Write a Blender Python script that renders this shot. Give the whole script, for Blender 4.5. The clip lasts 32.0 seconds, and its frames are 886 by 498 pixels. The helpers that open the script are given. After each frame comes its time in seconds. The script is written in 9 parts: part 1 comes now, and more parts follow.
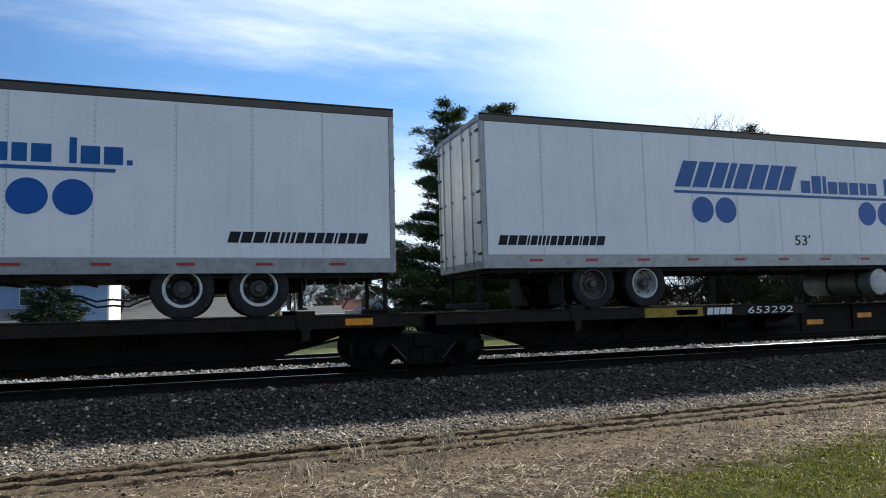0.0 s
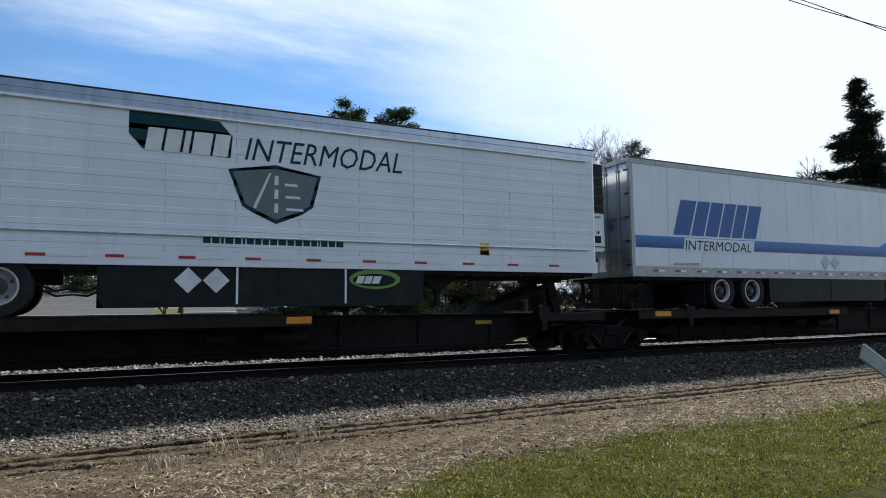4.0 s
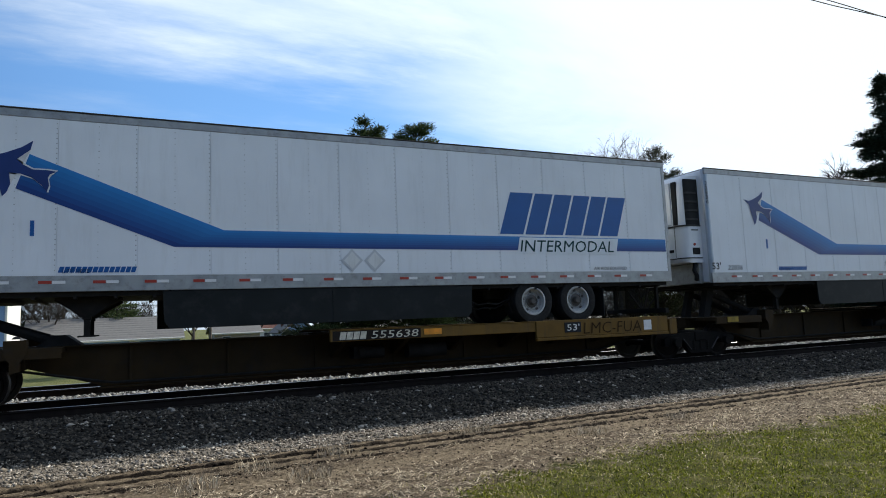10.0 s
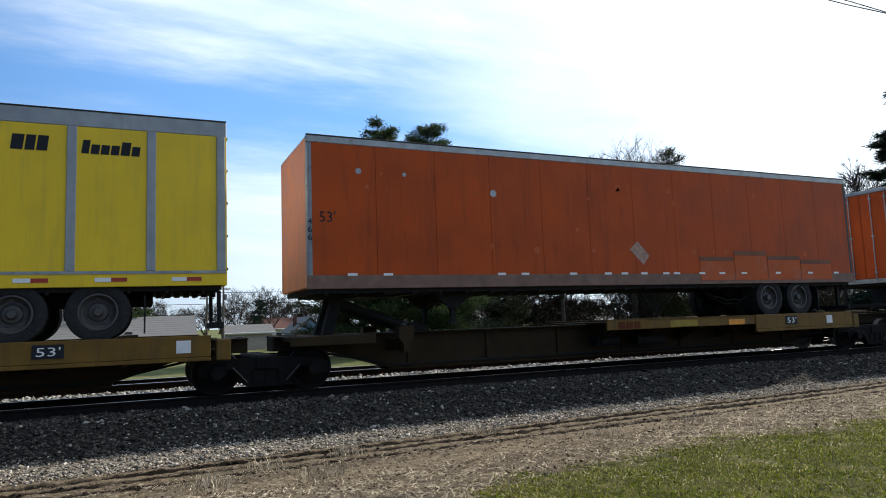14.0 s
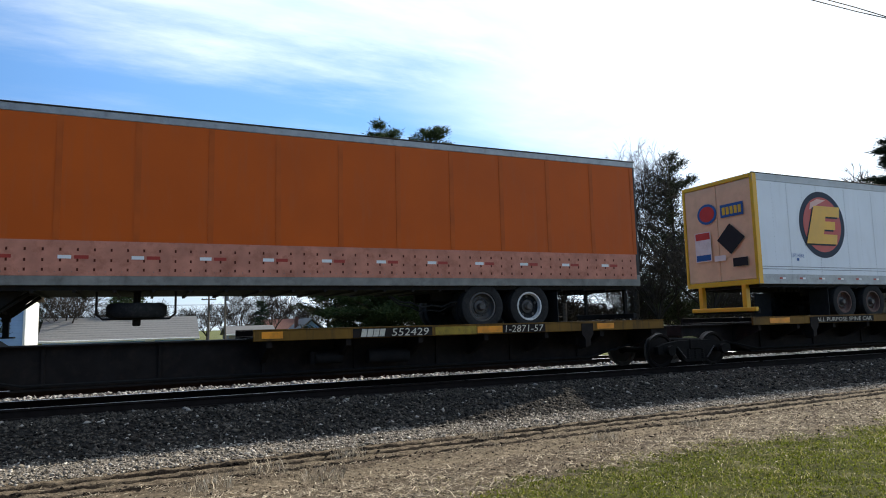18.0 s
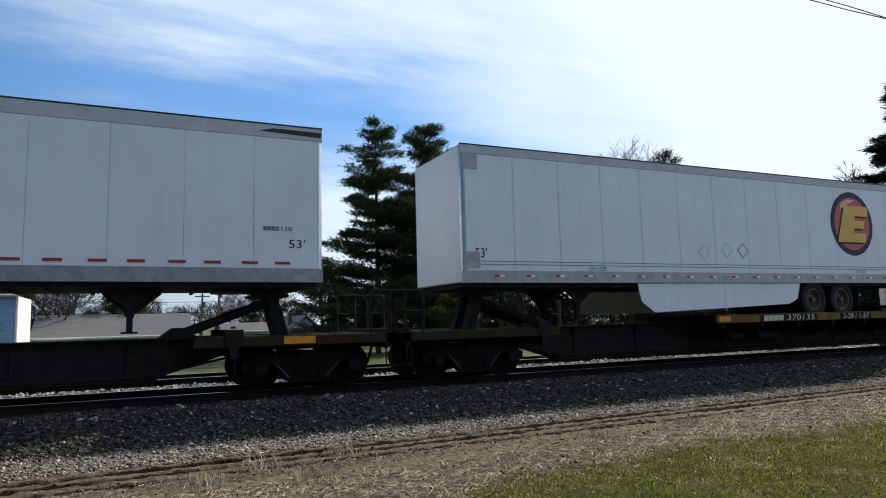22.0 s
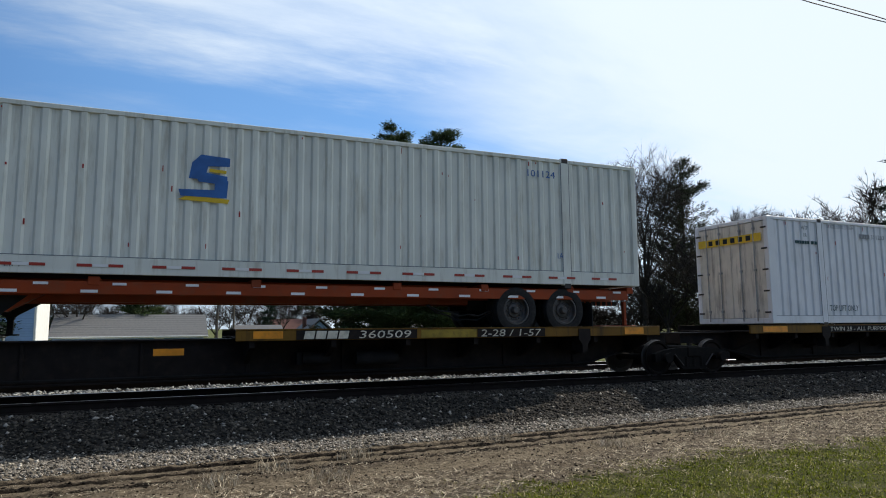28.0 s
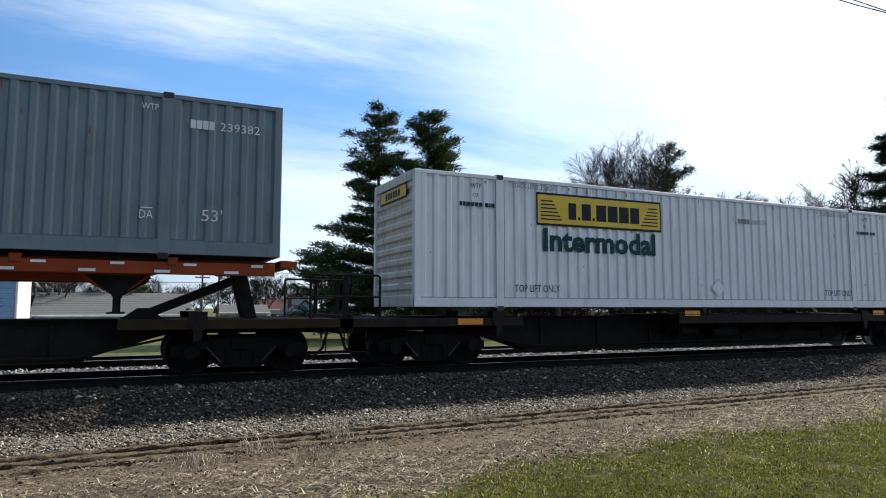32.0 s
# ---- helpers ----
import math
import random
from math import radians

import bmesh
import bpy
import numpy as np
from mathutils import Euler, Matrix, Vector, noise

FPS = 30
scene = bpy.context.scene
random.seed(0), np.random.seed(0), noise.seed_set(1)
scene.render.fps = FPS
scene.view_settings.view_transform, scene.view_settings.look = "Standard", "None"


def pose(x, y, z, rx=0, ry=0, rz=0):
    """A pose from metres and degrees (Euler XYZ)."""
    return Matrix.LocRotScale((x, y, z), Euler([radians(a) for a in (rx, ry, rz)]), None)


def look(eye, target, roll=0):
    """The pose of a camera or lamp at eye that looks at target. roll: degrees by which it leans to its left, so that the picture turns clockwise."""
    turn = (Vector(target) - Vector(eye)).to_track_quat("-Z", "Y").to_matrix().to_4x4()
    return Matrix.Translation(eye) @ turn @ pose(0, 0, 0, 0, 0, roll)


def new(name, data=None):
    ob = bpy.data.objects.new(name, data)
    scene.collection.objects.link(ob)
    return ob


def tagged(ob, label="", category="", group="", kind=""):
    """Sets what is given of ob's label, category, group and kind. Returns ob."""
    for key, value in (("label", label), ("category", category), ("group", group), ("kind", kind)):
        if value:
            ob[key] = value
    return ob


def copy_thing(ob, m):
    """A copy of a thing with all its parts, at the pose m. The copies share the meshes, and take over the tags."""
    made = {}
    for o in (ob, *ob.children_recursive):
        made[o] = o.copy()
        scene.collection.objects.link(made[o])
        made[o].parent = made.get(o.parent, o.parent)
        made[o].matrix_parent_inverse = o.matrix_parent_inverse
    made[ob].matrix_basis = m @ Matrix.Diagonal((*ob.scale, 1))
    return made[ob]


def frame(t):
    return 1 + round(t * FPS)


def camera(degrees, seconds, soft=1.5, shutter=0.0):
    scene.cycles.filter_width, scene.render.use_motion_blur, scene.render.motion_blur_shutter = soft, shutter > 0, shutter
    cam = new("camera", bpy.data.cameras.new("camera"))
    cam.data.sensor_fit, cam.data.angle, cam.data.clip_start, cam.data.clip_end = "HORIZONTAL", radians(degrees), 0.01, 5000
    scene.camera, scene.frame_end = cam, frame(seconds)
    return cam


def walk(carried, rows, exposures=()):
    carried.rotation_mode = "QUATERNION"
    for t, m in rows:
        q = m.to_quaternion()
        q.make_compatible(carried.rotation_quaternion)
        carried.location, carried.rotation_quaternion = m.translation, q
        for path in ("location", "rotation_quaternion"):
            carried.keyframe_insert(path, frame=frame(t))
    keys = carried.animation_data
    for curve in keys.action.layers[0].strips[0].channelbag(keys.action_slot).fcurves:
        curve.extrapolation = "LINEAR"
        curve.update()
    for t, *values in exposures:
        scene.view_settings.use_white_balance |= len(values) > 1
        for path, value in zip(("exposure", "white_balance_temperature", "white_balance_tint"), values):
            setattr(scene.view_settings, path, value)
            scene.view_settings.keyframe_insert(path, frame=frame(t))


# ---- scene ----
cam = camera(67.72, 32.0, soft=1.0)


def shot(x, y, z, yaw, pitch, roll):
    return pose(x, y, 1.75 + z, 90 + pitch, 0, yaw) @ pose(0, 0, 0, 0, 0, roll)


# seconds, place, yaw, pitch, roll
PATH = [
    (0, -0.186, 0.872, -0.044, -19.06, 4.98, -1.35),
    (0.5, -0.119, 0.505, -0.013, -21.84, 4.43, -1.56),
    (1, -0.006, 0.123, -0.046, -21.58, 2.76, 0.65),
    (1.5, 0.010, 0.028, -0.006, -24.84, 2.28, -1.43),
    (2, 0.017, 0.001, -0.006, -26.21, 3.51, -1.07),
    (2.5, 0.012, -0.007, -0.016, -26.28, 3.99, 0.01),
    (3, 0.014, -0.008, -0.010, -27.55, 5.07, -0.17),
    (3.5, 0.012, -0.007, -0.002, -27.16, 5.19, -0.85),
    (4, 0.008, -0.016, -0.007, -27.61, 4.89, -0.40),
    (4.5, 0.009, -0.012, -0.004, -27.81, 4.77, -1.32),
    (6.5, 0.009, -0.019, -0.002, -27.51, 5.45, -1.94),
    (7, 0.002, -0.022, -0.001, -27.42, 5.62, -1.96),
    (7.5, 0.005, -0.017, -0.003, -27.26, 5.70, -1.99),
    (8, 0.000, -0.030, -0.000, -27.10, 5.82, -2.16),
    (8.5, -0.013, -0.016, -0.004, -26.69, 5.81, -1.85),
    (9, 0.001, -0.010, -0.002, -26.37, 5.91, -2.42),
    (9.5, 0.004, -0.007, 0.001, -25.79, 6.06, -2.12),
    (10, 0.006, -0.013, 0.000, -25.64, 6.12, -2.22),
    (10.5, -0.002, -0.023, 0.005, -25.33, 6.10, -2.34),
    (11, -0.002, -0.012, -0.004, -25.00, 6.11, -2.36),
    (11.5, 0.003, 0.006, -0.001, -24.90, 6.15, -2.25),
    (12, -0.009, -0.008, 0.002, -24.82, 6.30, -2.22),
    (12.5, -0.005, -0.000, -0.005, -24.74, 6.24, -2.10),
    (13, -0.007, 0.001, -0.004, -24.67, 6.18, -2.07),
    (13.5, -0.010, -0.003, -0.000, -24.63, 6.22, -1.96),
    (14, -0.014, -0.010, -0.004, -24.64, 6.25, -1.93),
    (14.5, -0.015, -0.010, 0.003, -24.54, 6.21, -1.67),
    (15, -0.020, -0.021, -0.004, -24.42, 6.34, -1.60),
    (15.5, -0.016, -0.013, -0.001, -24.20, 6.21, -1.57),
    (17.5, -0.009, -0.001, 0.002, -24.18, 6.32, -1.19),
    (18, -0.015, -0.003, -0.002, -24.46, 6.48, -1.45),
    (18.5, -0.018, -0.006, 0.002, -24.59, 6.48, -1.63),
    (19, -0.013, -0.002, -0.000, -24.65, 6.53, -1.62),
    (19.5, -0.016, 0.004, -0.003, -24.54, 6.61, -1.82),
    (20, -0.014, -0.007, -0.004, -24.33, 6.58, -1.60),
    (20.5, -0.006, -0.003, -0.006, -24.55, 6.45, -1.49),
    (21, -0.007, -0.021, -0.002, -25.03, 6.30, -1.43),
    (21.5, -0.014, -0.016, 0.003, -25.11, 6.26, -1.53),
    (22, -0.016, -0.008, -0.005, -24.96, 6.23, -1.43),
    (22.5, -0.007, -0.019, -0.002, -24.98, 6.26, -1.74),
    (23, -0.000, -0.011, 0.002, -25.20, 6.42, -2.20),
    (23.5, -0.005, -0.013, 0.002, -25.33, 6.48, -2.17),
    (24, 0.000, -0.000, 0.000, -25.38, 6.54, -2.13),
    (24.5, 0.002, 0.005, -0.003, -25.26, 6.92, -2.42),
    (26.5, -0.001, 0.006, -0.001, -24.40, 6.87, -1.98),
    (27, -0.011, 0.007, -0.007, -24.23, 6.88, -0.81),
    (27.5, -0.016, 0.010, -0.007, -24.00, 6.83, -0.52),
    (28, -0.023, 0.005, -0.006, -23.69, 6.73, -0.44),
    (28.5, -0.028, 0.015, -0.006, -23.55, 6.27, -0.21),
    (29, -0.024, 0.014, -0.013, -23.39, 5.60, 0.37),
    (29.5, -0.000, -0.026, -0.008, -24.85, 5.61, 0.44),
    (30, -0.021, -0.014, -0.008, -26.49, 5.41, 0.09),
    (30.5, -0.030, -0.006, -0.006, -26.29, 4.98, 0.53),
    (31, -0.034, -0.003, -0.005, -25.61, 4.75, 0.47),
    (31.5, -0.025, -0.006, -0.003, -24.87, 4.73, -0.03),
    (32, -0.017, -0.000, -0.003, -24.88, 5.11, 0.04),
]
# the camera's own exposure follows what fills the picture: up for the dark orange loads, down for the white ones
EXPOSURE = [(0, 0.05), (1, 0.16), (2, 0.10), (3, -0.05), (4, -0.08), (6, -0.08), (9, -0.08), (11, 0.02), (13, 0.0), (15, 0.24), (18, 0.22), (19, 0.10), (20, -0.14), (23, -0.18), (25, -0.12), (27, -0.25), (30, -0.18), (31, 0.15), (32, 0.03)]
walk(cam, [(r[0], shot(*r[1:])) for r in PATH], [(t, e, 6320, 10) for t, e in EXPOSURE])

# ---- the train's run: metres by which it has moved at t ----
TOR = 0.52          # top of rail
TRACK = 13.95       # centre line of the near track


def run(t):
    return 0.098 - 11.7623 * t + 0.008727 * t * t - 0.0001933 * t ** 3


RUN_TIMES = [0, 2, 4, 6, 8, 10, 12, 14, 16, 18, 20, 22, 24, 26, 28, 30, 32]

# ---- world and sun ----
SUN = Vector((1.25, 0.375, 1.0)).normalized()
world = bpy.data.worlds.new("world")
scene.world = world
world.use_nodes = True
wt = world.node_tree
wt.nodes.clear()


def wn(kind):
    return wt.nodes.new(kind)


def wmix(blend="MIX"):
    n = wn("ShaderNodeMix")
    n.data_type, n.blend_type = "RGBA", blend
    return n


def wmath(op, a, b=None, clamp=False):
    n = wn("ShaderNodeMath")
    n.operation = op
    n.use_clamp = clamp
    for i, s in enumerate((a, b)):
        if s is None:
            continue
        if isinstance(s, (int, float)):
            n.inputs[i].default_value = s
        else:
            wt.links.new(s, n.inputs[i])
    return n.outputs[0]


def wrange(s, a, b, c=0.0, d=1.0):
    n = wn("ShaderNodeMapRange")
    n.interpolation_type = "SMOOTHSTEP"
    wt.links.new(s, n.inputs[0])
    for i, v in enumerate((a, b, c, d)):
        n.inputs[i + 1].default_value = v
    return n.outputs[0]


sky = wn("ShaderNodeTexSky")
sky.sky_type, sky.sun_disc = "NISHITA", False
sky.sun_elevation = math.asin(SUN.z)
sky.sun_rotation = math.atan2(SUN.x, SUN.y)
sky.air_density, sky.dust_density, sky.ozone_density = 1.1, 0.6, 2.0
tc = wn("ShaderNodeTexCoord")
sep = wn("ShaderNodeSeparateXYZ")
wt.links.new(tc.outputs["Generated"], sep.inputs[0])
up = wmath("ADD", wmath("MAXIMUM", sep.outputs[2], 0.0), 0.14)
flat = wn("ShaderNodeCombineXYZ")
wt.links.new(wmath("DIVIDE", sep.outputs[0], up), flat.inputs[0])
wt.links.new(wmath("DIVIDE", sep.outputs[1], up), flat.inputs[1])
mp = wn("ShaderNodeMapping")
mp.inputs["Rotation"].default_value = (0, 0, radians(-24))
mp.inputs["Scale"].default_value = (0.55, 1.5, 1)
mp.inputs["Location"].default_value = (0.35, 0.3, 0)
wt.links.new(flat.outputs[0], mp.inputs[0])
nz = wn("ShaderNodeTexNoise")
nz.inputs["Scale"].default_value = 1.1
nz.inputs["Detail"].default_value = 9
nz.inputs["Roughness"].default_value = 0.58
nz.inputs["Distortion"].default_value = 0.5
wt.links.new(mp.outputs[0], nz.inputs[0])
dot, nrm = wn("ShaderNodeVectorMath"), wn("ShaderNodeVectorMath")
dot.operation, nrm.operation = "DOT_PRODUCT", "NORMALIZE"
wt.links.new(tc.outputs["Generated"], nrm.inputs[0])
wt.links.new(nrm.outputs[0], dot.inputs[0])
dot.inputs[1].default_value = SUN
streak = wmath("SUBTRACT", nz.outputs[0], 0.5)
soft_noise = wn("ShaderNodeTexNoise")
soft_noise.inputs["Scale"].default_value, soft_noise.inputs["Detail"].default_value, soft_noise.inputs["Roughness"].default_value = 2.6, 7, 0.62
wt.links.new(mp.outputs[0], soft_noise.inputs[0])
fluff = wmath("SUBTRACT", soft_noise.outputs[0], 0.5)
# a sheet of cirrus above, lower towards the sun, with a torn edge
rise = wmath("ADD", sep.outputs[2], wmath("MULTIPLY", wmath("SUBTRACT", dot.outputs["Value"], 0.34), 0.16))
torn = wmath("ADD", rise, wmath("ADD", wmath("MULTIPLY", streak, 0.16), wmath("MULTIPLY", fluff, 0.14)))
sheet = wmath("MULTIPLY", wrange(torn, 0.355, 0.47), wmath("ADD", wmath("ADD", wmath("MULTIPLY", fluff, 1.1), wmath("MULTIPLY", streak, 0.8)), 0.66), True)
# thin streaks and haze low over the horizon
low = wrange(wmath("ADD", sep.outputs[2], wmath("MULTIPLY", fluff, 0.16)), 0.31, 0.15, 0.0, 0.95)
low = wmath("MULTIPLY", low, wmath("ADD", wmath("MULTIPLY", streak, 0.7), 0.9), True)
cover = wmath("MAXIMUM", wmath("MAXIMUM", sheet, low), wrange(wmath("ADD", dot.outputs["Value"], wmath("ADD", wmath("MULTIPLY", streak, 0.22), wmath("MULTIPLY", fluff, 0.10))), 0.60, 0.865))
veil = wmix()
wt.links.new(cover, veil.inputs[0])
tint = wmix("MULTIPLY")
tint.inputs[0].default_value = 1.0
wt.links.new(sky.outputs[0], tint.inputs[6])
tint.inputs[7].default_value = (0.62, 0.92, 1.36, 1)
haze = wmix("ADD")
wt.links.new(wrange(dot.outputs["Value"], -0.1, 0.5), haze.inputs[0])
wt.links.new(tint.outputs[2], haze.inputs[6])
haze.inputs[7].default_value = (1.5, 2.9, 4.4, 1)
wt.links.new(haze.outputs[2], veil.inputs[6])
cloud = wmix()
wt.links.new(wrange(dot.outputs["Value"], -0.25, 0.62), cloud.inputs[0])
cloud.inputs[6].default_value = (0.20, 0.74, 1.66, 1)
cloud.inputs[7].default_value = (12.5, 13.9, 15.2, 1)
wt.links.new(cloud.outputs[2], veil.inputs[7])
bg = wn("ShaderNodeBackground")
bg.inputs[1].default_value = 0.083
wt.links.new(veil.outputs[2], bg.inputs[0])
wo = wn("ShaderNodeOutputWorld")
wt.links.new(bg.outputs[0], wo.inputs[0])

lamp = bpy.data.lights.new("sun", "SUN")
lamp.energy, lamp.angle, lamp.color = 5.2, radians(0.55), (1.0, 0.91, 0.76)
sun = new("sun", lamp)
sun.matrix_world = look((0, 0, 60), Vector((0, 0, 60)) - SUN)

# ---- materials ----
def nodes_of(m):
    m.use_nodes = True
    nt = m.node_tree
    return nt, nt.nodes["Principled BSDF"]


MATS = {}


def mat(name, col, rough=0.5, metal=0.0, var=0.12, scale=2.0, bump=0.0, bscale=40.0, dirt=None, amount=0.0,
        streak=False, rand=0.0, coat=0.0):
    """Paint, metal, wood, cloth: a base colour varied at two scales, with dirt in patches or runs and fine relief."""
    if name in MATS:
        return MATS[name]
    m = bpy.data.materials.new(name)
    nt, p = nodes_of(m)
    ln = nt.links.new
    t = nt.nodes.new("ShaderNodeTexCoord")
    big = nt.nodes.new("ShaderNodeTexNoise")
    big.inputs["Scale"].default_value, big.inputs["Detail"].default_value = scale, 6
    ln(t.outputs["Object"], big.inputs[0])
    mul = nt.nodes.new("ShaderNodeMapRange")
    ln(big.outputs[0], mul.inputs[0])
    mul.inputs[1].default_value, mul.inputs[2].default_value = 0.3, 0.7
    mul.inputs[3].default_value, mul.inputs[4].default_value = 1 - var, 1 + var
    base = nt.nodes.new("ShaderNodeMix")
    base.data_type, base.blend_type = "RGBA", "MULTIPLY"
    base.inputs[0].default_value = 1
    base.inputs[6].default_value = (*col, 1)
    ln(mul.outputs[0], base.inputs[7])
    out = base.outputs[2]
    if rand:
        oi = nt.nodes.new("ShaderNodeObjectInfo")
        mr = nt.nodes.new("ShaderNodeMapRange")
        ln(oi.outputs["Random"], mr.inputs[0])
        mr.inputs[3].default_value, mr.inputs[4].default_value = 1 - rand, 1 + rand
        mx = nt.nodes.new("ShaderNodeMix")
        mx.data_type, mx.blend_type = "RGBA", "MULTIPLY"
        mx.inputs[0].default_value = 1
        ln(out, mx.inputs[6])
        ln(mr.outputs[0], mx.inputs[7])
        out = mx.outputs[2]
    if dirt:
        mpg = nt.nodes.new("ShaderNodeMapping")
        mpg.inputs["Scale"].default_value = (3.0, 3.0, 0.35) if streak else (1, 1, 1)
        ln(t.outputs["Object"], mpg.inputs[0])
        dn = nt.nodes.new("ShaderNodeTexNoise")
        dn.inputs["Scale"].default_value, dn.inputs["Detail"].default_value = (2.2 if streak else scale * 1.7), 8
        dn.inputs["Roughness"].default_value = 0.68
        ln(mpg.outputs[0], dn.inputs[0])
        dr = nt.nodes.new("ShaderNodeMapRange")
        ln(dn.outputs[0], dr.inputs[0])
        dr.inputs[1].default_value, dr.inputs[2].default_value = 0.5, 0.75
        dr.inputs[3].default_value, dr.inputs[4].default_value = 0, amount
        mx = nt.nodes.new("ShaderNodeMix")
        mx.data_type = "RGBA"
        ln(dr.outputs[0], mx.inputs[0])
        ln(out, mx.inputs[6])
        mx.inputs[7].default_value = (*dirt, 1)
        out = mx.outputs[2]
    ln(out, p.inputs["Base Color"])
    rr = nt.nodes.new("ShaderNodeMapRange")
    ln(big.outputs[0], rr.inputs[0])
    rr.inputs[3].default_value, rr.inputs[4].default_value = max(0.03, rough - 0.12), min(1, rough + 0.12)
    ln(rr.outputs[0], p.inputs["Roughness"])
    p.inputs["Metallic"].default_value = metal
    if rough >= 0.55 and metal == 0.0:
        p.inputs["Specular IOR Level"].default_value = 0.22       # chalky old paint
    if max(col) < 0.12 and metal == 0.0:
        p.inputs["Specular IOR Level"].default_value = 0.12       # grease and dust take the sheen
    p.inputs["Coat Weight"].default_value = coat
    if bump:
        bn = nt.nodes.new("ShaderNodeTexNoise")
        bn.inputs["Scale"].default_value, bn.inputs["Detail"].default_value = bscale, 5
        ln(t.outputs["Object"], bn.inputs[0])
        b = nt.nodes.new("ShaderNodeBump")
        b.inputs["Strength"].default_value, b.inputs["Distance"].default_value = bump, 0.02
        ln(bn.outputs[0], b.inputs["Height"])
        ln(b.outputs[0], p.inputs["Normal"])
    MATS[name] = m
    return m


GRIME = (0.14, 0.14, 0.12)
RUST = (0.16, 0.07, 0.035)
WHITE = mat("white_paint", (0.79, 0.82, 0.85), 0.42, var=0.05, scale=0.8, dirt=(0.48, 0.48, 0.46), amount=0.2, streak=True, bump=0.02, bscale=3)
WHITE_WORN = mat("worn_white_paint", (0.74, 0.75, 0.74), 0.5, var=0.07, scale=1.0, dirt=(0.33, 0.32, 0.28), amount=0.55, streak=True, bump=0.04, bscale=4)
CONT_WHITE = mat("container_white", (0.76, 0.77, 0.78), 0.5, var=0.06, scale=1.2, dirt=(0.34, 0.31, 0.27), amount=0.4, streak=True)
CONT_CREAM = mat("container_cream", (0.72, 0.73, 0.66), 0.55, var=0.07, scale=1.2, dirt=(0.30, 0.26, 0.17), amount=0.55, streak=True)
CONT_TAN = mat("container_tan_end", (0.80, 0.62, 0.40), 0.6, var=0.1, scale=2, dirt=RUST, amount=0.5, streak=True)
CONT_GREY = mat("container_grey", (0.17, 0.215, 0.235), 0.5, var=0.08, scale=1.4, dirt=(0.09, 0.09, 0.08), amount=0.5, streak=True)
YELLOW = mat("yellow_paint", (0.80, 0.54, 0.012), 0.45, var=0.07, scale=1.2, dirt=(0.42, 0.32, 0.05), amount=0.4, streak=True)
ORANGE = mat("orange_paint", (0.43, 0.066, 0.007), 0.6, var=0.16, scale=0.9, dirt=(0.20, 0.040, 0.012), amount=0.7, streak=True, bump=0.03, bscale=5)
ORANGE_FADED = mat("faded_orange_paint", (0.48, 0.095, 0.020), 0.65, var=0.12, scale=1.1, dirt=(0.40, 0.17, 0.12), amount=0.6)
PINK = mat("faded_scuff_band", (0.52, 0.22, 0.15), 0.65, var=0.2, scale=3, dirt=(0.30, 0.10, 0.06), amount=0.8)
CHASSIS = mat("chassis_orange", (0.27, 0.045, 0.010), 0.55, var=0.15, dirt=RUST, amount=0.6)
ALU = mat("bare_aluminium", (0.56, 0.58, 0.60), 0.38, 0.75, var=0.1, scale=3, dirt=(0.22, 0.22, 0.21), amount=0.5, streak=True)
ALU_DULL = mat("dull_aluminium", (0.36, 0.37, 0.37), 0.5, 0.5, var=0.15, scale=4, dirt=(0.15, 0.14, 0.12), amount=0.6)
ROOF_EDGE = mat("grimy_roof_edge", (0.045, 0.043, 0.040), 0.7, var=0.3, scale=3, dirt=(0.10, 0.09, 0.08), amount=0.5)
ALU_PALE = mat("pale_worn_aluminium", (0.52, 0.54, 0.55), 0.5, var=0.08, scale=2, dirt=(0.30, 0.30, 0.29), amount=0.5)
RIVET = mat("dirty_rivets", (0.42, 0.43, 0.43), 0.6, var=0.4, scale=7)
RIVET_FAINT = mat("faint_rivets", (0.62, 0.64, 0.65), 0.6, var=0.35, scale=7)
POST_ALU = mat("weathered_aluminium", (0.34, 0.35, 0.355), 0.5, 0.35, var=0.14, scale=3, dirt=(0.18, 0.18, 0.17), amount=0.5, streak=True)
STEEL_DARK = mat("dark_steel", (0.035, 0.034, 0.034), 0.6, 0.3, var=0.3, scale=4, dirt=RUST, amount=0.3, bump=0.1)
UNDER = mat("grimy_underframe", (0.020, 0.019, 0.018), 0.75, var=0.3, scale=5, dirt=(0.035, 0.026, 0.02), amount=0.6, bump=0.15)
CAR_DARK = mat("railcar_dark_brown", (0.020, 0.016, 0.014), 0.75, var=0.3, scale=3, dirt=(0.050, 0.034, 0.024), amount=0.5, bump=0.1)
CAR_YELLOW = mat("railcar_yellow", (0.155, 0.085, 0.016), 0.65, var=0.2, scale=2.5, dirt=(0.07, 0.05, 0.025), amount=0.85, streak=True, bump=0.08)
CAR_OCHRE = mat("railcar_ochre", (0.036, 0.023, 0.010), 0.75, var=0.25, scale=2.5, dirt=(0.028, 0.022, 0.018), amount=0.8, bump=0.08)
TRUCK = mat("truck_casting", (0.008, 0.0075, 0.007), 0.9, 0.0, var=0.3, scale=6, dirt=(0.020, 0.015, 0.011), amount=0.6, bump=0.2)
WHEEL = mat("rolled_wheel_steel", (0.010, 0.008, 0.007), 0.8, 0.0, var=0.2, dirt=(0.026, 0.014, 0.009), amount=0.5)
TREAD = mat("worn_tread", (0.07, 0.062, 0.055), 0.5, 0.6, var=0.2)
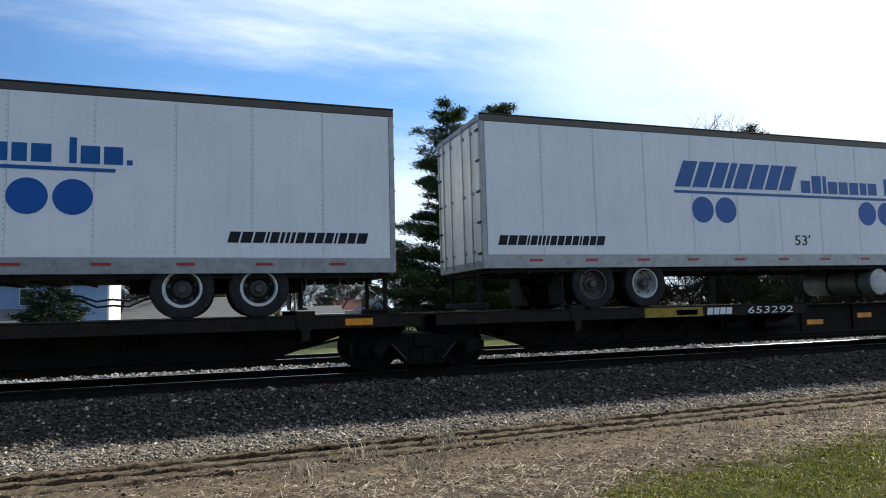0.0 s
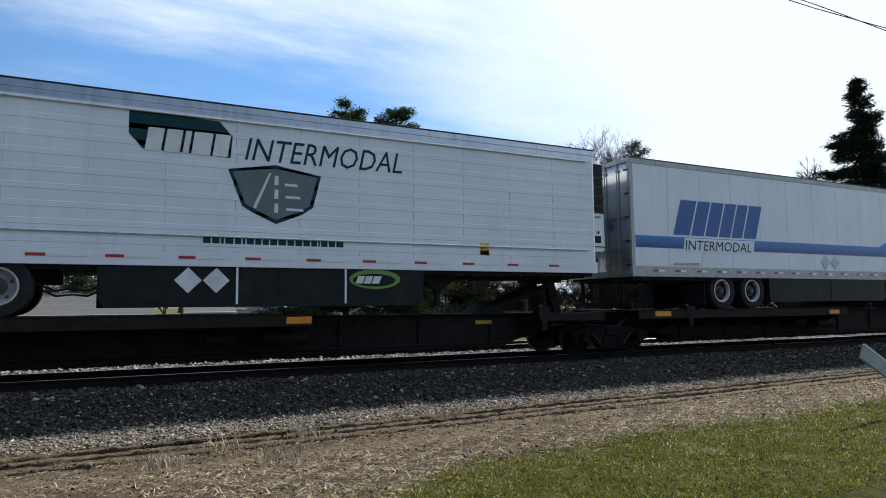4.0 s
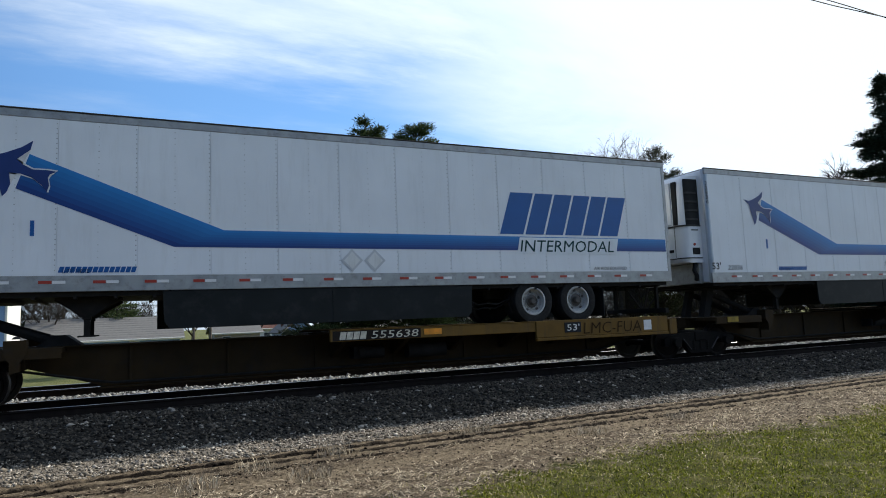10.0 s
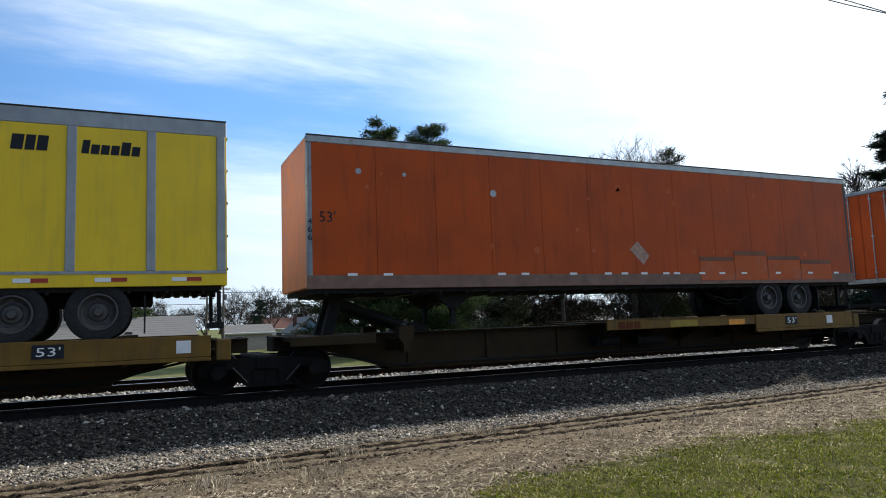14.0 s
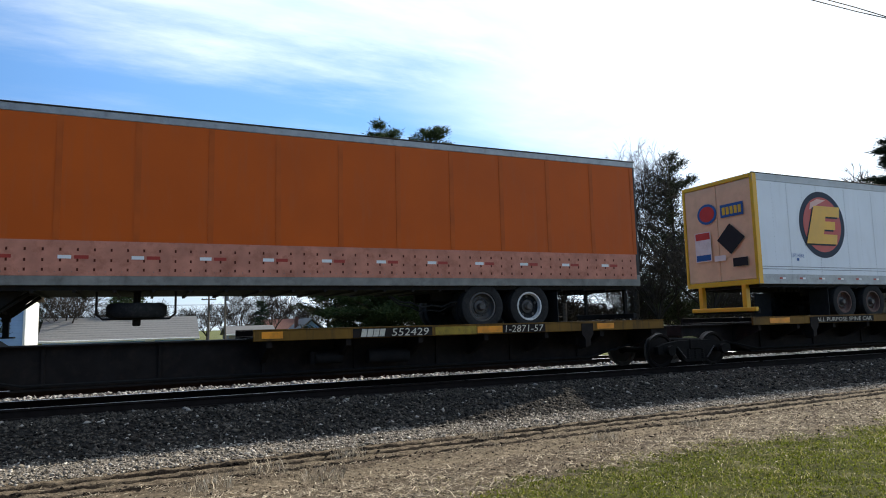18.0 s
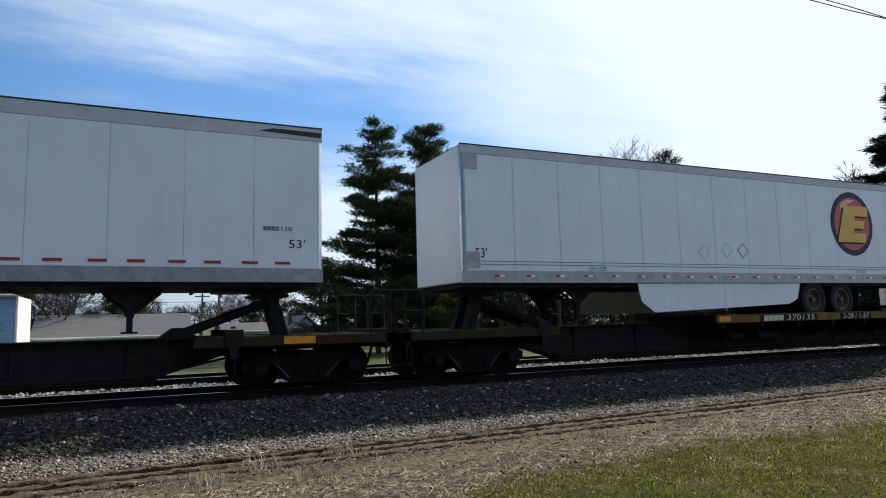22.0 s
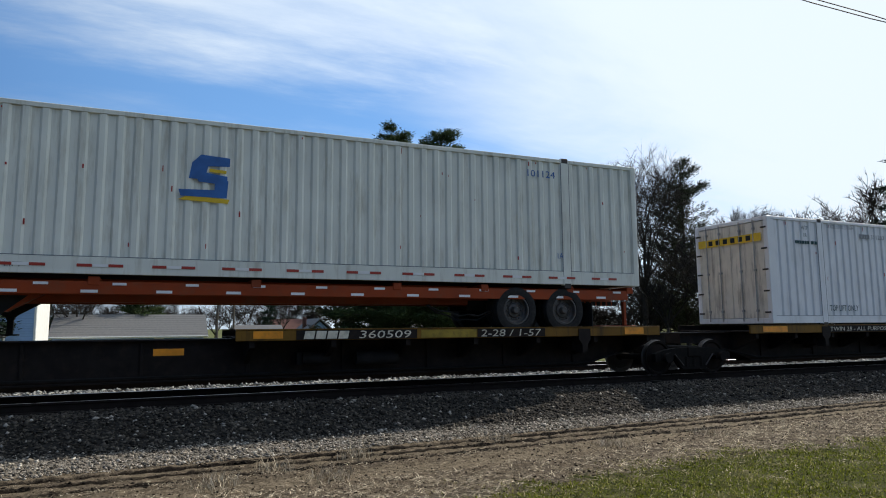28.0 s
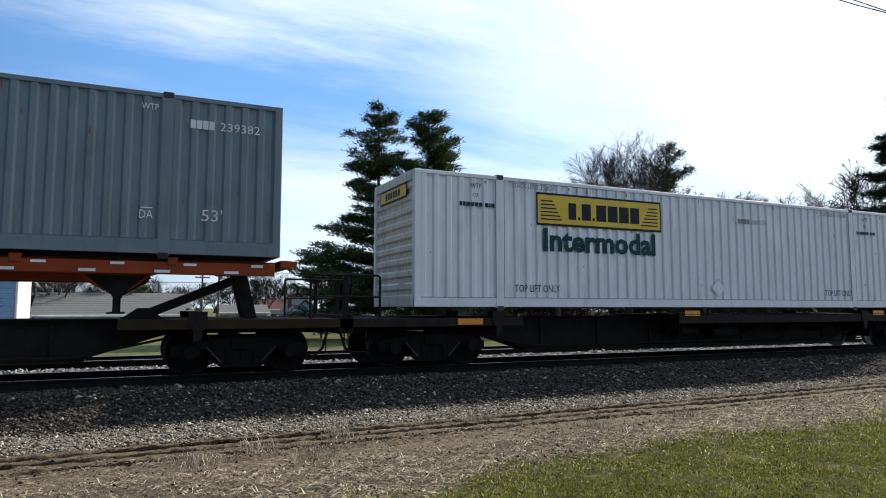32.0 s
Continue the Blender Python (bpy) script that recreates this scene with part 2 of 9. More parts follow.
RUBBER = mat("tyre_rubber", (0.024, 0.024, 0.024), 0.8, var=0.25, scale=8, dirt=(0.07, 0.065, 0.06), amount=0.5, bump=0.2)
RIM_WHITE = mat("white_rim", (0.50, 0.50, 0.48), 0.5, var=0.12, scale=6, dirt=GRIME, amount=0.6)
RIM_DISH = mat("grimy_wheel_dish", (0.40, 0.40, 0.385), 0.6, var=0.25, scale=9, dirt=(0.04, 0.035, 0.03), amount=0.7)
RIM_RING = mat("white_rim_ring", (0.64, 0.64, 0.62), 0.5, var=0.12, scale=6, dirt=GRIME, amount=0.5)
RIM_DARK = mat("dark_rim", (0.07, 0.068, 0.065), 0.55, 0.2, var=0.2, scale=6, dirt=RUST, amount=0.5)
RIM_BROWN = mat("brown_rim", (0.13, 0.075, 0.06), 0.6, var=0.2, scale=6, dirt=GRIME, amount=0.5)
BLACK = mat("black_plastic", (0.020, 0.021, 0.022), 0.5, var=0.2, scale=6)
SKIRT_DARK = mat("dark_side_skirt", (0.016, 0.019, 0.020), 0.5, var=0.2, scale=1.5, dirt=(0.05, 0.05, 0.05), amount=0.5)
RED_REFLEX = mat("red_reflective_tape", (0.36, 0.036, 0.02), 0.4, var=0.15)
WHITE_REFLEX = mat("white_reflective_tape", (0.78, 0.78, 0.77), 0.4, var=0.1)
YELLOW_REFLEX = mat("yellow_reflector", (0.74, 0.27, 0.008), 0.45, var=0.2, scale=5, dirt=(0.2, 0.12, 0.03), amount=0.5)
INK_BLACK = mat("black_lettering", (0.022, 0.024, 0.028), 0.5, var=0.1)
INK_GREY = mat("grey_lettering", (0.18, 0.19, 0.20), 0.5, var=0.1)
INK_NAVY = mat("navy_lettering", (0.004, 0.090, 0.32), 0.45, var=0.08)
INK_BLUE = mat("blue_lettering", (0.006, 0.085, 0.36), 0.45, var=0.08)
INK_TEAL = mat("dark_teal_lettering", (0.012, 0.055, 0.060), 0.5, var=0.1)
INK_WHITE = mat("white_lettering", (0.75, 0.75, 0.73), 0.5, var=0.1, dirt=GRIME, amount=0.3)
INK_CREAM = mat("cream_lettering", (0.62, 0.58, 0.47), 0.6, var=0.15, scale=6, dirt=(0.1, 0.08, 0.05), amount=0.6)
INK_RED = mat("red_film", (0.50, 0.030, 0.015), 0.4, var=0.1)
INK_RUST = mat("rust_red_marks", (0.34, 0.03, 0.02), 0.5, var=0.1)
GOLD = mat("gold_film", (0.78, 0.40, 0.010), 0.4, var=0.08)
SIGN_YELLOW = mat("sign_yellow", (0.72, 0.48, 0.015), 0.45, var=0.08, dirt=(0.35, 0.22, 0.03), amount=0.3)
GREEN_FILM = mat("green_film", (0.16, 0.30, 0.05), 0.45, var=0.1)
GHOST = mat("ghost_film_grey", (0.52, 0.54, 0.56), 0.5, var=0.1)
TREAD_RAIL = mat("rail_head_steel", (0.42, 0.42, 0.43), 0.30, 1.0, var=0.1, scale=3)
RAIL_SIDE = mat("rusty_rail_side", (0.016, 0.012, 0.010), 0.9, var=0.3, scale=5, dirt=(0.018, 0.015, 0.013), amount=0.6, bump=0.15)
TIE = mat("creosoted_tie", (0.032, 0.028, 0.025), 0.9, var=0.3, scale=3, dirt=(0.11, 0.10, 0.09), amount=0.6, bump=0.3, bscale=25, rand=0.25)
BARK = mat("grey_bark", (0.085, 0.070, 0.058), 0.9, var=0.3, scale=5, bump=0.4, bscale=12)
BARK_PALE = mat("pale_bare_twigs", (0.044, 0.037, 0.032), 0.9, var=0.25, scale=3, bump=0.3, bscale=12)
SIDING_BLUE = mat("blue_siding", (0.28, 0.42, 0.66), 0.6, var=0.05)
SIDING_WHITE = mat("white_siding", (0.78, 0.78, 0.76), 0.6, var=0.05)
SIDING_TAN = mat("tan_siding", (0.46, 0.40, 0.33), 0.7, var=0.08)
SIDING_BROWN = mat("brown_roof_shingle", (0.10, 0.075, 0.06), 0.9, var=0.2, scale=6, bump=0.2)
SHINGLE = mat("grey_roof_shingle", (0.16, 0.16, 0.16), 0.9, var=0.12, scale=5, dirt=(0.16, 0.15, 0.14), amount=0.5, bump=0.2)
SHINGLE_RED = mat("red_roof_shingle", (0.12, 0.06, 0.05), 0.9, var=0.2, scale=6)
PANE = mat("window_glass", (0.05, 0.06, 0.07), 0.06, var=0.05)
POLE_WOOD = mat("pole_wood", (0.13, 0.11, 0.09), 0.9, var=0.2, scale=3, bump=0.3)
CABLE = mat("black_cable", (0.02, 0.02, 0.022), 0.6, var=0.1)
BOARD = mat("weathered_grey_board", (0.33, 0.36, 0.34), 0.7, var=0.12, scale=4, bump=0.2)
STUB = mat("dull_grey_box", (0.20, 0.21, 0.21), 0.6, var=0.1)


def leafy(name, dark, light, rough=0.75, pale=None, share=0.94, thin=0.0):
    """Many loose pieces, each with a shade of its own; a few of them may be pale."""
    m = bpy.data.materials.new(name)
    nt, p = nodes_of(m)
    g = nt.nodes.new("ShaderNodeNewGeometry")
    r = nt.nodes.new("ShaderNodeValToRGB")
    e = r.color_ramp.elements
    e[0].position, e[0].color = 0.0, (*dark, 1)
    e[1].position, e[1].color = share if pale else 1.0, (*light, 1)
    if pale:
        k = e.new(min(share + 0.01, 1.0))
        k.color = (*pale, 1)
    nt.links.new(g.outputs["Random Per Island"], r.inputs[0])
    nt.links.new(r.outputs[0], p.inputs["Base Color"])
    p.inputs["Specular IOR Level"].default_value = 0.15
    if thin:
        tl, mx = nt.nodes.new("ShaderNodeBsdfTranslucent"), nt.nodes.new("ShaderNodeMixShader")
        nt.links.new(r.outputs[0], tl.inputs[0])
        mx.inputs[0].default_value = thin
        nt.links.new(p.outputs[0], mx.inputs[1])
        nt.links.new(tl.outputs[0], mx.inputs[2])
        nt.links.new(mx.outputs[0], nt.nodes["Material Output"].inputs[0])
    p.inputs["Roughness"].default_value = rough
    return m


NEEDLES = leafy("pine_needles", (0.022, 0.040, 0.016), (0.085, 0.115, 0.048), thin=0.3)
NEEDLES_DARK = leafy("spruce_needles", (0.010, 0.022, 0.014), (0.035, 0.058, 0.034))
NEEDLES_BROWN = leafy("olive_needles", (0.030, 0.038, 0.020), (0.11, 0.115, 0.065))
BLADES = leafy("lawn_blades", (0.008, 0.015, 0.002), (0.245, 0.285, 0.016), 0.55, (0.46, 0.43, 0.13), 0.92, 0.45)
BLADES_DRY = leafy("dry_lawn_blades", (0.10, 0.10, 0.02), (0.42, 0.37, 0.12), 0.6, (0.66, 0.58, 0.34), 0.75, 0.4)
STRAW = leafy("dead_grass", (0.018, 0.013, 0.008), (0.45, 0.37, 0.265), 0.8, (0.88, 0.76, 0.56), 0.72, 0.2)
# ballast on the near shoulder, its colour darkened for the train's shade
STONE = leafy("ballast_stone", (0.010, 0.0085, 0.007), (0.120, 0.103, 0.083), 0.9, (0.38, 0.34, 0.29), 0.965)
# near-black, so crumbs in the ruts keep the painted shade dark
CLOD = leafy("dark_clods", (0.004, 0.003, 0.002), (0.030, 0.022, 0.016), 0.95, (0.20, 0.16, 0.12), 0.96)
# the same ballast in a paler colour for the sunlit strip between tracks
STONE_SUNLIT = leafy("sunlit_ballast", (0.10, 0.10, 0.10), (0.42, 0.415, 0.40), 0.85, (0.62, 0.61, 0.58), 0.9)
GRIT = leafy("pale_gravel", (0.040, 0.034, 0.026), (0.36, 0.315, 0.255), 0.9, (0.56, 0.51, 0.43), 0.90)

# ---- mesh building ----
class Geo:
    """Collects vertices and faces of one mesh."""

    def __init__(self):
        self.v, self.f = [], []

    def add(self, vs, fs):
        n = len(self.v)
        self.v += [tuple(p) for p in vs]
        self.f += [tuple(i + n for i in q) for q in fs]
        return self

    def box(self, x0, x1, y0, y1, z0, z1, c=0.0):
        x0, x1 = sorted((x0, x1))
        y0, y1 = sorted((y0, y1))
        z0, z1 = sorted((z0, z1))
        c = min(c, (x1 - x0) * 0.45, (y1 - y0) * 0.45, (z1 - z0) * 0.45)
        if c <= 0:
            vs = [(x, y, z) for x in (x0, x1) for y in (y0, y1) for z in (z0, z1)]
            return self.add(vs, [(0, 1, 3, 2), (4, 6, 7, 5), (0, 4, 5, 1), (2, 3, 7, 6), (0, 2, 6, 4), (1, 5, 7, 3)])
        b = bmesh.new()
        bmesh.ops.create_cube(b, size=1, matrix=Matrix.Translation(((x0 + x1) / 2, (y0 + y1) / 2, (z0 + z1) / 2)) @ Matrix.Diagonal((x1 - x0, y1 - y0, z1 - z0, 1)))
        bmesh.ops.bevel(b, geom=b.edges[:], offset=c, segments=1, affect="EDGES")
        b.verts.index_update()
        self.add([p.co for p in b.verts], [[p.index for p in q.verts] for q in b.faces])
        b.free()
        return self

    def cyl(self, a, b, r, n=12, r2=None, caps=True):
        a, b = Vector(a), Vector(b)
        r2 = r if r2 is None else r2
        d = (b - a).normalized()
        u = d.orthogonal().normalized()
        w = d.cross(u)
        ring = [u * math.cos(2 * math.pi * i / n) + w * math.sin(2 * math.pi * i / n) for i in range(n)]
        vs = [a + q * r for q in ring] + [b + q * r2 for q in ring]
        fs = [(i, (i + 1) % n, n + (i + 1) % n, n + i) for i in range(n)]
        if caps:
            fs += [tuple(range(n))[::-1], tuple(range(n, 2 * n))]
        return self.add(vs, fs)

    def tube(self, path, r, n=6, r2=None):
        """One bent pipe through the points."""
        path = [Vector(p) for p in path]
        k = len(path) - 1
        vs, u = [], None
        for i, p in enumerate(path):
            d = (path[min(i + 1, k)] - path[max(i - 1, 0)]).normalized()
            u = d.orthogonal().normalized() if u is None else (u - d * u.dot(d)).normalized()
            w = d.cross(u)
            q = r if r2 is None else r + (r2 - r) * i / k
            vs += [p + (u * math.cos(2 * math.pi * j / n) + w * math.sin(2 * math.pi * j / n)) * q for j in range(n)]
        fs = [(i * n + j, i * n + (j + 1) % n, (i + 1) * n + (j + 1) % n, (i + 1) * n + j) for i in range(k) for j in range(n)]
        return self.add(vs, fs + [tuple(range(n))[::-1], tuple(range(k * n, k * n + n))])

    def prism(self, pts, y0, y1):
        """A polygon in x and z, drawn out from y0 to y1."""
        n = len(pts)
        vs = [(x, y0, z) for x, z in pts] + [(x, y1, z) for x, z in pts]
        return self.add(vs, [tuple(range(n)), tuple(range(n, 2 * n))[::-1]] + [(i, n + i, n + (i + 1) % n, (i + 1) % n) for i in range(n)])

    def along(self, pts, x0, x1):
        """A polygon in y and z, drawn out from x0 to x1."""
        n = len(pts)
        vs = [(x0, y, z) for y, z in pts] + [(x1, y, z) for y, z in pts]
        return self.add(vs, [tuple(range(n)), tuple(range(n, 2 * n))[::-1]] + [(i, n + i, n + (i + 1) % n, (i + 1) % n) for i in range(n)])

    def lathe(self, prof, n=24, ax="y"):
        """A profile of (radius, offset) turned about the axis."""
        k = len(prof)
        vs = []
        for i in range(n):
            c, s = math.cos(2 * math.pi * i / n), math.sin(2 * math.pi * i / n)
            for r, o in prof:
                vs.append((r * c, o, r * s) if ax == "y" else (r * c, r * s, o))
        fs = [(i * k + j, i * k + j + 1, ((i + 1) % n) * k + j + 1, ((i + 1) % n) * k + j) for i in range(n) for j in range(k - 1)]
        return self.add(vs, fs)

    def mesh(self, name, material, smooth=False):
        me = bpy.data.meshes.new(name)
        me.from_pydata(self.v, [], self.f)
        b = bmesh.new()
        b.from_mesh(me)
        bmesh.ops.recalc_face_normals(b, faces=b.faces[:])
        b.to_mesh(me)
        b.free()
        me.materials.append(material)
        if smooth:
            me.shade_smooth()
            me.set_sharp_from_angle(angle=0.7)
        return me


def link(name, me, parent=None, m=None, label=""):
    ob = new(name, me)
    if parent is not None:
        ob.parent = parent
    if m is not None:
        ob.matrix_basis = m
    return tagged(ob, label)


def part(name, geo, material, parent=None, label="", smooth=False, m=None):
    return link(name, geo.mesh(name, material, smooth), parent, m, label)


def soup(name, verts, faces, material):
    """A joined mesh from arrays of vertices and triangles."""
    me = bpy.data.meshes.new(name)
    me.vertices.add(len(verts))
    me.vertices.foreach_set("co", np.asarray(verts, np.float32).ravel())
    me.loops.add(len(faces) * 3)
    me.loops.foreach_set("vertex_index", np.asarray(faces, np.int32).ravel())
    me.polygons.add(len(faces))
    me.polygons.foreach_set("loop_start", np.arange(0, len(faces) * 3, 3, dtype=np.int32))
    me.update(calc_edges=True)
    me.validate()
    me.materials.append(material)
    return me



# ---- ground ----
def rut_line(x):
    """The y of the track's far wheel rut."""
    return 9.18 + 0.046 * np.clip(x, -4, 17)


def path_line(x):
    """The y of the near wheel path of smooth earth."""
    c = np.clip(x, -2, 10.5)
    return 7.85 + 0.0119 * c * c


def lawn_line(x):
    s = np.clip(x / 5.0, 0, 1)
    return 5.0 + 1.70 * s * s * (3 - 2 * s) + 0.03 * np.clip(x - 5.0, 0, 20)


def fade(v, a, b):
    s = np.clip((v - a) / (b - a), 0, 1)
    return s * s * (3 - 2 * s)


def wobble(x, y, f, seed):
    return (np.sin(x * f + seed) * np.cos(y * f * 1.3 + seed * 2.1) + np.sin(x * f * 2.3 + y * f * 1.7 + seed * 3.3) * 0.5
            + np.sin(x * f * 4.1 - y * f * 3.7 + seed * 1.7) * 0.25) / 1.75


def ground_z(x, y):
    z = -0.95 * fade(y, 20, 42) + 0 * x
    near = fade(y, 12.0, 11.0)
    r = rut_line(x)
    for off, w, dep in ((0.0, 0.065, 0.115), (-0.36, 0.05, 0.095), (-0.74, 0.055, 0.06), (-1.10, 0.05, 0.035)):
        d = y - r - off + 0.04 * wobble(x, y * 0, 1.1, off * 9)
        k = 0.72 + 0.22 * wobble(x, y, 1.7, 3 + off)
        z = z - near * dep * k * np.exp(-(d / w) ** 2) + near * 0.05 * dep * k * np.exp(-((np.abs(d) - 2.0 * w) / w) ** 2)
    e = y - path_line(x)
    z = z - near * 0.03 * np.exp(-(e / 0.22) ** 2) - near * 0.018 * np.exp(-((e + 0.2) / 0.04) ** 2) * (0.5 + 0.5 * np.sign(np.sin(x * 38)))
    z = z + near * (0.012 * wobble(x, y, 6.0, 1.0) + 0.010 * wobble(x, y, 15.0, 2.0))
    rough = near * fade(y, lawn_line(x) - 0.3, lawn_line(x) + 0.3)
    z = z + rough * 0.012 * wobble(x, y, 31.0, 5.0)
    return z


XS = np.concatenate([[-3000, -900, -300, -120, -60, -35, -20, -12], np.arange(-6, 20, 0.065), np.arange(20, 50, 0.5), [52, 60, 75, 100, 140, 200, 320, 600, 1200, 3000]])
YS = np.concatenate([[-3000, -900, -300, -100, -40, -15, -6, 0, 2, 3], np.arange(3.5, 7.4, 0.06), np.arange(7.42, 10.6, 0.018), [10.7, 10.8, 10.95, 11.1], [11.5, 12, 13, 14, 16, 18, 20, 22, 25, 28, 31, 34, 37, 40, 43, 50, 60, 80, 110, 150, 250, 500, 1200, 3000]])


def ground_material():
    m = bpy.data.materials.new("ground_cover")
    nt, p = nodes_of(m)
    ln = nt.links.new

    def math_(op, a, b=None):
        n = nt.nodes.new("ShaderNodeMath")
        n.operation = op
        for i, s in enumerate((a, b)):
            if s is None:
                continue
            if isinstance(s, (int, float)):
                n.inputs[i].default_value = s
            else:
                ln(s, n.inputs[i])
        return n.outputs[0]

    def rng_(s, a, b, c=0.0, d=1.0, smooth=True):
        n = nt.nodes.new("ShaderNodeMapRange")
        if smooth:
            n.interpolation_type = "SMOOTHSTEP"
        ln(s, n.inputs[0])
        for i, v in enumerate((a, b, c, d)):
            n.inputs[i + 1].default_value = v
        return n.outputs[0]

    def noise_(scale, detail=5, rough=0.6):
        n = nt.nodes.new("ShaderNodeTexNoise")
        n.inputs["Scale"].default_value, n.inputs["Detail"].default_value, n.inputs["Roughness"].default_value = scale, detail, rough
        ln(tcd.outputs["Object"], n.inputs[0])
        return n.outputs[0]

    def two(fac, a, b):
        n = nt.nodes.new("ShaderNodeMix")
        n.data_type = "RGBA"
        if isinstance(fac, (int, float)):
            n.inputs[0].default_value = fac
        else:
            ln(fac, n.inputs[0])
        for i, c in ((6, a), (7, b)):
            if isinstance(c, tuple):
                n.inputs[i].default_value = (*c, 1)
            else:
                ln(c, n.inputs[i])
        return n.outputs[2]

    tcd = nt.nodes.new("ShaderNodeTexCoord")
    sx = nt.nodes.new("ShaderNodeSeparateXYZ")
    ln(tcd.outputs["Object"], sx.inputs[0])
    x, y = sx.outputs[0], sx.outputs[1]
    mid, fine, tiny, broad = noise_(2.2), noise_(14, 6, 0.7), noise_(60, 4, 0.7), noise_(0.35)
    # lawn against dead grass
    edge = math_("ADD", rng_(x, 0, 5.0, 5.0, 6.70), math_("MULTIPLY", math_("MAXIMUM", math_("SUBTRACT", x, 5.0), 0.0), 0.03))
    dl = math_("SUBTRACT", edge, math_("ADD", y, math_("ADD", math_("MULTIPLY", math_("SUBTRACT", mid, 0.5), 2.4), math_("MULTIPLY", math_("SUBTRACT", fine, 0.5), 1.4))))
    lawn = two(rng_(fine, 0.3, 0.7), (0.022, 0.027, 0.005), (0.10, 0.10, 0.022))
    lawn = two(rng_(mid, 0.45, 0.75, 0, 0.55), lawn, (0.23, 0.20, 0.095))
    dead = two(rng_(fine, 0.36, 0.64), (0.014, 0.010, 0.007), (0.205, 0.157, 0.106))
    dead = two(rng_(tiny, 0.35, 0.7, 0, 0.7), dead, (0.21, 0.165, 0.115))
    dead = two(rng_(mid, 0.5, 0.7, 0, 0.5), dead, (0.060, 0.048, 0.040))
    col = two(rng_(dl, -0.25, 0.35), dead, lawn)
    # wheel tracks of bare earth
    r = rng_(x, -4.0, 17.0, 8.996, 9.962, smooth=False)
    cx = math_("MINIMUM", math_("MAXIMUM", x, -2.0), 10.5)
    pl = math_("ADD", math_("MULTIPLY", math_("MULTIPLY", cx, cx), 0.0119), 7.85)
    dp = math_("ABSOLUTE", math_("SUBTRACT", math_("ADD", y, math_("MULTIPLY", math_("SUBTRACT", mid, 0.5), 0.25)), pl))
    dr = math_("SUBTRACT", math_("ADD", y, math_("MULTIPLY", math_("SUBTRACT", mid, 0.5), 0.5)), r)
    earth = two(rng_(fine, 0.3, 0.7), (0.130, 0.102, 0.066), (0.35, 0.28, 0.195))
    band = math_("MULTIPLY", rng_(dr, -0.85, -0.55), rng_(dr, 0.42, 0.15))
    band = math_("MULTIPLY", band, rng_(math_("ADD", mid, math_("MULTIPLY", fine, 0.5)), 0.5, 0.8, 1.0, 0.35))
    band = math_("MULTIPLY", math_("MAXIMUM", band, rng_(dp, 0.42, 0.2)), rng_(x, -1.0, 7.0, 0.75, 0.95))
    earth = two(rng_(tiny, 0.45, 0.62, 0, 0.5), earth, (0.070, 0.052, 0.034))
    col = two(band, col, earth)
    # shade inside the ruts, painted into the colour as three near-black lines
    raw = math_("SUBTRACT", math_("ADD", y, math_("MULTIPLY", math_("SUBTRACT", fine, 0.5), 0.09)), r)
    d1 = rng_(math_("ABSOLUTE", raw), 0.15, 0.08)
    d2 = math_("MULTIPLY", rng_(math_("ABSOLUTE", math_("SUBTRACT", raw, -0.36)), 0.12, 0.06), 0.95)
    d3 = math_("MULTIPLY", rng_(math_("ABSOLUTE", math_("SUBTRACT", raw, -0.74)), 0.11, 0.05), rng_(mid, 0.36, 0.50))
    rut_shade = math_("MULTIPLY", math_("MAXIMUM", math_("MAXIMUM", d1, d2), d3), rng_(math_("ADD", mid, math_("MULTIPLY", math_("SUBTRACT", fine, 0.5), 0.6)), 0.30, 0.44, 0.5, 1.0))
    col = two(math_("MULTIPLY", rut_shade, 0.97), col, (0.010, 0.007, 0.005))
    # fine gravel towards the track bed
    grav = two(rng_(fine, 0.3, 0.7), (0.09, 0.078, 0.063), (0.34, 0.30, 0.25))
    col = two(math_("MULTIPLY", rng_(dr, 0.25, 0.75), rng_(y, 40.0, 22.0)), col, grav)
    far_g = two(rng_(broad, 0.3, 0.7), (0.075, 0.090, 0.028), (0.15, 0.15, 0.062))
    col = two(rng_(y, 20.6, 21.6), col, far_g)
    ln(col, p.inputs["Base Color"])
    p.inputs["Roughness"].default_value = 0.95
    p.inputs["Specular IOR Level"].default_value = 0.1
    bp = nt.nodes.new("ShaderNodeBump")
    bp.inputs["Strength"].default_value, bp.inputs["Distance"].default_value = 1.0, 0.05
    ln(math_("ADD", math_("MULTIPLY", tiny, 0.5), fine), bp.inputs["Height"])
    ln(bp.outputs[0], p.inputs["Normal"])
    return m


gx, gy = np.meshgrid(XS, YS, indexing="ij")
gz = ground_z(gx, gy)
ni, nj = gx.shape
ii, jj = np.meshgrid(np.arange(ni - 1), np.arange(nj - 1), indexing="ij")
q = (ii * nj + jj).ravel()
tri = np.concatenate([np.stack([q, q + nj, q + nj + 1], 1), np.stack([q, q + nj + 1, q + 1], 1)])
gm = soup("ground", np.stack([gx, gy, gz], -1).reshape(-1, 3), tri, ground_material())
gm.shade_smooth()
tagged(link("ground", gm), "flat ground of lawn, dead grass and rutted dirt beside the railway", "ground", kind="structure")

# ---- the two tracks ----
def bed_z(y):
    d = np.abs(y - TRACK)
    a = np.clip((3.25 - d) / 1.5, 0, 1)
    d2 = np.abs(y - (TRACK + 4.3))
    b = np.clip((3.1 - d2) / 1.5, 0, 1)
    return -0.02 + 0.36 * np.maximum(a, b) ** 1.1


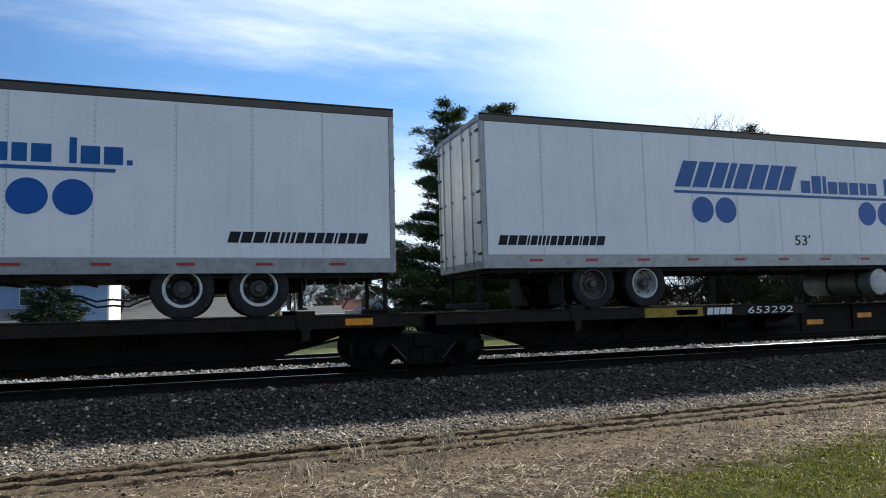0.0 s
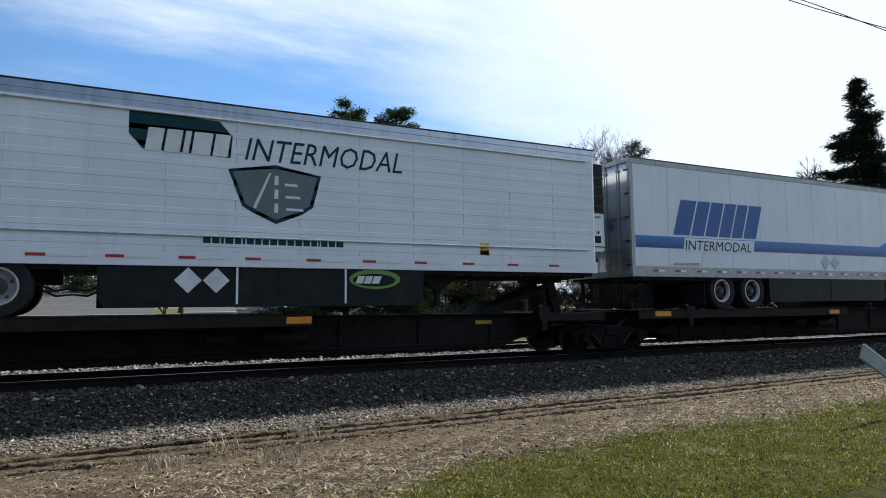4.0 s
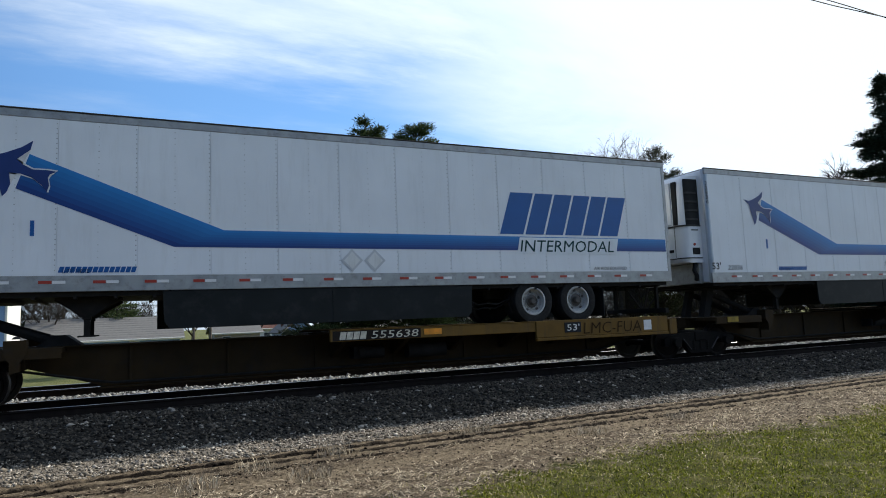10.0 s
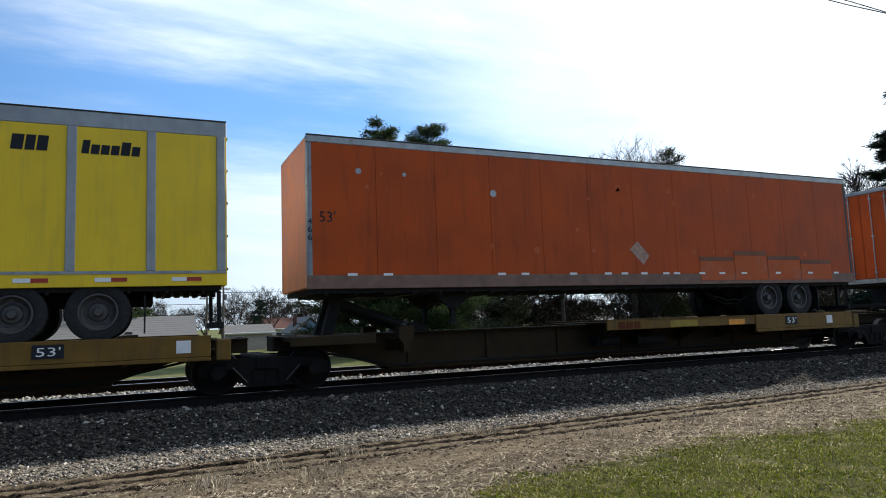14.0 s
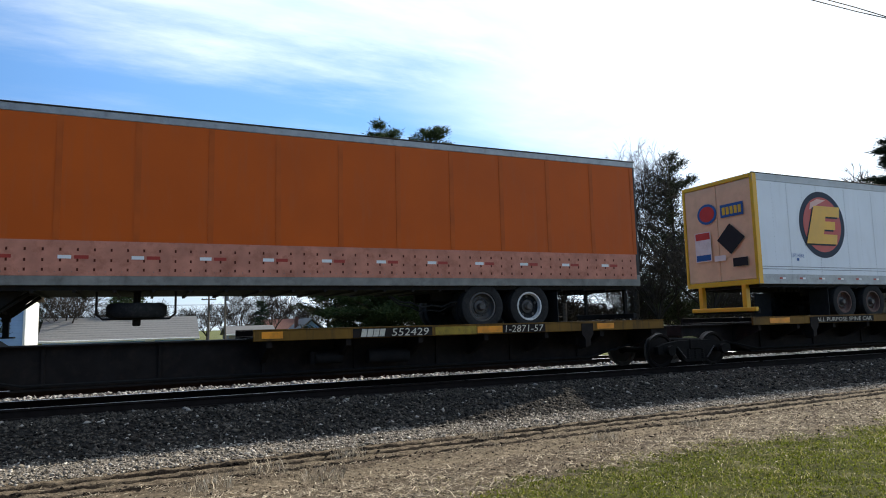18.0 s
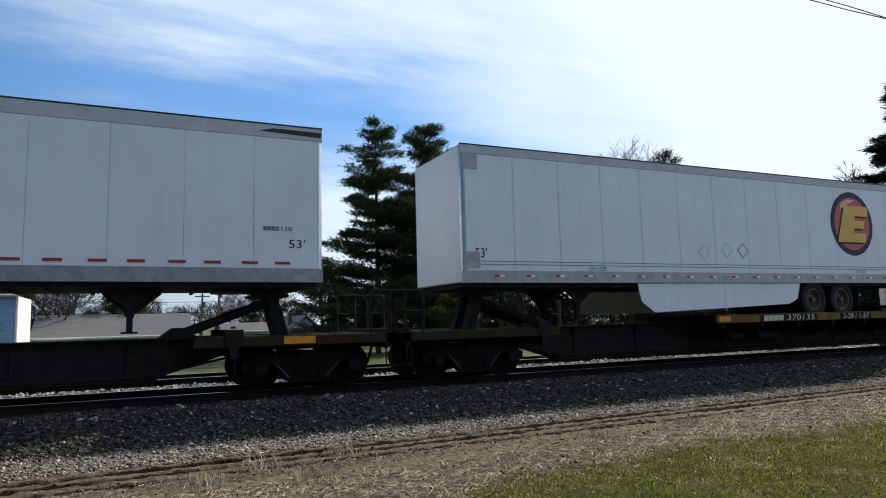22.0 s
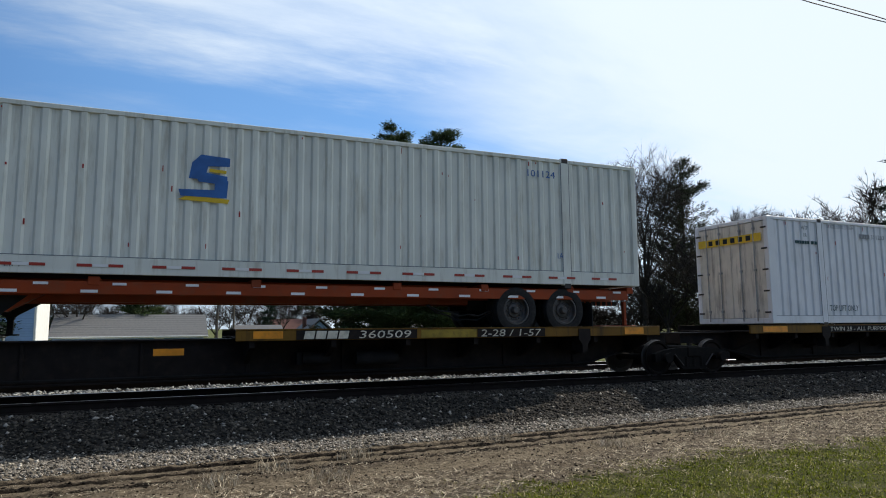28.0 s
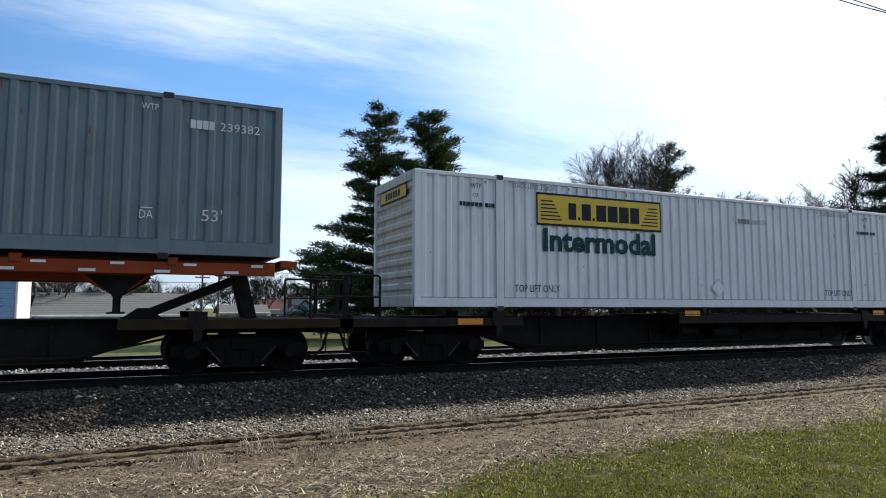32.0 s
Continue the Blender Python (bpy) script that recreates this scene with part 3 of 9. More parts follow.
def bed_material():
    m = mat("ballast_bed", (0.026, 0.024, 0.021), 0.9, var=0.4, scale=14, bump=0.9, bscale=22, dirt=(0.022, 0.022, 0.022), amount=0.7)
    return m


bx = np.concatenate([[-900, -300, -80, -30], np.arange(-12, 40, 0.25), np.arange(40, 90, 1.0), [110, 160, 300, 900]])
by = np.concatenate([np.arange(10.5, 12.9, 0.1), np.arange(13, 21.6, 0.25)])
hx, hy = np.meshgrid(bx, by, indexing="ij")
hz = bed_z(hy) + 0.015 * wobble(hx, hy, 9.0, 4.0) + 0.02 * wobble(hx, hy, 2.0, 6.0)
ni, nj = hx.shape
ii, jj = np.meshgrid(np.arange(ni - 1), np.arange(nj - 1), indexing="ij")
q = (ii * nj + jj).ravel()
tri = np.concatenate([np.stack([q, q + nj, q + nj + 1], 1), np.stack([q, q + nj + 1, q + 1], 1)])
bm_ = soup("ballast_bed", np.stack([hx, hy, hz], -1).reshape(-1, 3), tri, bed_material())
bm_.shade_smooth()
tagged(link("ballast_bed", bm_), "raised bed of grey crushed stone under the rails", "ballast", kind="structure")


def pebbles(name, n, area, size, zf, material, label, seed, flat=0.65, spots=None):
    """n broken stones strewn over an area, joined."""
    g = np.random.default_rng(seed)
    x = g.uniform(area[0], area[1], n)
    y = g.uniform(area[2], area[3], n)
    if spots is not None:
        x, y = spots
    s = size * g.lognormal(0, 0.32, n)
    octa = np.array([(1, 0, 0), (-1, 0, 0), (0, 1, 0), (0, -1, 0), (0, 0, 1), (0, 0, -1)], float)
    fs = np.array([(0, 2, 4), (2, 1, 4), (1, 3, 4), (3, 0, 4), (2, 0, 5), (1, 2, 5), (3, 1, 5), (0, 3, 5)])
    v = octa[None] * (0.6 + 0.8 * g.random((n, 6, 1))) + 0.28 * g.normal(size=(n, 6, 3))
    a = g.uniform(0, 6.28, n)
    c, sn = np.cos(a)[:, None], np.sin(a)[:, None]
    v[..., 2] *= flat
    vx, vy = v[..., 0] * c - v[..., 1] * sn, v[..., 0] * sn + v[..., 1] * c
    v = np.stack([vx, vy, v[..., 2]], -1) * (s[:, None, None] / 2)
    v += np.stack([x, y, zf(x, y) + s * 0.12], -1)[:, None]
    f = (fs[None] + 6 * np.arange(n)[:, None, None]).reshape(-1, 3)
    return tagged(link(name, soup(name, v.reshape(-1, 3), f, material)), label, "gravel", kind="stuff")


BEDZ = lambda x, y: bed_z(y) + 0.015 * wobble(x, y, 9.0, 4.0) + 0.02 * wobble(x, y, 2.0, 6.0)
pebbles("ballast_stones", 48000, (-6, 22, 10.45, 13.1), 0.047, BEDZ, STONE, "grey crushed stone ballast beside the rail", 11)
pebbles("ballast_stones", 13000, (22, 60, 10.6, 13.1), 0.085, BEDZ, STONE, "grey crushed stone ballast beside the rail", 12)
pebbles("ballast_stones", 20000, (-10, 40, 14.9, 17.6), 0.065, BEDZ, STONE_SUNLIT, "grey crushed stone ballast between the tracks", 13)
def foot_gravel(n, seed):
    g = np.random.default_rng(seed)
    x = g.uniform(-4, 26, n)
    return x, rut_line(x) + 0.24 + g.random(n) ** 1.3 * (10.95 - 0.24 - rut_line(x))


pebbles("gravel", 24000, (-4, 24, 9.45, 10.95), 0.034, lambda x, y: np.maximum(ground_z(x, y), bed_z(y)), GRIT, "pale fine gravel along the foot of the bed", 14, spots=foot_gravel(24000, 15))


def near_ruts(n, seed):
    g = np.random.default_rng(seed)
    x = g.uniform(-3, 24, n)
    y = rut_line(x) + np.array((0.0, 0.0, -0.36, -0.74))[g.integers(0, 4, n)] + g.normal(size=n) * 0.042
    return x, y


def on_mulch(n, seed):
    g = np.random.default_rng(seed)
    x = g.uniform(-3, 20, n)
    return x, lawn_line(x) - 0.1 + g.random(n) * (rut_line(x) - 0.5 - lawn_line(x))


pebbles("dirt_clods", 9000, (-3, 24, 0, 1), 0.026, ground_z, CLOD, "dark crumbs of earth along the wheel ruts", 16, spots=near_ruts(9000, 17))
pebbles("mulch", 8000, (-3, 20, 5.6, 9.2), 0.019, ground_z, CLOD, "crumbs of dark earth among the dead grass", 18, spots=on_mulch(8000, 18))

# ---- rails and ties ----
def rail(name, y, label):
    root = new(name)
    root.location = (0, y, TOR)
    part("rail_head", Geo().along([(-0.031, -0.003), (-0.027, 0), (0.027, 0), (0.031, -0.003)], -900, 900), TREAD_RAIL, root, "polished steel running surface")
    part("rail_web", Geo().along([(-0.037, -0.008), (-0.031, -0.0032), (0.031, -0.0032), (0.037, -0.008), (0.036, -0.036), (0.032, -0.04), (0.012, -0.055), (0.01, -0.15), (0.075, -0.165), (0.075, -0.178), (-0.075, -0.178), (-0.075, -0.165), (-0.01, -0.15), (-0.012, -0.055), (-0.032, -0.04), (-0.036, -0.036)], -900, 900), RAIL_SIDE, root)
    return tagged(root, label, "rail", "rails", kind="structure")


for yc in (TRACK, TRACK + 4.3):
    for d in (-0.755, 0.755):
        rail("rail", yc + d, "rusty steel rail with a polished head on wooden ties")

# ---- train parts ----
L53, HALF = 16.15, 1.295
LOADS, TILT = [], {}
NEAR = -HALF
TEXTS = {}


def text_mesh(s, bold, italic):
    key = (s, bold, italic)
    if key not in TEXTS:
        cu = bpy.data.curves.new("lettering", "FONT")
        cu.body, cu.size, cu.shear, cu.offset, cu.resolution_u = s, 1.0, italic, bold, 2
        ob = bpy.data.objects.new("lettering", cu)
        me = bpy.data.meshes.new_from_object(ob)
        bpy.data.objects.remove(ob)
        co = np.zeros(len(me.vertices) * 3)
        me.vertices.foreach_get("co", co)
        co = co.reshape(-1, 3)
        lo, hi = co.min(0), co.max(0)
        TEXTS[key] = (me, lo, hi)
    return TEXTS[key]


def lettering(parent, s, x0, x1, z0, z1, material, y=None, bold=0.0, italic=0.0, name="lettering", turn=0.0):
    """Words painted on the near side between x0 and x1, z0 and z1."""
    me, lo, hi = text_mesh(s, bold, italic)
    me = me.copy()
    me.materials.clear()
    me.materials.append(material)
    y = NEAR - 0.006 if y is None else y
    sx, sz = (x1 - x0) / (hi[0] - lo[0]), (z1 - z0) / (hi[1] - lo[1])
    co = np.zeros(len(me.vertices) * 3)
    me.vertices.foreach_get("co", co)
    co = co.reshape(-1, 3)
    out = np.stack([x0 + (co[:, 0] - lo[0]) * sx, np.full(len(co), y), z0 + (co[:, 1] - lo[1]) * sz], 1)
    me.vertices.foreach_set("co", out.astype(np.float32).ravel())
    me.update()
    return link(name, me, parent)


def shape(parent, pts, material, y=None, name="marking", label="", thick=0.003):
    """A flat piece of film or paint with an outline in x and z."""
    y = NEAR - 0.005 if y is None else y
    return part(name, Geo().prism(pts, y, y + thick), material, parent, label)


def ring(cx, cz, rx, rz=None, n=36):
    rz = rx if rz is None else rz
    return [(cx + rx * math.cos(2 * math.pi * i / n), cz + rz * math.sin(2 * math.pi * i / n)) for i in range(n)]


def diamond(cx, cz, r, rz=None):
    rz = rz or r
    return [(cx - r, cz), (cx, cz - rz), (cx + r, cz), (cx, cz + rz)]


def blocks(parent, widths, x0, x1, z0, z1, material, slant=0.0, gap=0.16, y=None, name="brand_mark", heights=None):
    """A row of plain upright blocks in a mark's colours."""
    y = NEAR - 0.006 if y is None else y
    tot = sum(widths) + gap * (len(widths) - 1)
    u = (x1 - x0 - slant) / tot
    x = x0
    for i, w in enumerate(widths):
        zt = z0 + (z1 - z0) * (heights[i] if heights else 1)
        k = slant * (zt - z0) / (z1 - z0)
        if w > 0:
            part(name, Geo().prism([(x, z0), (x + w * u, z0), (x + w * u + k, zt), (x + k, zt)], y, y + 0.003), material, parent)
        x += (abs(w) + gap) * u


WHEELS = {}


def wheel_meshes(rim):
    if rim.name not in WHEELS:
        ty = Geo().lathe([(0.30, 0.13), (0.33, 0.02), (0.42, -0.0), (0.495, 0.02), (0.51, 0.06), (0.51, 0.22), (0.495, 0.27), (0.40, 0.28), (0.30, 0.26)], 32)
        ri = Geo().lathe([(0.305, 0.15), (0.318, 0.030), (0.285, 0.028), (0.262, 0.12)], 32)
        ds = Geo().lathe([(0.268, 0.11), (0.22, 0.155), (0.17, 0.15), (0.15, 0.12)], 32)
        for i in range(10):
            a = 2 * math.pi * i / 10
            ds.cyl((0.185 * math.cos(a), 0.155, 0.185 * math.sin(a)), (0.185 * math.cos(a), 0.125, 0.185 * math.sin(a)), 0.016, 6)
        hb = Geo().lathe([(0.0, 0.03), (0.06, 0.03), (0.085, 0.06), (0.09, 0.12), (0.15, 0.13)], 16)
        for i in range(5):
            a = 2 * math.pi * (i + 0.3) / 5
            hb.cyl((0.222 * math.cos(a), 0.130, 0.222 * math.sin(a)), (0.222 * math.cos(a), 0.150, 0.222 * math.sin(a)), 0.032, 10)
        tw = Geo().lathe([(0.16, 0.0), (0.30, -0.02), (0.44, -0.03), (0.505, 0.02), (0.51, 0.22), (0.44, 0.25), (0.16, 0.22)], 24)
        WHEELS[rim.name] = (ty.mesh("tyre", RUBBER, True), ri.mesh("rim", rim, True), hb.mesh("hub", RIM_DARK, True), tw.mesh("tyre", RUBBER, True), ds.mesh("dish", RIM_DISH if rim is RIM_WHITE else (BLACK if rim is RIM_RING else rim), True))
    return WHEELS[rim.name]


def road_wheels(root, xs, z, rims):
    """Dual wheels on both sides of each axle."""
    for x, rim in zip(xs, rims):
        ty, ri, hb, tw, ds = wheel_meshes(rim)
        for side in (1, -1):
            m = pose(x, side * (NEAR + 0.05), z, 0, 0, 0 if side == 1 else 180)
            w = link("wheel", ty, root, m, "black rubber tyre on a dusty rim")
            link("rim", ri, w)
            link("dish", ds, w)
            link("hub", hb, w)
            link("inner_tyre", tw, root, pose(x, side * (NEAR + 0.36), z, 0, 0, 0 if side == 1 else 180))
        part("axle", Geo().cyl((x, NEAR + 0.3, z), (x, -NEAR - 0.3, z), 0.075, 10), UNDER, root)


REFLEX = {}


def reflex(root, x, z, w, h, material):
    key = (w, h, material.name)
    if key not in REFLEX:
        REFLEX[key] = Geo().box(-w / 2, w / 2, -0.003, 0.003, -h / 2, h / 2).mesh("reflector", material)
    link("reflector", REFLEX[key], root, pose(x, NEAR - 0.009, z))


def tape(root, z, pairs, x0=0.5, x1=15.7, w=0.30, h=0.05, order="rw", jitter=0.0):
    g = random.Random(int(z * 100) + pairs)
    for i in range(pairs):
        x = x0 + (x1 - x0) * (i + 0.5) / pairs + g.uniform(-jitter, jitter)
        for j, c in enumerate(order):
            if c == "_":
                continue
            reflex(root, x + (j - (len(order) - 1) / 2) * w, z, w * 0.96, h, RED_REFLEX if c == "r" else WHITE_REFLEX)


def door_end(root, x, out, z0, z1, door, frame_mat, rods=4):
    """Swing doors with lock rods, hinges and a frame on one end; out is -1 or 1."""
    xf = x + out * 0.003
    for y0, y1 in ((-HALF, -HALF + 0.09), (HALF - 0.09, HALF)):
        part("door_post", Geo().box(xf, xf - out * 0.10, y0, y1, z0, z1, 0.008), frame_mat, root)
    part("door_header", Geo().box(xf, xf - out * 0.10, -HALF + 0.09, HALF - 0.09, z1 - 0.11, z1, 0.008), frame_mat, root)
    part("door_sill", Geo().box(xf, xf - out * 0.12, -HALF + 0.09, HALF - 0.09, z0, z0 + 0.14, 0.008), frame_mat, root)
    for y0, y1 in ((-HALF + 0.095, -0.006), (0.006, HALF - 0.095)):
        d = part("door", Geo().box(xf - out * 0.02, xf - out * 0.075, y0, y1, z0 + 0.15, z1 - 0.12, 0.01), door, root)
        for k in range(rods // 2):
            yy = y0 + (y1 - y0) * (k + 0.75) / (rods // 2 + 0.5) if rods > 2 else (-0.13 if y0 < 0 else 0.13)
            g = Geo().cyl((xf + out * 0.02, yy, z0 + 0.06), (xf + out * 0.02, yy, z1 - 0.06), 0.017, 8)
            for zz in (z0 + 0.35, (z0 + z1) / 2, z1 - 0.3):
                g.box(xf - out * 0.02, xf + out * 0.035, yy - 0.035, yy + 0.035, zz - 0.03, zz + 0.03)
            part("lock_rod", g, ALU_DULL, d, smooth=True)
        ye = y0 if y0 < 0 else y1
        for i in range(5 if rods else 0):
            zz = z0 + 0.3 + (z1 - z0 - 0.6) * i / 4
            sg = -1 if ye < 0 else 1
            g = Geo().box(xf - out * 0.02, xf + out * 0.025, ye - sg * 0.12, ye + sg * 0.06, zz - 0.022, zz + 0.022, 0.008)
            part("hinge", g, STEEL_DARK, d)


def reefer_shell(x, out, d, w, levels, corner):
    """A housing with rounded corners: levels of (height, share of the depth)."""
    rows = []
    for zz, k in levels:
        dd = d * k
        row = [(x, -w, zz)]
        for i in range(6):
            a = math.pi / 2 * i / 5
            row.append((x + out * (dd - corner + corner * math.sin(a)), -w + corner - corner * math.cos(a), zz))
        rows.append(row + [(px, -py, pz) for px, py, pz in row[::-1]])
    n = len(rows[0])
    fs = [(i * n + j, i * n + j + 1, (i + 1) * n + j + 1, (i + 1) * n + j) for i in range(len(rows) - 1) for j in range(n - 1)]
    fs += [tuple(range(n)), tuple(range((len(rows) - 1) * n, len(rows) * n))]
    return Geo().add([p for r in rows for p in r], fs)


def wrap(x, out, d, w, corner, z0, z1, depth0, reach, t=0.012):
    """A panel that follows the near side of a housing from depth0 round the corner to reach metres along the front."""
    path = [(x + out * depth0, -w)]
    for i in range(6):
        a = math.pi / 2 * i / 5
        path.append((x + out * (d - corner + corner * math.sin(a)), -w + corner - corner * math.cos(a)))
    if reach > 0:
        path.append((x + out * d, -w + corner + reach))
    else:
        path = path[:4]
    vs, fs, n = [], [], len(path)
    for i, (px, py) in enumerate(path):
        ax, ay = path[max(i - 1, 0)], path[min(i + 1, n - 1)]
        tx, ty = ay[0] - ax[0], ay[1] - ax[1]
        ln = math.hypot(tx, ty)
        nx, ny = -ty / ln * -out, tx / ln * -out
        if ny > 0.05 or nx * out < -0.05:
            nx, ny = -nx, -ny
        for off in (t, -0.02):
            for zz in (z0, z1):
                vs.append((px + nx * off, py + ny * off, zz))
    for i in range(n - 1):
        o, q = 4 * i, 4 * i + 4
        fs += [(o, q, q + 1, o + 1), (o + 2, o + 3, q + 3, q + 2), (o, o + 2, q + 2, q), (o + 1, q + 1, q + 3, o + 3)]
    fs += [(0, 1, 3, 2), (4 * n - 4, 4 * n - 2, 4 * n - 1, 4 * n - 3)]
    return Geo().add(vs, fs)


def reefer_unit(root, x, out, z0, z1, kind):
    """The cooling unit on the nose; out is the way it stands proud."""
    w, c = 1.04, 0.24
    if kind == "slim":
        # dark unit with a plain white belt, between upright black guards
        d, za, ze = 0.60, z0 + 0.42, z1 - 0.22
        unit = part("cooling_unit", reefer_shell(x, out, d, w, ((za, 0.80), (za + 0.10, 0.97), (ze - 0.06, 1.0), (ze, 0.93)), c), STEEL_DARK, root, "dark refrigeration unit with a white belt and louvred top", True)
        part("middle_panel", wrap(x, out, d, w, c, za + 0.52, za + 1.28, 0.03, 1.5), WHITE_WORN, unit, "plain white middle panel", True)
        part("lower_panel", wrap(x, out, d, w, c, za + 0.14, za + 0.50, 0.03, 1.5, 0.006), BLACK, unit)
        for i in range(8):
            zz = ze - 0.70 + i * 0.075
            part("louvre", wrap(x, out, d, w, c, zz, zz + 0.022, 0.12, 1.3, 0.02), STUB if i > 2 else STEEL_DARK, unit)
        part("guard_post", Geo().box(x + out * (d + 0.02), x + out * (d + 0.08), -w - 0.01, -w + 0.06, za - 0.02, ze + 0.06, 0.01), STEEL_DARK, unit)
        part("guard_post", Geo().box(x + out * (d + 0.02), x + out * (d + 0.08), w - 0.06, w + 0.01, za - 0.02, ze + 0.06, 0.01), STEEL_DARK, unit)
        part("guard_bar", Geo().box(x, x + out * (d + 0.05), -w - 0.008, -w + 0.03, ze + 0.02, ze + 0.06, 0.008), STEEL_DARK, unit)
        part("nose_apron", Geo().box(x, x + out * 0.10, -0.95, 0.95, z0 + 0.02, za - 0.01, 0.01), UNDER, unit, "dark plate with hoses")
    elif kind == "unit":
        # white housing: black wrap-round grille above, white panel and control box below
        d, za, ze = 0.62, z0 + 0.56, z1 - 0.16
        unit = part("cooling_unit", reefer_shell(x, out, d, w, ((za, 0.90), (za + 0.05, 0.98), (za + 0.16, 1.0), (ze - 0.35, 0.93), (ze - 0.10, 0.86), (ze, 0.70)), c), WHITE, root, "rounded white refrigeration unit with black grilles", True)
        gl = za + 1.02
        g = part("side_grille", wrap(x, out, d * 0.955, w, c, gl, ze - 0.10, 0.04, 0.0), BLACK, unit, "black louvred air intake", True)
        for i in range(4):
            zz = gl + 0.12 + i * 0.24
            part("louvre", wrap(x, out, d * 0.955, w, c, zz, zz + 0.05, 0.10, 0.0, 0.030), STEEL_DARK, g)
        part("belt_line", wrap(x, out, d, w, c, gl - 0.045, gl - 0.002, 0.02, 1.58, 0.010), STEEL_DARK, unit)
        part("front_panel", Geo().box(x + out * (d * 0.90), x + out * (d + 0.010), -0.62, 0.62, gl + 0.04, ze - 0.14, 0.01), WHITE, unit, "smooth white front panel")
        for yy in (-0.74, 0.74):
            part("corner_grille", Geo().box(x + out * d * 0.86, x + out * d * 0.985, yy - 0.09, yy + 0.09, gl, ze - 0.14, 0.02), BLACK, unit)
        part("foot_line", wrap(x, out, d, w, c, za + 0.11, za + 0.14, 0.02, 1.58, 0.008), STEEL_DARK, unit)
        part("control_box", Geo().box(x + out * 0.10, x + out * 0.36, -w - 0.016, -w + 0.03, za + 0.22, za + 0.40, 0.008), BLACK, unit)
        part("dial", Geo().lathe([(0.0, -0.01), (0.035, -0.01), (0.04, 0.01)], 14), INK_RUST, unit, m=pose(x + out * 0.28, -w - 0.006, za + 0.49))
        part("maker_badge", Geo().box(x + out * 0.12, x + out * 0.36, -w - 0.012, -w + 0.02, za + 0.86, za + 0.90), INK_GREY, unit)
        for yy in (-0.70, 0.12):
            part("door_seam", Geo().box(x + out * (d - 0.01), x + out * (d + 0.004), yy - 0.008, yy + 0.008, za + 0.16, gl - 0.05), STUB, unit)
        for yy in (-0.55, -0.30):
            part("vent_slot", Geo().box(x + out * (d - 0.01), x + out * (d + 0.008), yy - 0.08, yy + 0.08, za + 0.30, za + 0.38), BLACK, unit)
        blocks_end = ((0.30, 0.10), (0.16, 0.10), (0.02, 0.10))
        for yy, ww in blocks_end:
            part("brand_mark", Geo().box(x + out * (d - 0.01), x + out * (d + 0.006), yy - ww / 2, yy + ww / 2, za + 0.70, za + 0.90), INK_BLACK, unit)
        part("nose_apron", Geo().box(x, x + out * 0.14, -1.0, 1.0, z0 + 0.0, za - 0.01, 0.015), ALU_DULL, unit, "stained grey plate under the unit")
        part("hose_bundle", Geo().tube([(x + out * 0.18, -0.92, za), (x + out * 0.26, -0.94, za - 0.20), (x + out * 0.20, -0.96, za - 0.34), (x + out * 0.16, -0.9, z0 + 0.1)], 0.06, 7), BLACK, unit, smooth=True)
    else:
        # squarer white unit whose grille leads round the side, an open bay at the foot of the front
        d, za, ze = 0.62, z0 + 0.52, z1 - 0.26
        unit = part("cooling_unit", reefer_shell(x, out, d, w, ((za, 0.92), (za + 0.06, 1.0), (za + 1.0, 1.0), (ze - 0.30, 0.92), (ze - 0.08, 0.80), (ze, 0.55)), 0.26), WHITE, root, "rounded white refrigeration unit with a black side grille", True)
        g = part("side_grille", wrap(x, out, d * 0.93, w, 0.26, za + 0.98, ze - 0.08, 0.03, 0.0), BLACK, unit, "black mesh air intake", True)
        for i in range(5):
            part("louvre", wrap(x, out, d * 0.93, w, 0.26, za + 1.08 + i * 0.19, za + 1.10 + i * 0.19, 0.08, 0.0, 0.02), STEEL_DARK, g)
        part("control_box", Geo().box(x + out * 0.08, x + out * 0.30, -w - 0.016, -w + 0.03, za + 0.66, za + 0.86, 0.008), BLACK, unit)
        part("service_port", Geo().box(x + out * 0.06, x + out * 0.34, -w - 0.014, -w + 0.03, za + 0.20, za + 0.46, 0.012), BLACK, unit)
        part("lettering_bar", Geo().box(x + out * 0.10, x + out * 0.34, -w - 0.012, -w + 0.02, za + 0.54, za + 0.59), INK_GREY, unit)
        part("nose_label", Geo().box(x + out * (d * 0.94), x + out * (d * 0.955), -0.62, 0.20, ze - 0.30, ze - 0.24), INK_GREY, unit)
        part("nose_emblem", Geo().box(x + out * (d - 0.01), x + out * (d + 0.005), -0.30, -0.12, ze - 0.62, ze - 0.44), INK_GREY, unit)
        part("engine_bay", Geo().box(x + out * (d - 0.08), x + out * (d + 0.05), 0.15, 0.98, za + 0.04, za + 0.92, 0.02), BLACK, unit, "open dark engine bay")
        part("nose_seam", Geo().box(x + out * (d - 0.02), x + out * (d + 0.003), -0.70, 0.70, za + 0.94, za + 0.96), STUB, unit)
        part("nose_label", Geo().box(x + out * (d - 0.01), x + out * (d + 0.004), -0.42, -0.12, za + 0.62, za + 0.80), INK_GREY, unit)
        part("nose_apron", Geo().box(x, x + out * 0.12, -1.0, 1.0, z0 + 0.0, za - 0.01, 0.015), WHITE_WORN, unit, "stained plate under the unit")
        part("hose_bundle", Geo().tube([(x + out * 0.2, -0.95, za), (x + out * 0.3, -0.97, za - 0.2), (x + out * 0.14, -0.99, z0 + 0.10)], 0.05, 7), BLACK, unit, smooth=True)
    return unit


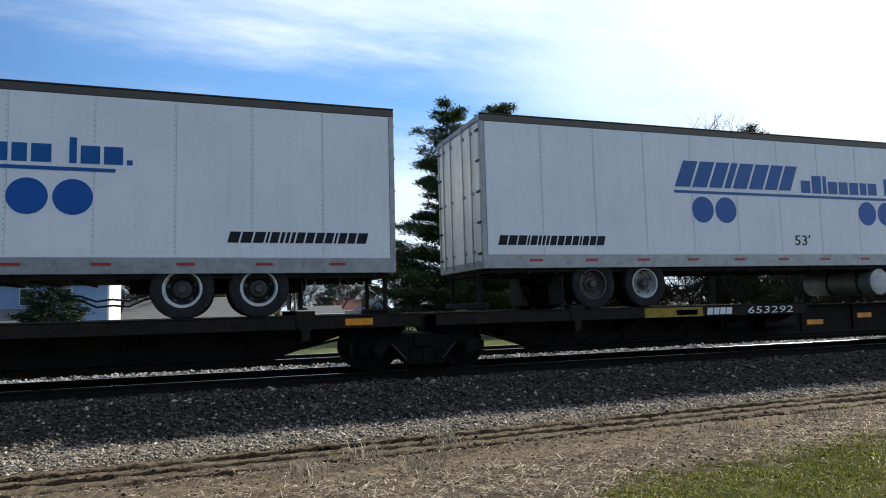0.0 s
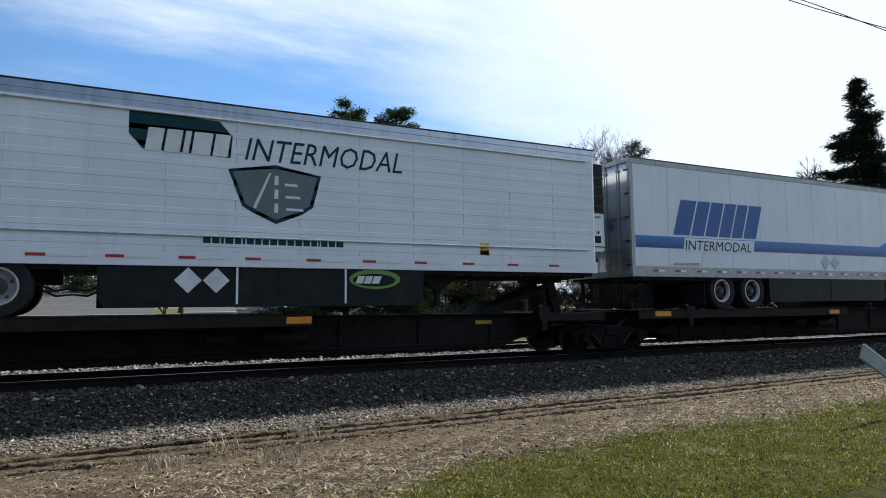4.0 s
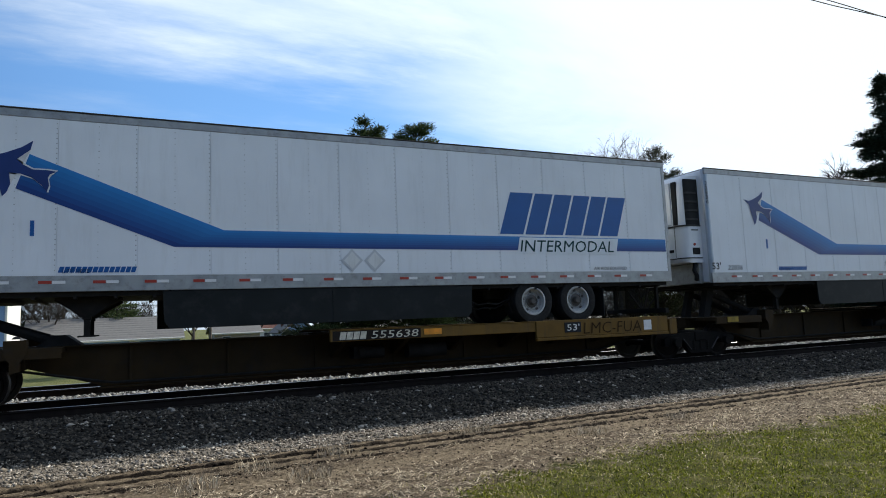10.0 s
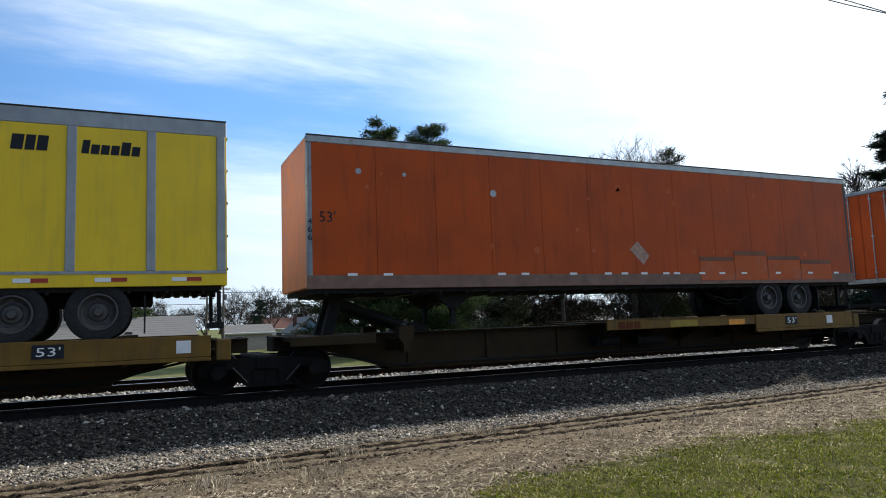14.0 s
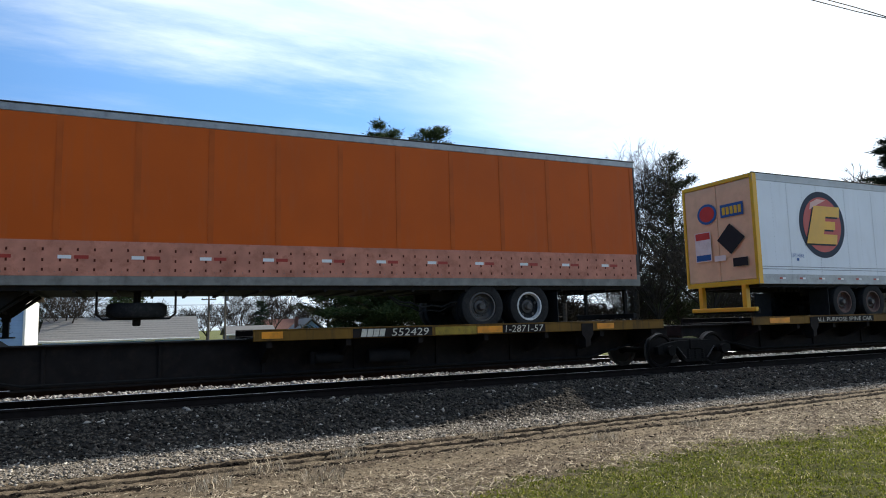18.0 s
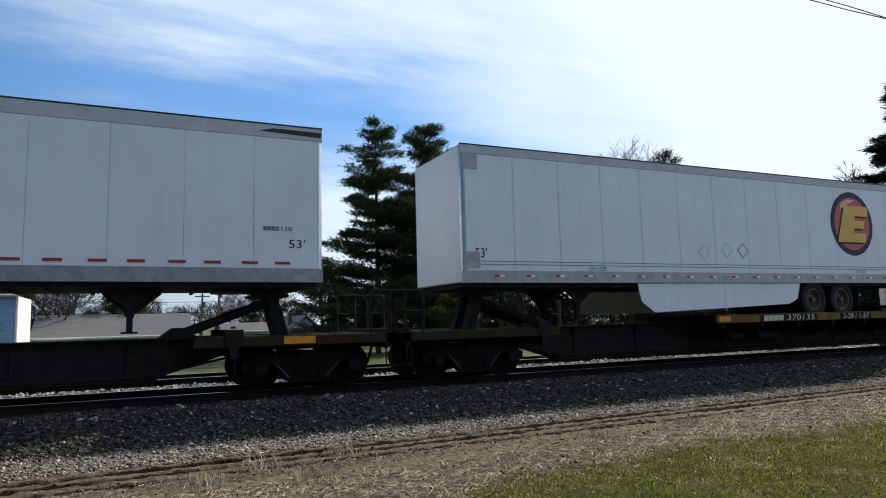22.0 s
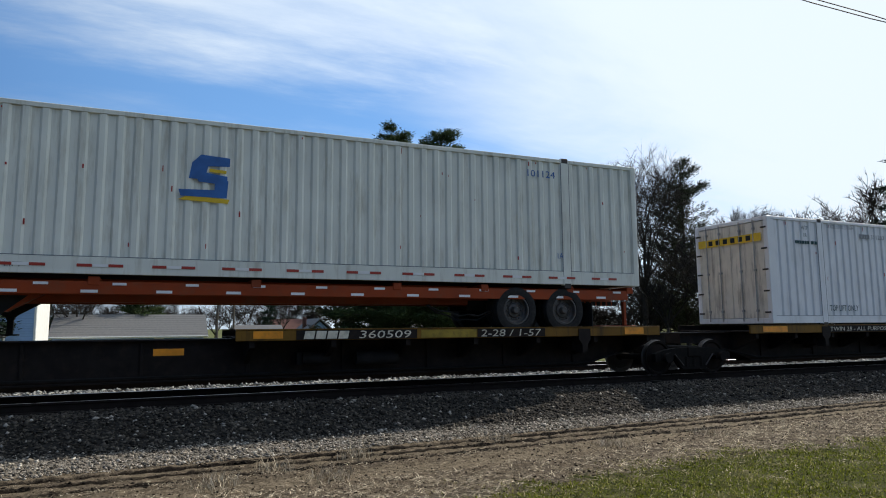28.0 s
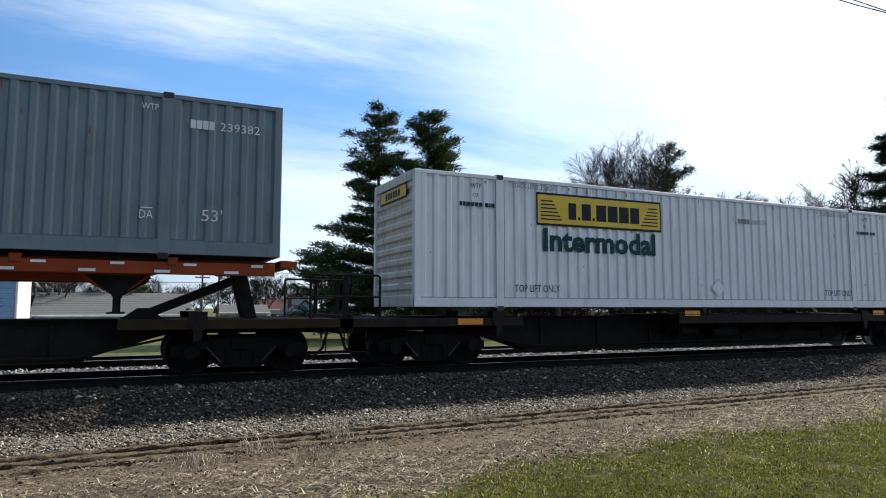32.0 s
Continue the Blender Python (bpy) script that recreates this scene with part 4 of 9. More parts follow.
def landing_gear(root, x, ztop, zfoot):
    for y in (-0.78, 0.78):
        g = Geo().box(x - 0.07, x + 0.07, y - 0.07, y + 0.07, zfoot + 0.3, ztop, 0.01)
        g.box(x - 0.05, x + 0.05, y - 0.05, y + 0.05, zfoot + 0.03, zfoot + 0.3)
        g.box(x - 0.14, x + 0.14, y - 0.12, y + 0.12, zfoot, zfoot + 0.03)
        part("landing_leg", g, UNDER, root, "black landing gear leg")
        part("leg_brace", Geo().cyl((x, y, zfoot + 0.35), (x + 0.55, y * 0.9, ztop - 0.02), 0.035, 6).cyl((x, y, zfoot + 0.35), (x - 0.5, y * 0.9, ztop - 0.02), 0.03, 6), UNDER, root)
    for y in (-0.78, 0.78):
        part("gusset", Geo().prism([(x - 0.50, ztop), (x + 0.50, ztop), (x + 0.10, ztop - 0.34), (x - 0.10, ztop - 0.34)], y - 0.085, y - 0.075), UNDER, root, "tapered gear bracket")
    part("cross_brace", Geo().cyl((x, -0.75, zfoot + 0.45), (x, 0.75, ztop - 0.1), 0.03, 6).cyl((x, 0.75, zfoot + 0.45), (x, -0.75, ztop - 0.1), 0.03, 6), UNDER, root)


def bogie_frame(root, xs, z, ztop, rear, guard_mat=None):
    """Slider, hangers, springs, mud flaps and underride guard round the axles."""
    c = sum(xs) / 2
    for y in (-0.5, 0.5):
        part("slider_rail", Geo().box(c - 1.5, c + 1.5, y - 0.06, y + 0.06, ztop - 0.22, ztop, 0.01), UNDER, root)
        for x in xs:
            part("spring", Geo().box(x - 0.45, x + 0.45, y - 0.05, y + 0.05, z + 0.07, z + 0.16, 0.02), UNDER, root)
            part("air_bag", Geo().cyl((x + 0.3, y, z + 0.1), (x + 0.3, y, ztop - 0.2), 0.13, 12), BLACK, root, smooth=True)
    sg = 1 if rear > c else -1
    for y in (-0.95, 0.95):
        part("mud_flap", Geo().box(xs[1] + sg * 0.72 if sg > 0 else xs[0] - 0.72, (xs[1] + 0.74) if sg > 0 else xs[0] - 0.74, y - 0.3, y + 0.3, z - 0.40, ztop - 0.06), BLACK, root)
    g = Geo()
    for y in (-0.8, 0.8):
        g.box(rear - sg * 0.06, rear - sg * 0.13, y - 0.04, y + 0.04, ztop - 0.62, ztop)
    g.box(rear - sg * 0.04, rear - sg * 0.15, -1.15, 1.15, ztop - 0.70, ztop - 0.58, 0.01)
    part("underride_guard", g, guard_mat or UNDER, root, "steel rear guard")
    for y, dip in ((-1.0, 0.20), (-0.9, 0.30)):
        pts = [(c - sg * (0.75 + 1.9 * i / 8), y, ztop - 0.12 - dip * math.sin(math.pi * i / 8) - 0.05 * (i % 2)) for i in range(9)]
        part("air_line", Geo().tube(pts, 0.018, 5), BLACK, root, "sagging black air line")
    # light slits of the punched crossmember
    g = Geo()
    n = 12
    for i in range(n):
        xx = c + sg * (0.9 + 0.16 * i)
        if (rear - xx) * sg > 0.2:
            g.box(xx, xx + 0.10, -0.56, -0.44, ztop - 0.10, ztop)
    if g.v:
        tagged(part("slider_teeth", g, UNDER, root), kind="stuff")


def box_trailer(k, nose, side, zl, zr, axles, rims, style="plate", roof_rail=ALU_DULL, base_rail=ALU_DULL, door=WHITE, door_frame=None,
                reefer=None, nose_mat=None, land=2.9, panels=13, skirt=None, tank=None, label="", seams=None, tape_n=11, order="rw", height=3.06, post=None, rail_h=0.14, tape_z=0.16, door_rods=4, tape_w=None):
    """A 53 foot van body on its running gear; x runs from the body's left end, z from the rails."""
    root = new("semi_trailer")
    zb, zt = zl - 0.03, zl - 0.03 + height
    H = height
    slope = (zr - zl) / L53
    rear_x, rear_out = (L53, 1) if nose == "L" else (0.0, -1)
    nose_x, nose_out = (0.0, -1) if nose == "L" else (L53, 1)
    U = (lambda u: u) if nose == "L" else (lambda u: L53 - u)
    # shell behind the skin: far side, roof, floor and front wall
    part("shell", Geo().box(0.12, L53 - 0.12, NEAR + 0.02, -NEAR, zb + 0.02, zt - 0.02, 0.02), side, root)
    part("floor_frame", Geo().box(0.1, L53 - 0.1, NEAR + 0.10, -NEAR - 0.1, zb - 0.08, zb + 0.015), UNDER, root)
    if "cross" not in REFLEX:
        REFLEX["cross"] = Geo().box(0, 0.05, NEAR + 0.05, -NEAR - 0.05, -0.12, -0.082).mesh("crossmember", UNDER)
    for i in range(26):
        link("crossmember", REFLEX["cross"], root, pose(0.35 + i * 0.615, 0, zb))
    z0, z1 = zb + 0.27, zt - rail_h
    part("base_rail", Geo().box(0.0, L53, NEAR - 0.004, NEAR + 0.05, zb, z0 - 0.002, 0.006), base_rail, root, "grey lower side rail with rivets")
    part("roof_rail", Geo().box(0.0, L53, NEAR - 0.006, NEAR + 0.05, z1 + 0.002, zt, 0.01), roof_rail, root)
    part("roof", Geo().box(0.02, L53 - 0.02, NEAR + 0.05, -NEAR, zt - 0.018, zt + 0.012, 0.01), ALU_DULL, root)
    part("roof_edge", Geo().box(0.0, L53, NEAR - 0.013, NEAR + 0.048, zt + 0.001, zt + 0.026, 0.006), ROOF_EDGE, root, "dark folded edge of the roof sheet")
    g = Geo()
    for i in range(64):
        x = 0.13 + i * 0.2525
        g.box(x, x + 0.018, NEAR - 0.008, NEAR, zb + 0.035, zb + 0.053)
        g.box(x + 0.1, x + 0.118, NEAR - 0.008, NEAR, z0 - 0.05, z0 - 0.032)
    tagged(part("rivets", g, base_rail, root), kind="stuff")
    # skin panels
    edges = seams or [0.10 + (L53 - 0.2) * i / panels for i in range(panels + 1)]
    for a, b in zip(edges, edges[1:]):
        p = part("side_panel", Geo().box(a + 0.003, b - 0.003, NEAR, NEAR + 0.03, z0, z1, 0.0025), side, root)
        if style == "plate":
            for xr_, m_, n_ in ((b - 0.022, RIVET, 30), ((a + b) / 2, RIVET_FAINT, 24)):
                g = Geo()
                for i in range(n_):
                    zz = z0 + 0.08 + (z1 - z0 - 0.16) * i / (n_ - 1)
                    g.box(xr_ - 0.009, xr_ + 0.009, NEAR - 0.004, NEAR, zz, zz + 0.018)
                tagged(part("seam_strip", g, m_, p), kind="stuff")
        if style in ("grid", "ribs"):
            if style == "grid":
                for i in range(2):
                    xx = a + (b - a) * (i + 0.5) / 2
                    part("rib", Geo().box(xx - 0.012, xx + 0.012, NEAR - 0.007, NEAR, z0 + 0.01, z1 - 0.01, 0.003), side, p)
        if style == "posts":
            part("side_post", Geo().box(b - 0.075, b + 0.075, NEAR - 0.022, NEAR + 0.01, z0, z1, 0.008), POST_ALU, p, "bare aluminium outer post")
    if style == "grid":
        for i in range(13):
            zz = z0 + (z1 - z0) * (i + 0.5) / 13
            part("long_rib", Geo().box(0.12, L53 - 0.12, NEAR - 0.008, NEAR - 0.001, zz - 0.012, zz + 0.012, 0.003), side, root)
    if style == "ribs":
        for i in range(9):
            zz = z0 + (z1 - z0) * (i + 0.5) / 9
            part("long_rib", Geo().along([(NEAR - 0.0005, zz - 0.052), (NEAR - 0.005, zz - 0.046), (NEAR - 0.005, zz + 0.046), (NEAR - 0.0005, zz + 0.052)], 0.12, L53 - 0.12), side, root)
    # front wall and corner posts
    nm = nose_mat or side
    part("front_wall", Geo().box(nose_x, nose_x - nose_out * 0.12, NEAR + 0.10, -NEAR - 0.02, zb + 0.02, zt - 0.02, 0.02), nm, root)
    g = Geo()
    pts = []
    for i in range(7):
        a = math.pi / 2 * i / 6
        pts.append((nose_x - nose_out * (0.10 - 0.10 * math.sin(a)), NEAR + 0.10 - 0.10 * math.cos(a)))
    pts.append((nose_x - nose_out * 0.10, NEAR + 0.10))
    vs = [(x, y, zb) for x, y in pts] + [(x, y, zt) for x, y in pts]
    n = len(pts)
    g.add(vs, [tuple(range(n)), tuple(range(n, 2 * n))] + [(i, (i + 1) % n, n + (i + 1) % n, n + i) for i in range(n)])
    part("nose_post", g, post or ALU, root, smooth=True)
    door_end(root, rear_x, rear_out, zb, zt, door, door_frame or base_rail, door_rods)
    # running gear
    wz = 1.075 + 0.505 - slope * sum(axles) / 2
    TILT[k] = -math.degrees(slope)
    road_wheels(root, axles, wz, rims)
    bogie_frame(root, axles, wz, zb - 0.08, rear_x)
    landing_gear(root, U(land), zb - 0.08, 1.16)
    part("kingpin_plate", Geo().box(U(0.35), U(1.9), -0.62, 0.62, zb - 0.14, zb - 0.085, 0.01), UNDER, root)
    if reefer:
        reefer_unit(root, nose_x, nose_out, zb, zt, reefer)
    if skirt:
        a, b, low, m = skirt
        if m is WHITE and k == 13:
            top = zb - 0.01
            arc = [(b - 0.42 + 0.42 * math.sin(i * math.pi / 12), top - 0.40 + 0.40 * math.cos(i * math.pi / 12)) for i in range(7)]
            outline = [(a + 0.03, low), (b, low)] + arc[::-1] + [(a, top)]
        else:
            outline = None
        cut = 0.5 if m is WHITE and k > 3 else 0.12
        sk = part("side_skirt", Geo().prism(outline or [(a + cut, low), (b - cut, low + 0.4 * (cut - 0.12)), (b - 0.3 * cut, low + 0.1 + 0.5 * (cut - 0.12)), (b, zb - 0.01), (a, zb - 0.01), (a + 0.2 * cut, low + 0.12 + 0.4 * (cut - 0.12))], NEAR + 0.03, NEAR + 0.06), m, root, "smooth aerodynamic side skirt")
        for i in range(6 if outline else 0):
            xx = a + 0.35 + (b - a - 0.6) * i / 5
            for dx, dz in ((0, 0), (0.10, 0), (0, 0.10), (0.10, 0.10)):
                part("skirt_bolt", Geo().cyl((xx + dx, NEAR + 0.024, low + 0.34 + dz), (xx + dx, NEAR + 0.03, low + 0.34 + dz), 0.014, 6), STEEL_DARK, sk)
        part("skirt_seam", Geo().box((a + b) / 2 - 0.012, (a + b) / 2 + 0.012, NEAR + 0.022, NEAR + 0.03, low, zb - 0.02), m, sk)
        part("side_skirt", Geo().prism([(a, low), (b, low), (b, zb - 0.01), (a, zb - 0.01)], -NEAR - 0.06, -NEAR - 0.03), m, root)
    if tank:
        a, b = tank
        xc, zc = (a + b) / 2, zb - 0.40
        t = part("fuel_tank", Geo().cyl((xc, NEAR + 0.10, zc), (xc, 0.75, zc), 0.32, 24), ALU_DULL, root, "cylindrical fuel tank slung across under the floor", True)
        part("tank_cap", Geo().lathe([(0.0, -0.035), (0.18, -0.03), (0.28, -0.012), (0.31, 0.0)], 24), RIM_WHITE, t, "pale domed tank end", True, m=pose(xc, NEAR + 0.098, zc))
        for yy in (-0.85, 0.0):
            part("tank_strap", Geo().cyl((xc, yy, zc), (xc, yy + 0.05, zc), 0.33, 24), UNDER, t)
            part("tank_hanger", Geo().box(xc - 0.3, xc - 0.24, yy, yy + 0.05, zc, zb - 0.08).box(xc + 0.24, xc + 0.3, yy, yy + 0.05, zc, zb - 0.08), UNDER, t)
    if tape_n:
        tape(root, zb + tape_z, tape_n, order=order, w=tape_w or (0.30 if tape_n < 16 else 0.2))
    tagged(root, label, "trailer", "trailers and containers on the train")
    LOADS.append((k, root))
    return root, zb, zt, z0, z1




def corrugated(x0, x1, z0, z1, y, pitch=0.29, depth=0.034):
    g = Geo()
    n = max(1, round((x1 - x0) / pitch))
    p = (x1 - x0) / n
    prof = []
    for i in range(n):
        a = x0 + i * p
        prof += [(a, 0), (a + 0.30 * p, 0), (a + 0.44 * p, depth), (a + 0.86 * p, depth)]
    prof.append((x1, 0))
    vs, fs = [], []
    for x, d in prof:
        vs += [(x, y + d, z0), (x, y + d, z1)]
    for i in range(len(prof) - 1):
        fs.append((2 * i, 2 * i + 2, 2 * i + 3, 2 * i + 1))
    return g.add(vs, fs)


def container(k, paint, zb, doors, end_mat=None, rail_mat=None, label="", post_mat=None, name="shipping_container", low=0.20):
    """A 53 foot corrugated container with posts at the 40 foot points; doors on side L or R."""
    root = new(name)
    H = 2.91
    zt = zb + H
    end_mat = end_mat or paint
    rail_mat = rail_mat or paint
    for a, b in ((0.16, 1.94), (2.16, 13.99), (14.21, 15.99)):
        part("side_wall", corrugated(a, b, zb + low, zt - 0.09, NEAR + 0.006), paint, root, "corrugated steel side")
    part("far_side", Geo().box(0.1, L53 - 0.1, HALF - 0.06, HALF - 0.01, zb + 0.1, zt - 0.05), paint, root)
    part("roof", Geo().box(0.05, L53 - 0.05, NEAR + 0.08, -NEAR - 0.03, zt - 0.04, zt - 0.01), paint, root)
    part("floor", Geo().box(0.05, L53 - 0.05, NEAR + 0.08, -NEAR - 0.03, zb + 0.02, zb + 0.14), UNDER, root)
    part("lining", Geo().box(0.12, L53 - 0.12, NEAR + 0.05, NEAR + 0.07, zb + 0.12, zt - 0.05), paint, root)
    part("top_rail", Geo().box(0.0, L53, NEAR - 0.002, NEAR + 0.07, zt - 0.088, zt, 0.008), rail_mat, root)
    part("bottom_rail", Geo().box(0.0, L53, NEAR - 0.002, NEAR + 0.07, zb + 0.002, zb + low - 0.002, 0.008), rail_mat, root)
    part("rail_seam", Geo().box(0.16, L53 - 0.16, NEAR - 0.003, NEAR + 0.05, zb + low, zb + low + 0.010), INK_GREY, root)
    part("far_rail", Geo().box(0.0, L53, HALF - 0.07, HALF, zb + 0.002, zb + low, 0.008).box(0.0, L53, HALF - 0.07, HALF, zt - 0.088, zt, 0.008), rail_mat, root)
    for x0, x1 in ((0.0, 0.155), (L53 - 0.155, L53)):
        for s in (1, -1):
            part("corner_post", Geo().box(x0, x1, s * (NEAR - 0.004), s * (NEAR + 0.14), zb, zt + 0.004, 0.012), post_mat or rail_mat, root)
    for x in (2.05, 14.10):
        q = part("lift_post", Geo().box(x - 0.105, x + 0.105, NEAR - 0.005, NEAR + 0.12, zb - 0.02, zt + 0.01, 0.01), post_mat or rail_mat, root)
        for dx in (-0.112, 0.106):
            part("post_seam", Geo().box(x + dx, x + dx + 0.007, NEAR - 0.003, NEAR + 0.05, zb + 0.01, zt - 0.09), INK_GREY, q)
        for zz in (zt - 0.03, zb - 0.03):
            part("corner_casting", Geo().box(x - 0.09, x + 0.09, NEAR - 0.010, NEAR + 0.15, zz - 0.06, zz + 0.06, 0.012), STEEL_DARK, q, "dark steel lifting casting")
    if doors == "L":
        dx, do, fx, fo = 0.0, -1, L53, 1
    else:
        dx, do, fx, fo = L53, 1, 0.0, -1
    door_end(root, dx, do, zb, zt, end_mat, post_mat or rail_mat)
    # ribbed front end
    g = Geo()
    n = 9
    prof = []
    for i in range(n):
        a = zb + 0.25 + (H - 0.45) * i / n
        p = (H - 0.45) / n
        prof += [(a, 0.0), (a + 0.35 * p, 0.0), (a + 0.5 * p, 0.045), (a + 0.85 * p, 0.045)]
    prof.append((zt - 0.2, 0.0))
    vs, fs = [], []
    for zz, d in prof:
        vs += [(fx - fo * (0.06 - d), -HALF + 0.14, zz), (fx - fo * (0.06 - d), HALF - 0.14, zz)]
    for i in range(len(prof) - 1):
        fs.append((2 * i, 2 * i + 1, 2 * i + 3, 2 * i + 2))
    part("front_wall", g.add(vs, fs), end_mat, root)
    part("front_sill", Geo().box(fx, fx - fo * 0.1, -HALF + 0.14, HALF - 0.14, zb, zb + 0.25, 0.01), end_mat, root)
    part("front_header", Geo().box(fx, fx - fo * 0.1, -HALF + 0.14, HALF - 0.14, zt - 0.2, zt, 0.01), end_mat, root)
    g = Geo()
    rg = random.Random(k)
    for i in range(26):
        x, zz = rg.uniform(0.3, 15.8), rg.choice((zt - 0.13, rg.uniform(zb + 0.3, zt - 0.3)))
        h = rg.uniform(0.02, 0.12)
        g.box(x, x + rg.uniform(0.008, 0.03), NEAR + 0.0, NEAR + 0.004, zz - h, zz)
    part("scuffs", g, INK_RUST, root)
    tagged(root, label, "container", "trailers and containers on the train")
    LOADS.append((k, root))
    return root, zb, zt

# ---- rail trucks (bogies) ----


def rail_truck_proto():
    root = new("rail_truck")
    for s in (-1, 1):
        y = s * 1.0
        g = Geo().prism([(-1.22, 0.34), (-1.22, 0.52), (-0.98, 0.60), (-0.55, 0.66), (0.55, 0.66), (0.98, 0.60), (1.22, 0.52), (1.22, 0.34), (1.0, 0.32), (0.86, 0.46),
                         (0.62, 0.46), (0.42, 0.18), (0.34, 0.13), (-0.34, 0.13), (-0.42, 0.18), (-0.62, 0.46), (-0.86, 0.46), (-1.0, 0.32)], y - 0.07, y + 0.07)
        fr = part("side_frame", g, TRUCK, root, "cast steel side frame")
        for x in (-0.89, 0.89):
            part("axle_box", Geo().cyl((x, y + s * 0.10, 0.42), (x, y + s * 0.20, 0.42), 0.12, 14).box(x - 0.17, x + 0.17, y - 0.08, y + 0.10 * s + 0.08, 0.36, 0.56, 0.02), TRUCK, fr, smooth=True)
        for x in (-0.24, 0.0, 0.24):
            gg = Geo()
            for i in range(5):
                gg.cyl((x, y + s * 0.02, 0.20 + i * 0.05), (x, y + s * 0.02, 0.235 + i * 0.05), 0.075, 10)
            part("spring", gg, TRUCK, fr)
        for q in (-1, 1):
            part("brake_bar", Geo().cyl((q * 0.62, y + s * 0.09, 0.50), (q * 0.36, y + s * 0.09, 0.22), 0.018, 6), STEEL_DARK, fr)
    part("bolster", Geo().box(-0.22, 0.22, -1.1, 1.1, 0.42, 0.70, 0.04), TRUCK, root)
    for x in (-0.89, 0.89):
        ws = new("wheelset")
        ws.parent = root
        ws.matrix_basis = pose(x, 0, 0.42)
        link("axle", Geo().cyl((0, -1.05, 0), (0, 1.05, 0), 0.08, 10).mesh("axle", WHEEL, True), ws)
        for s in (-1, 1):
            prof = [(0.08, s * 0.80), (0.16, s * 0.81), (0.34, s * 0.765), (0.365, s * 0.80), (0.415, s * 0.805), (0.42, s * 0.80)]
            link("wheel", Geo().lathe(prof, 30).add([], []).mesh("wheel", WHEEL, True), ws)
            link("tread", Geo().lathe([(0.42, s * 0.80), (0.424, s * 0.72), (0.45, s * 0.70), (0.445, s * 0.67), (0.36, s * 0.67), (0.34, s * 0.72), (0.12, s * 0.70)], 30).mesh("tread", TREAD, True), ws)
    return tagged(root, "dark cast steel two-axle rail truck under the car", "rail truck", "rail trucks")


TRUCK0 = rail_truck_proto()
TRUCKS = []
used_proto = [False]


def add_truck(x):
    if not used_proto[0]:
        used_proto[0] = True
        TRUCKS.append((x, TRUCK0))
    else:
        TRUCKS.append((x, copy_thing(TRUCK0, pose(0, 0, 0))))


# ---- spine car platforms ----
CARS = []
SILL_COAT = mat("worn_yellow_sill", (0.165, 0.085, 0.012), 0.65, var=0.3, scale=2.0, dirt=(0.030, 0.022, 0.014), amount=0.95, streak=True)
RUNWAY = {1: (-1.0, 8.05), 3: (0.3, 8.95), 4: (0.15, 8.95), 5: (0.2, 8.95), 6: (0.3, 8.95), 7: (7.2, 15.9), 8: (7.3, 15.9), 9: (7.1, 15.9), 10: (7.07, 15.9), 11: (0.6, 9.22),
          12: (7.0, 16.8), 13: (-0.35, 9.2), 14: (-0.4, 9.08), 15: (7.3, 16.63), 16: (7.3, 16.4), 17: (-1.4, 9.0), 18: (6.85, 16.7), 19: (-0.85, 8.52), 20: (-0.58, 8.95)}


def hitch(root, x, dirn, top, paint):
    """The folding stand that carries a kingpin: two uprights, a long strut and a head plate."""
    st = part("hitch_stand", Geo().prism([(x - 0.12 * dirn, 1.02), (x + 0.10 * dirn, 1.02), (x + 0.34 * dirn, top - 0.08), (x + 0.10 * dirn, top - 0.08)], -0.44, -0.24), paint, root, "black steel trailer hitch")
    part("upright", Geo().prism([(x - 0.12 * dirn, 1.02), (x + 0.10 * dirn, 1.02), (x + 0.32 * dirn, top - 0.08), (x + 0.14 * dirn, top - 0.08)], 0.26, 0.42), paint, st)
    for y in (-0.34, 0.34):
        part("strut", Geo().cyl((x + 0.30 * dirn, y, top - 0.20), (x + 2.0 * dirn, y, 1.06), 0.085, 8), paint, st)
    part("head_plate", Geo().box(x - 0.12 * dirn, x + 0.62 * dirn, -0.48, 0.48, top - 0.10, top - 0.03, 0.02), paint, st)
    part("foot", Geo().prism([(x + 1.55 * dirn, 1.0), (x + 2.35 * dirn, 1.0), (x + 2.05 * dirn, 1.22), (x + 1.85 * dirn, 1.22)], -0.45, 0.45), paint, st)


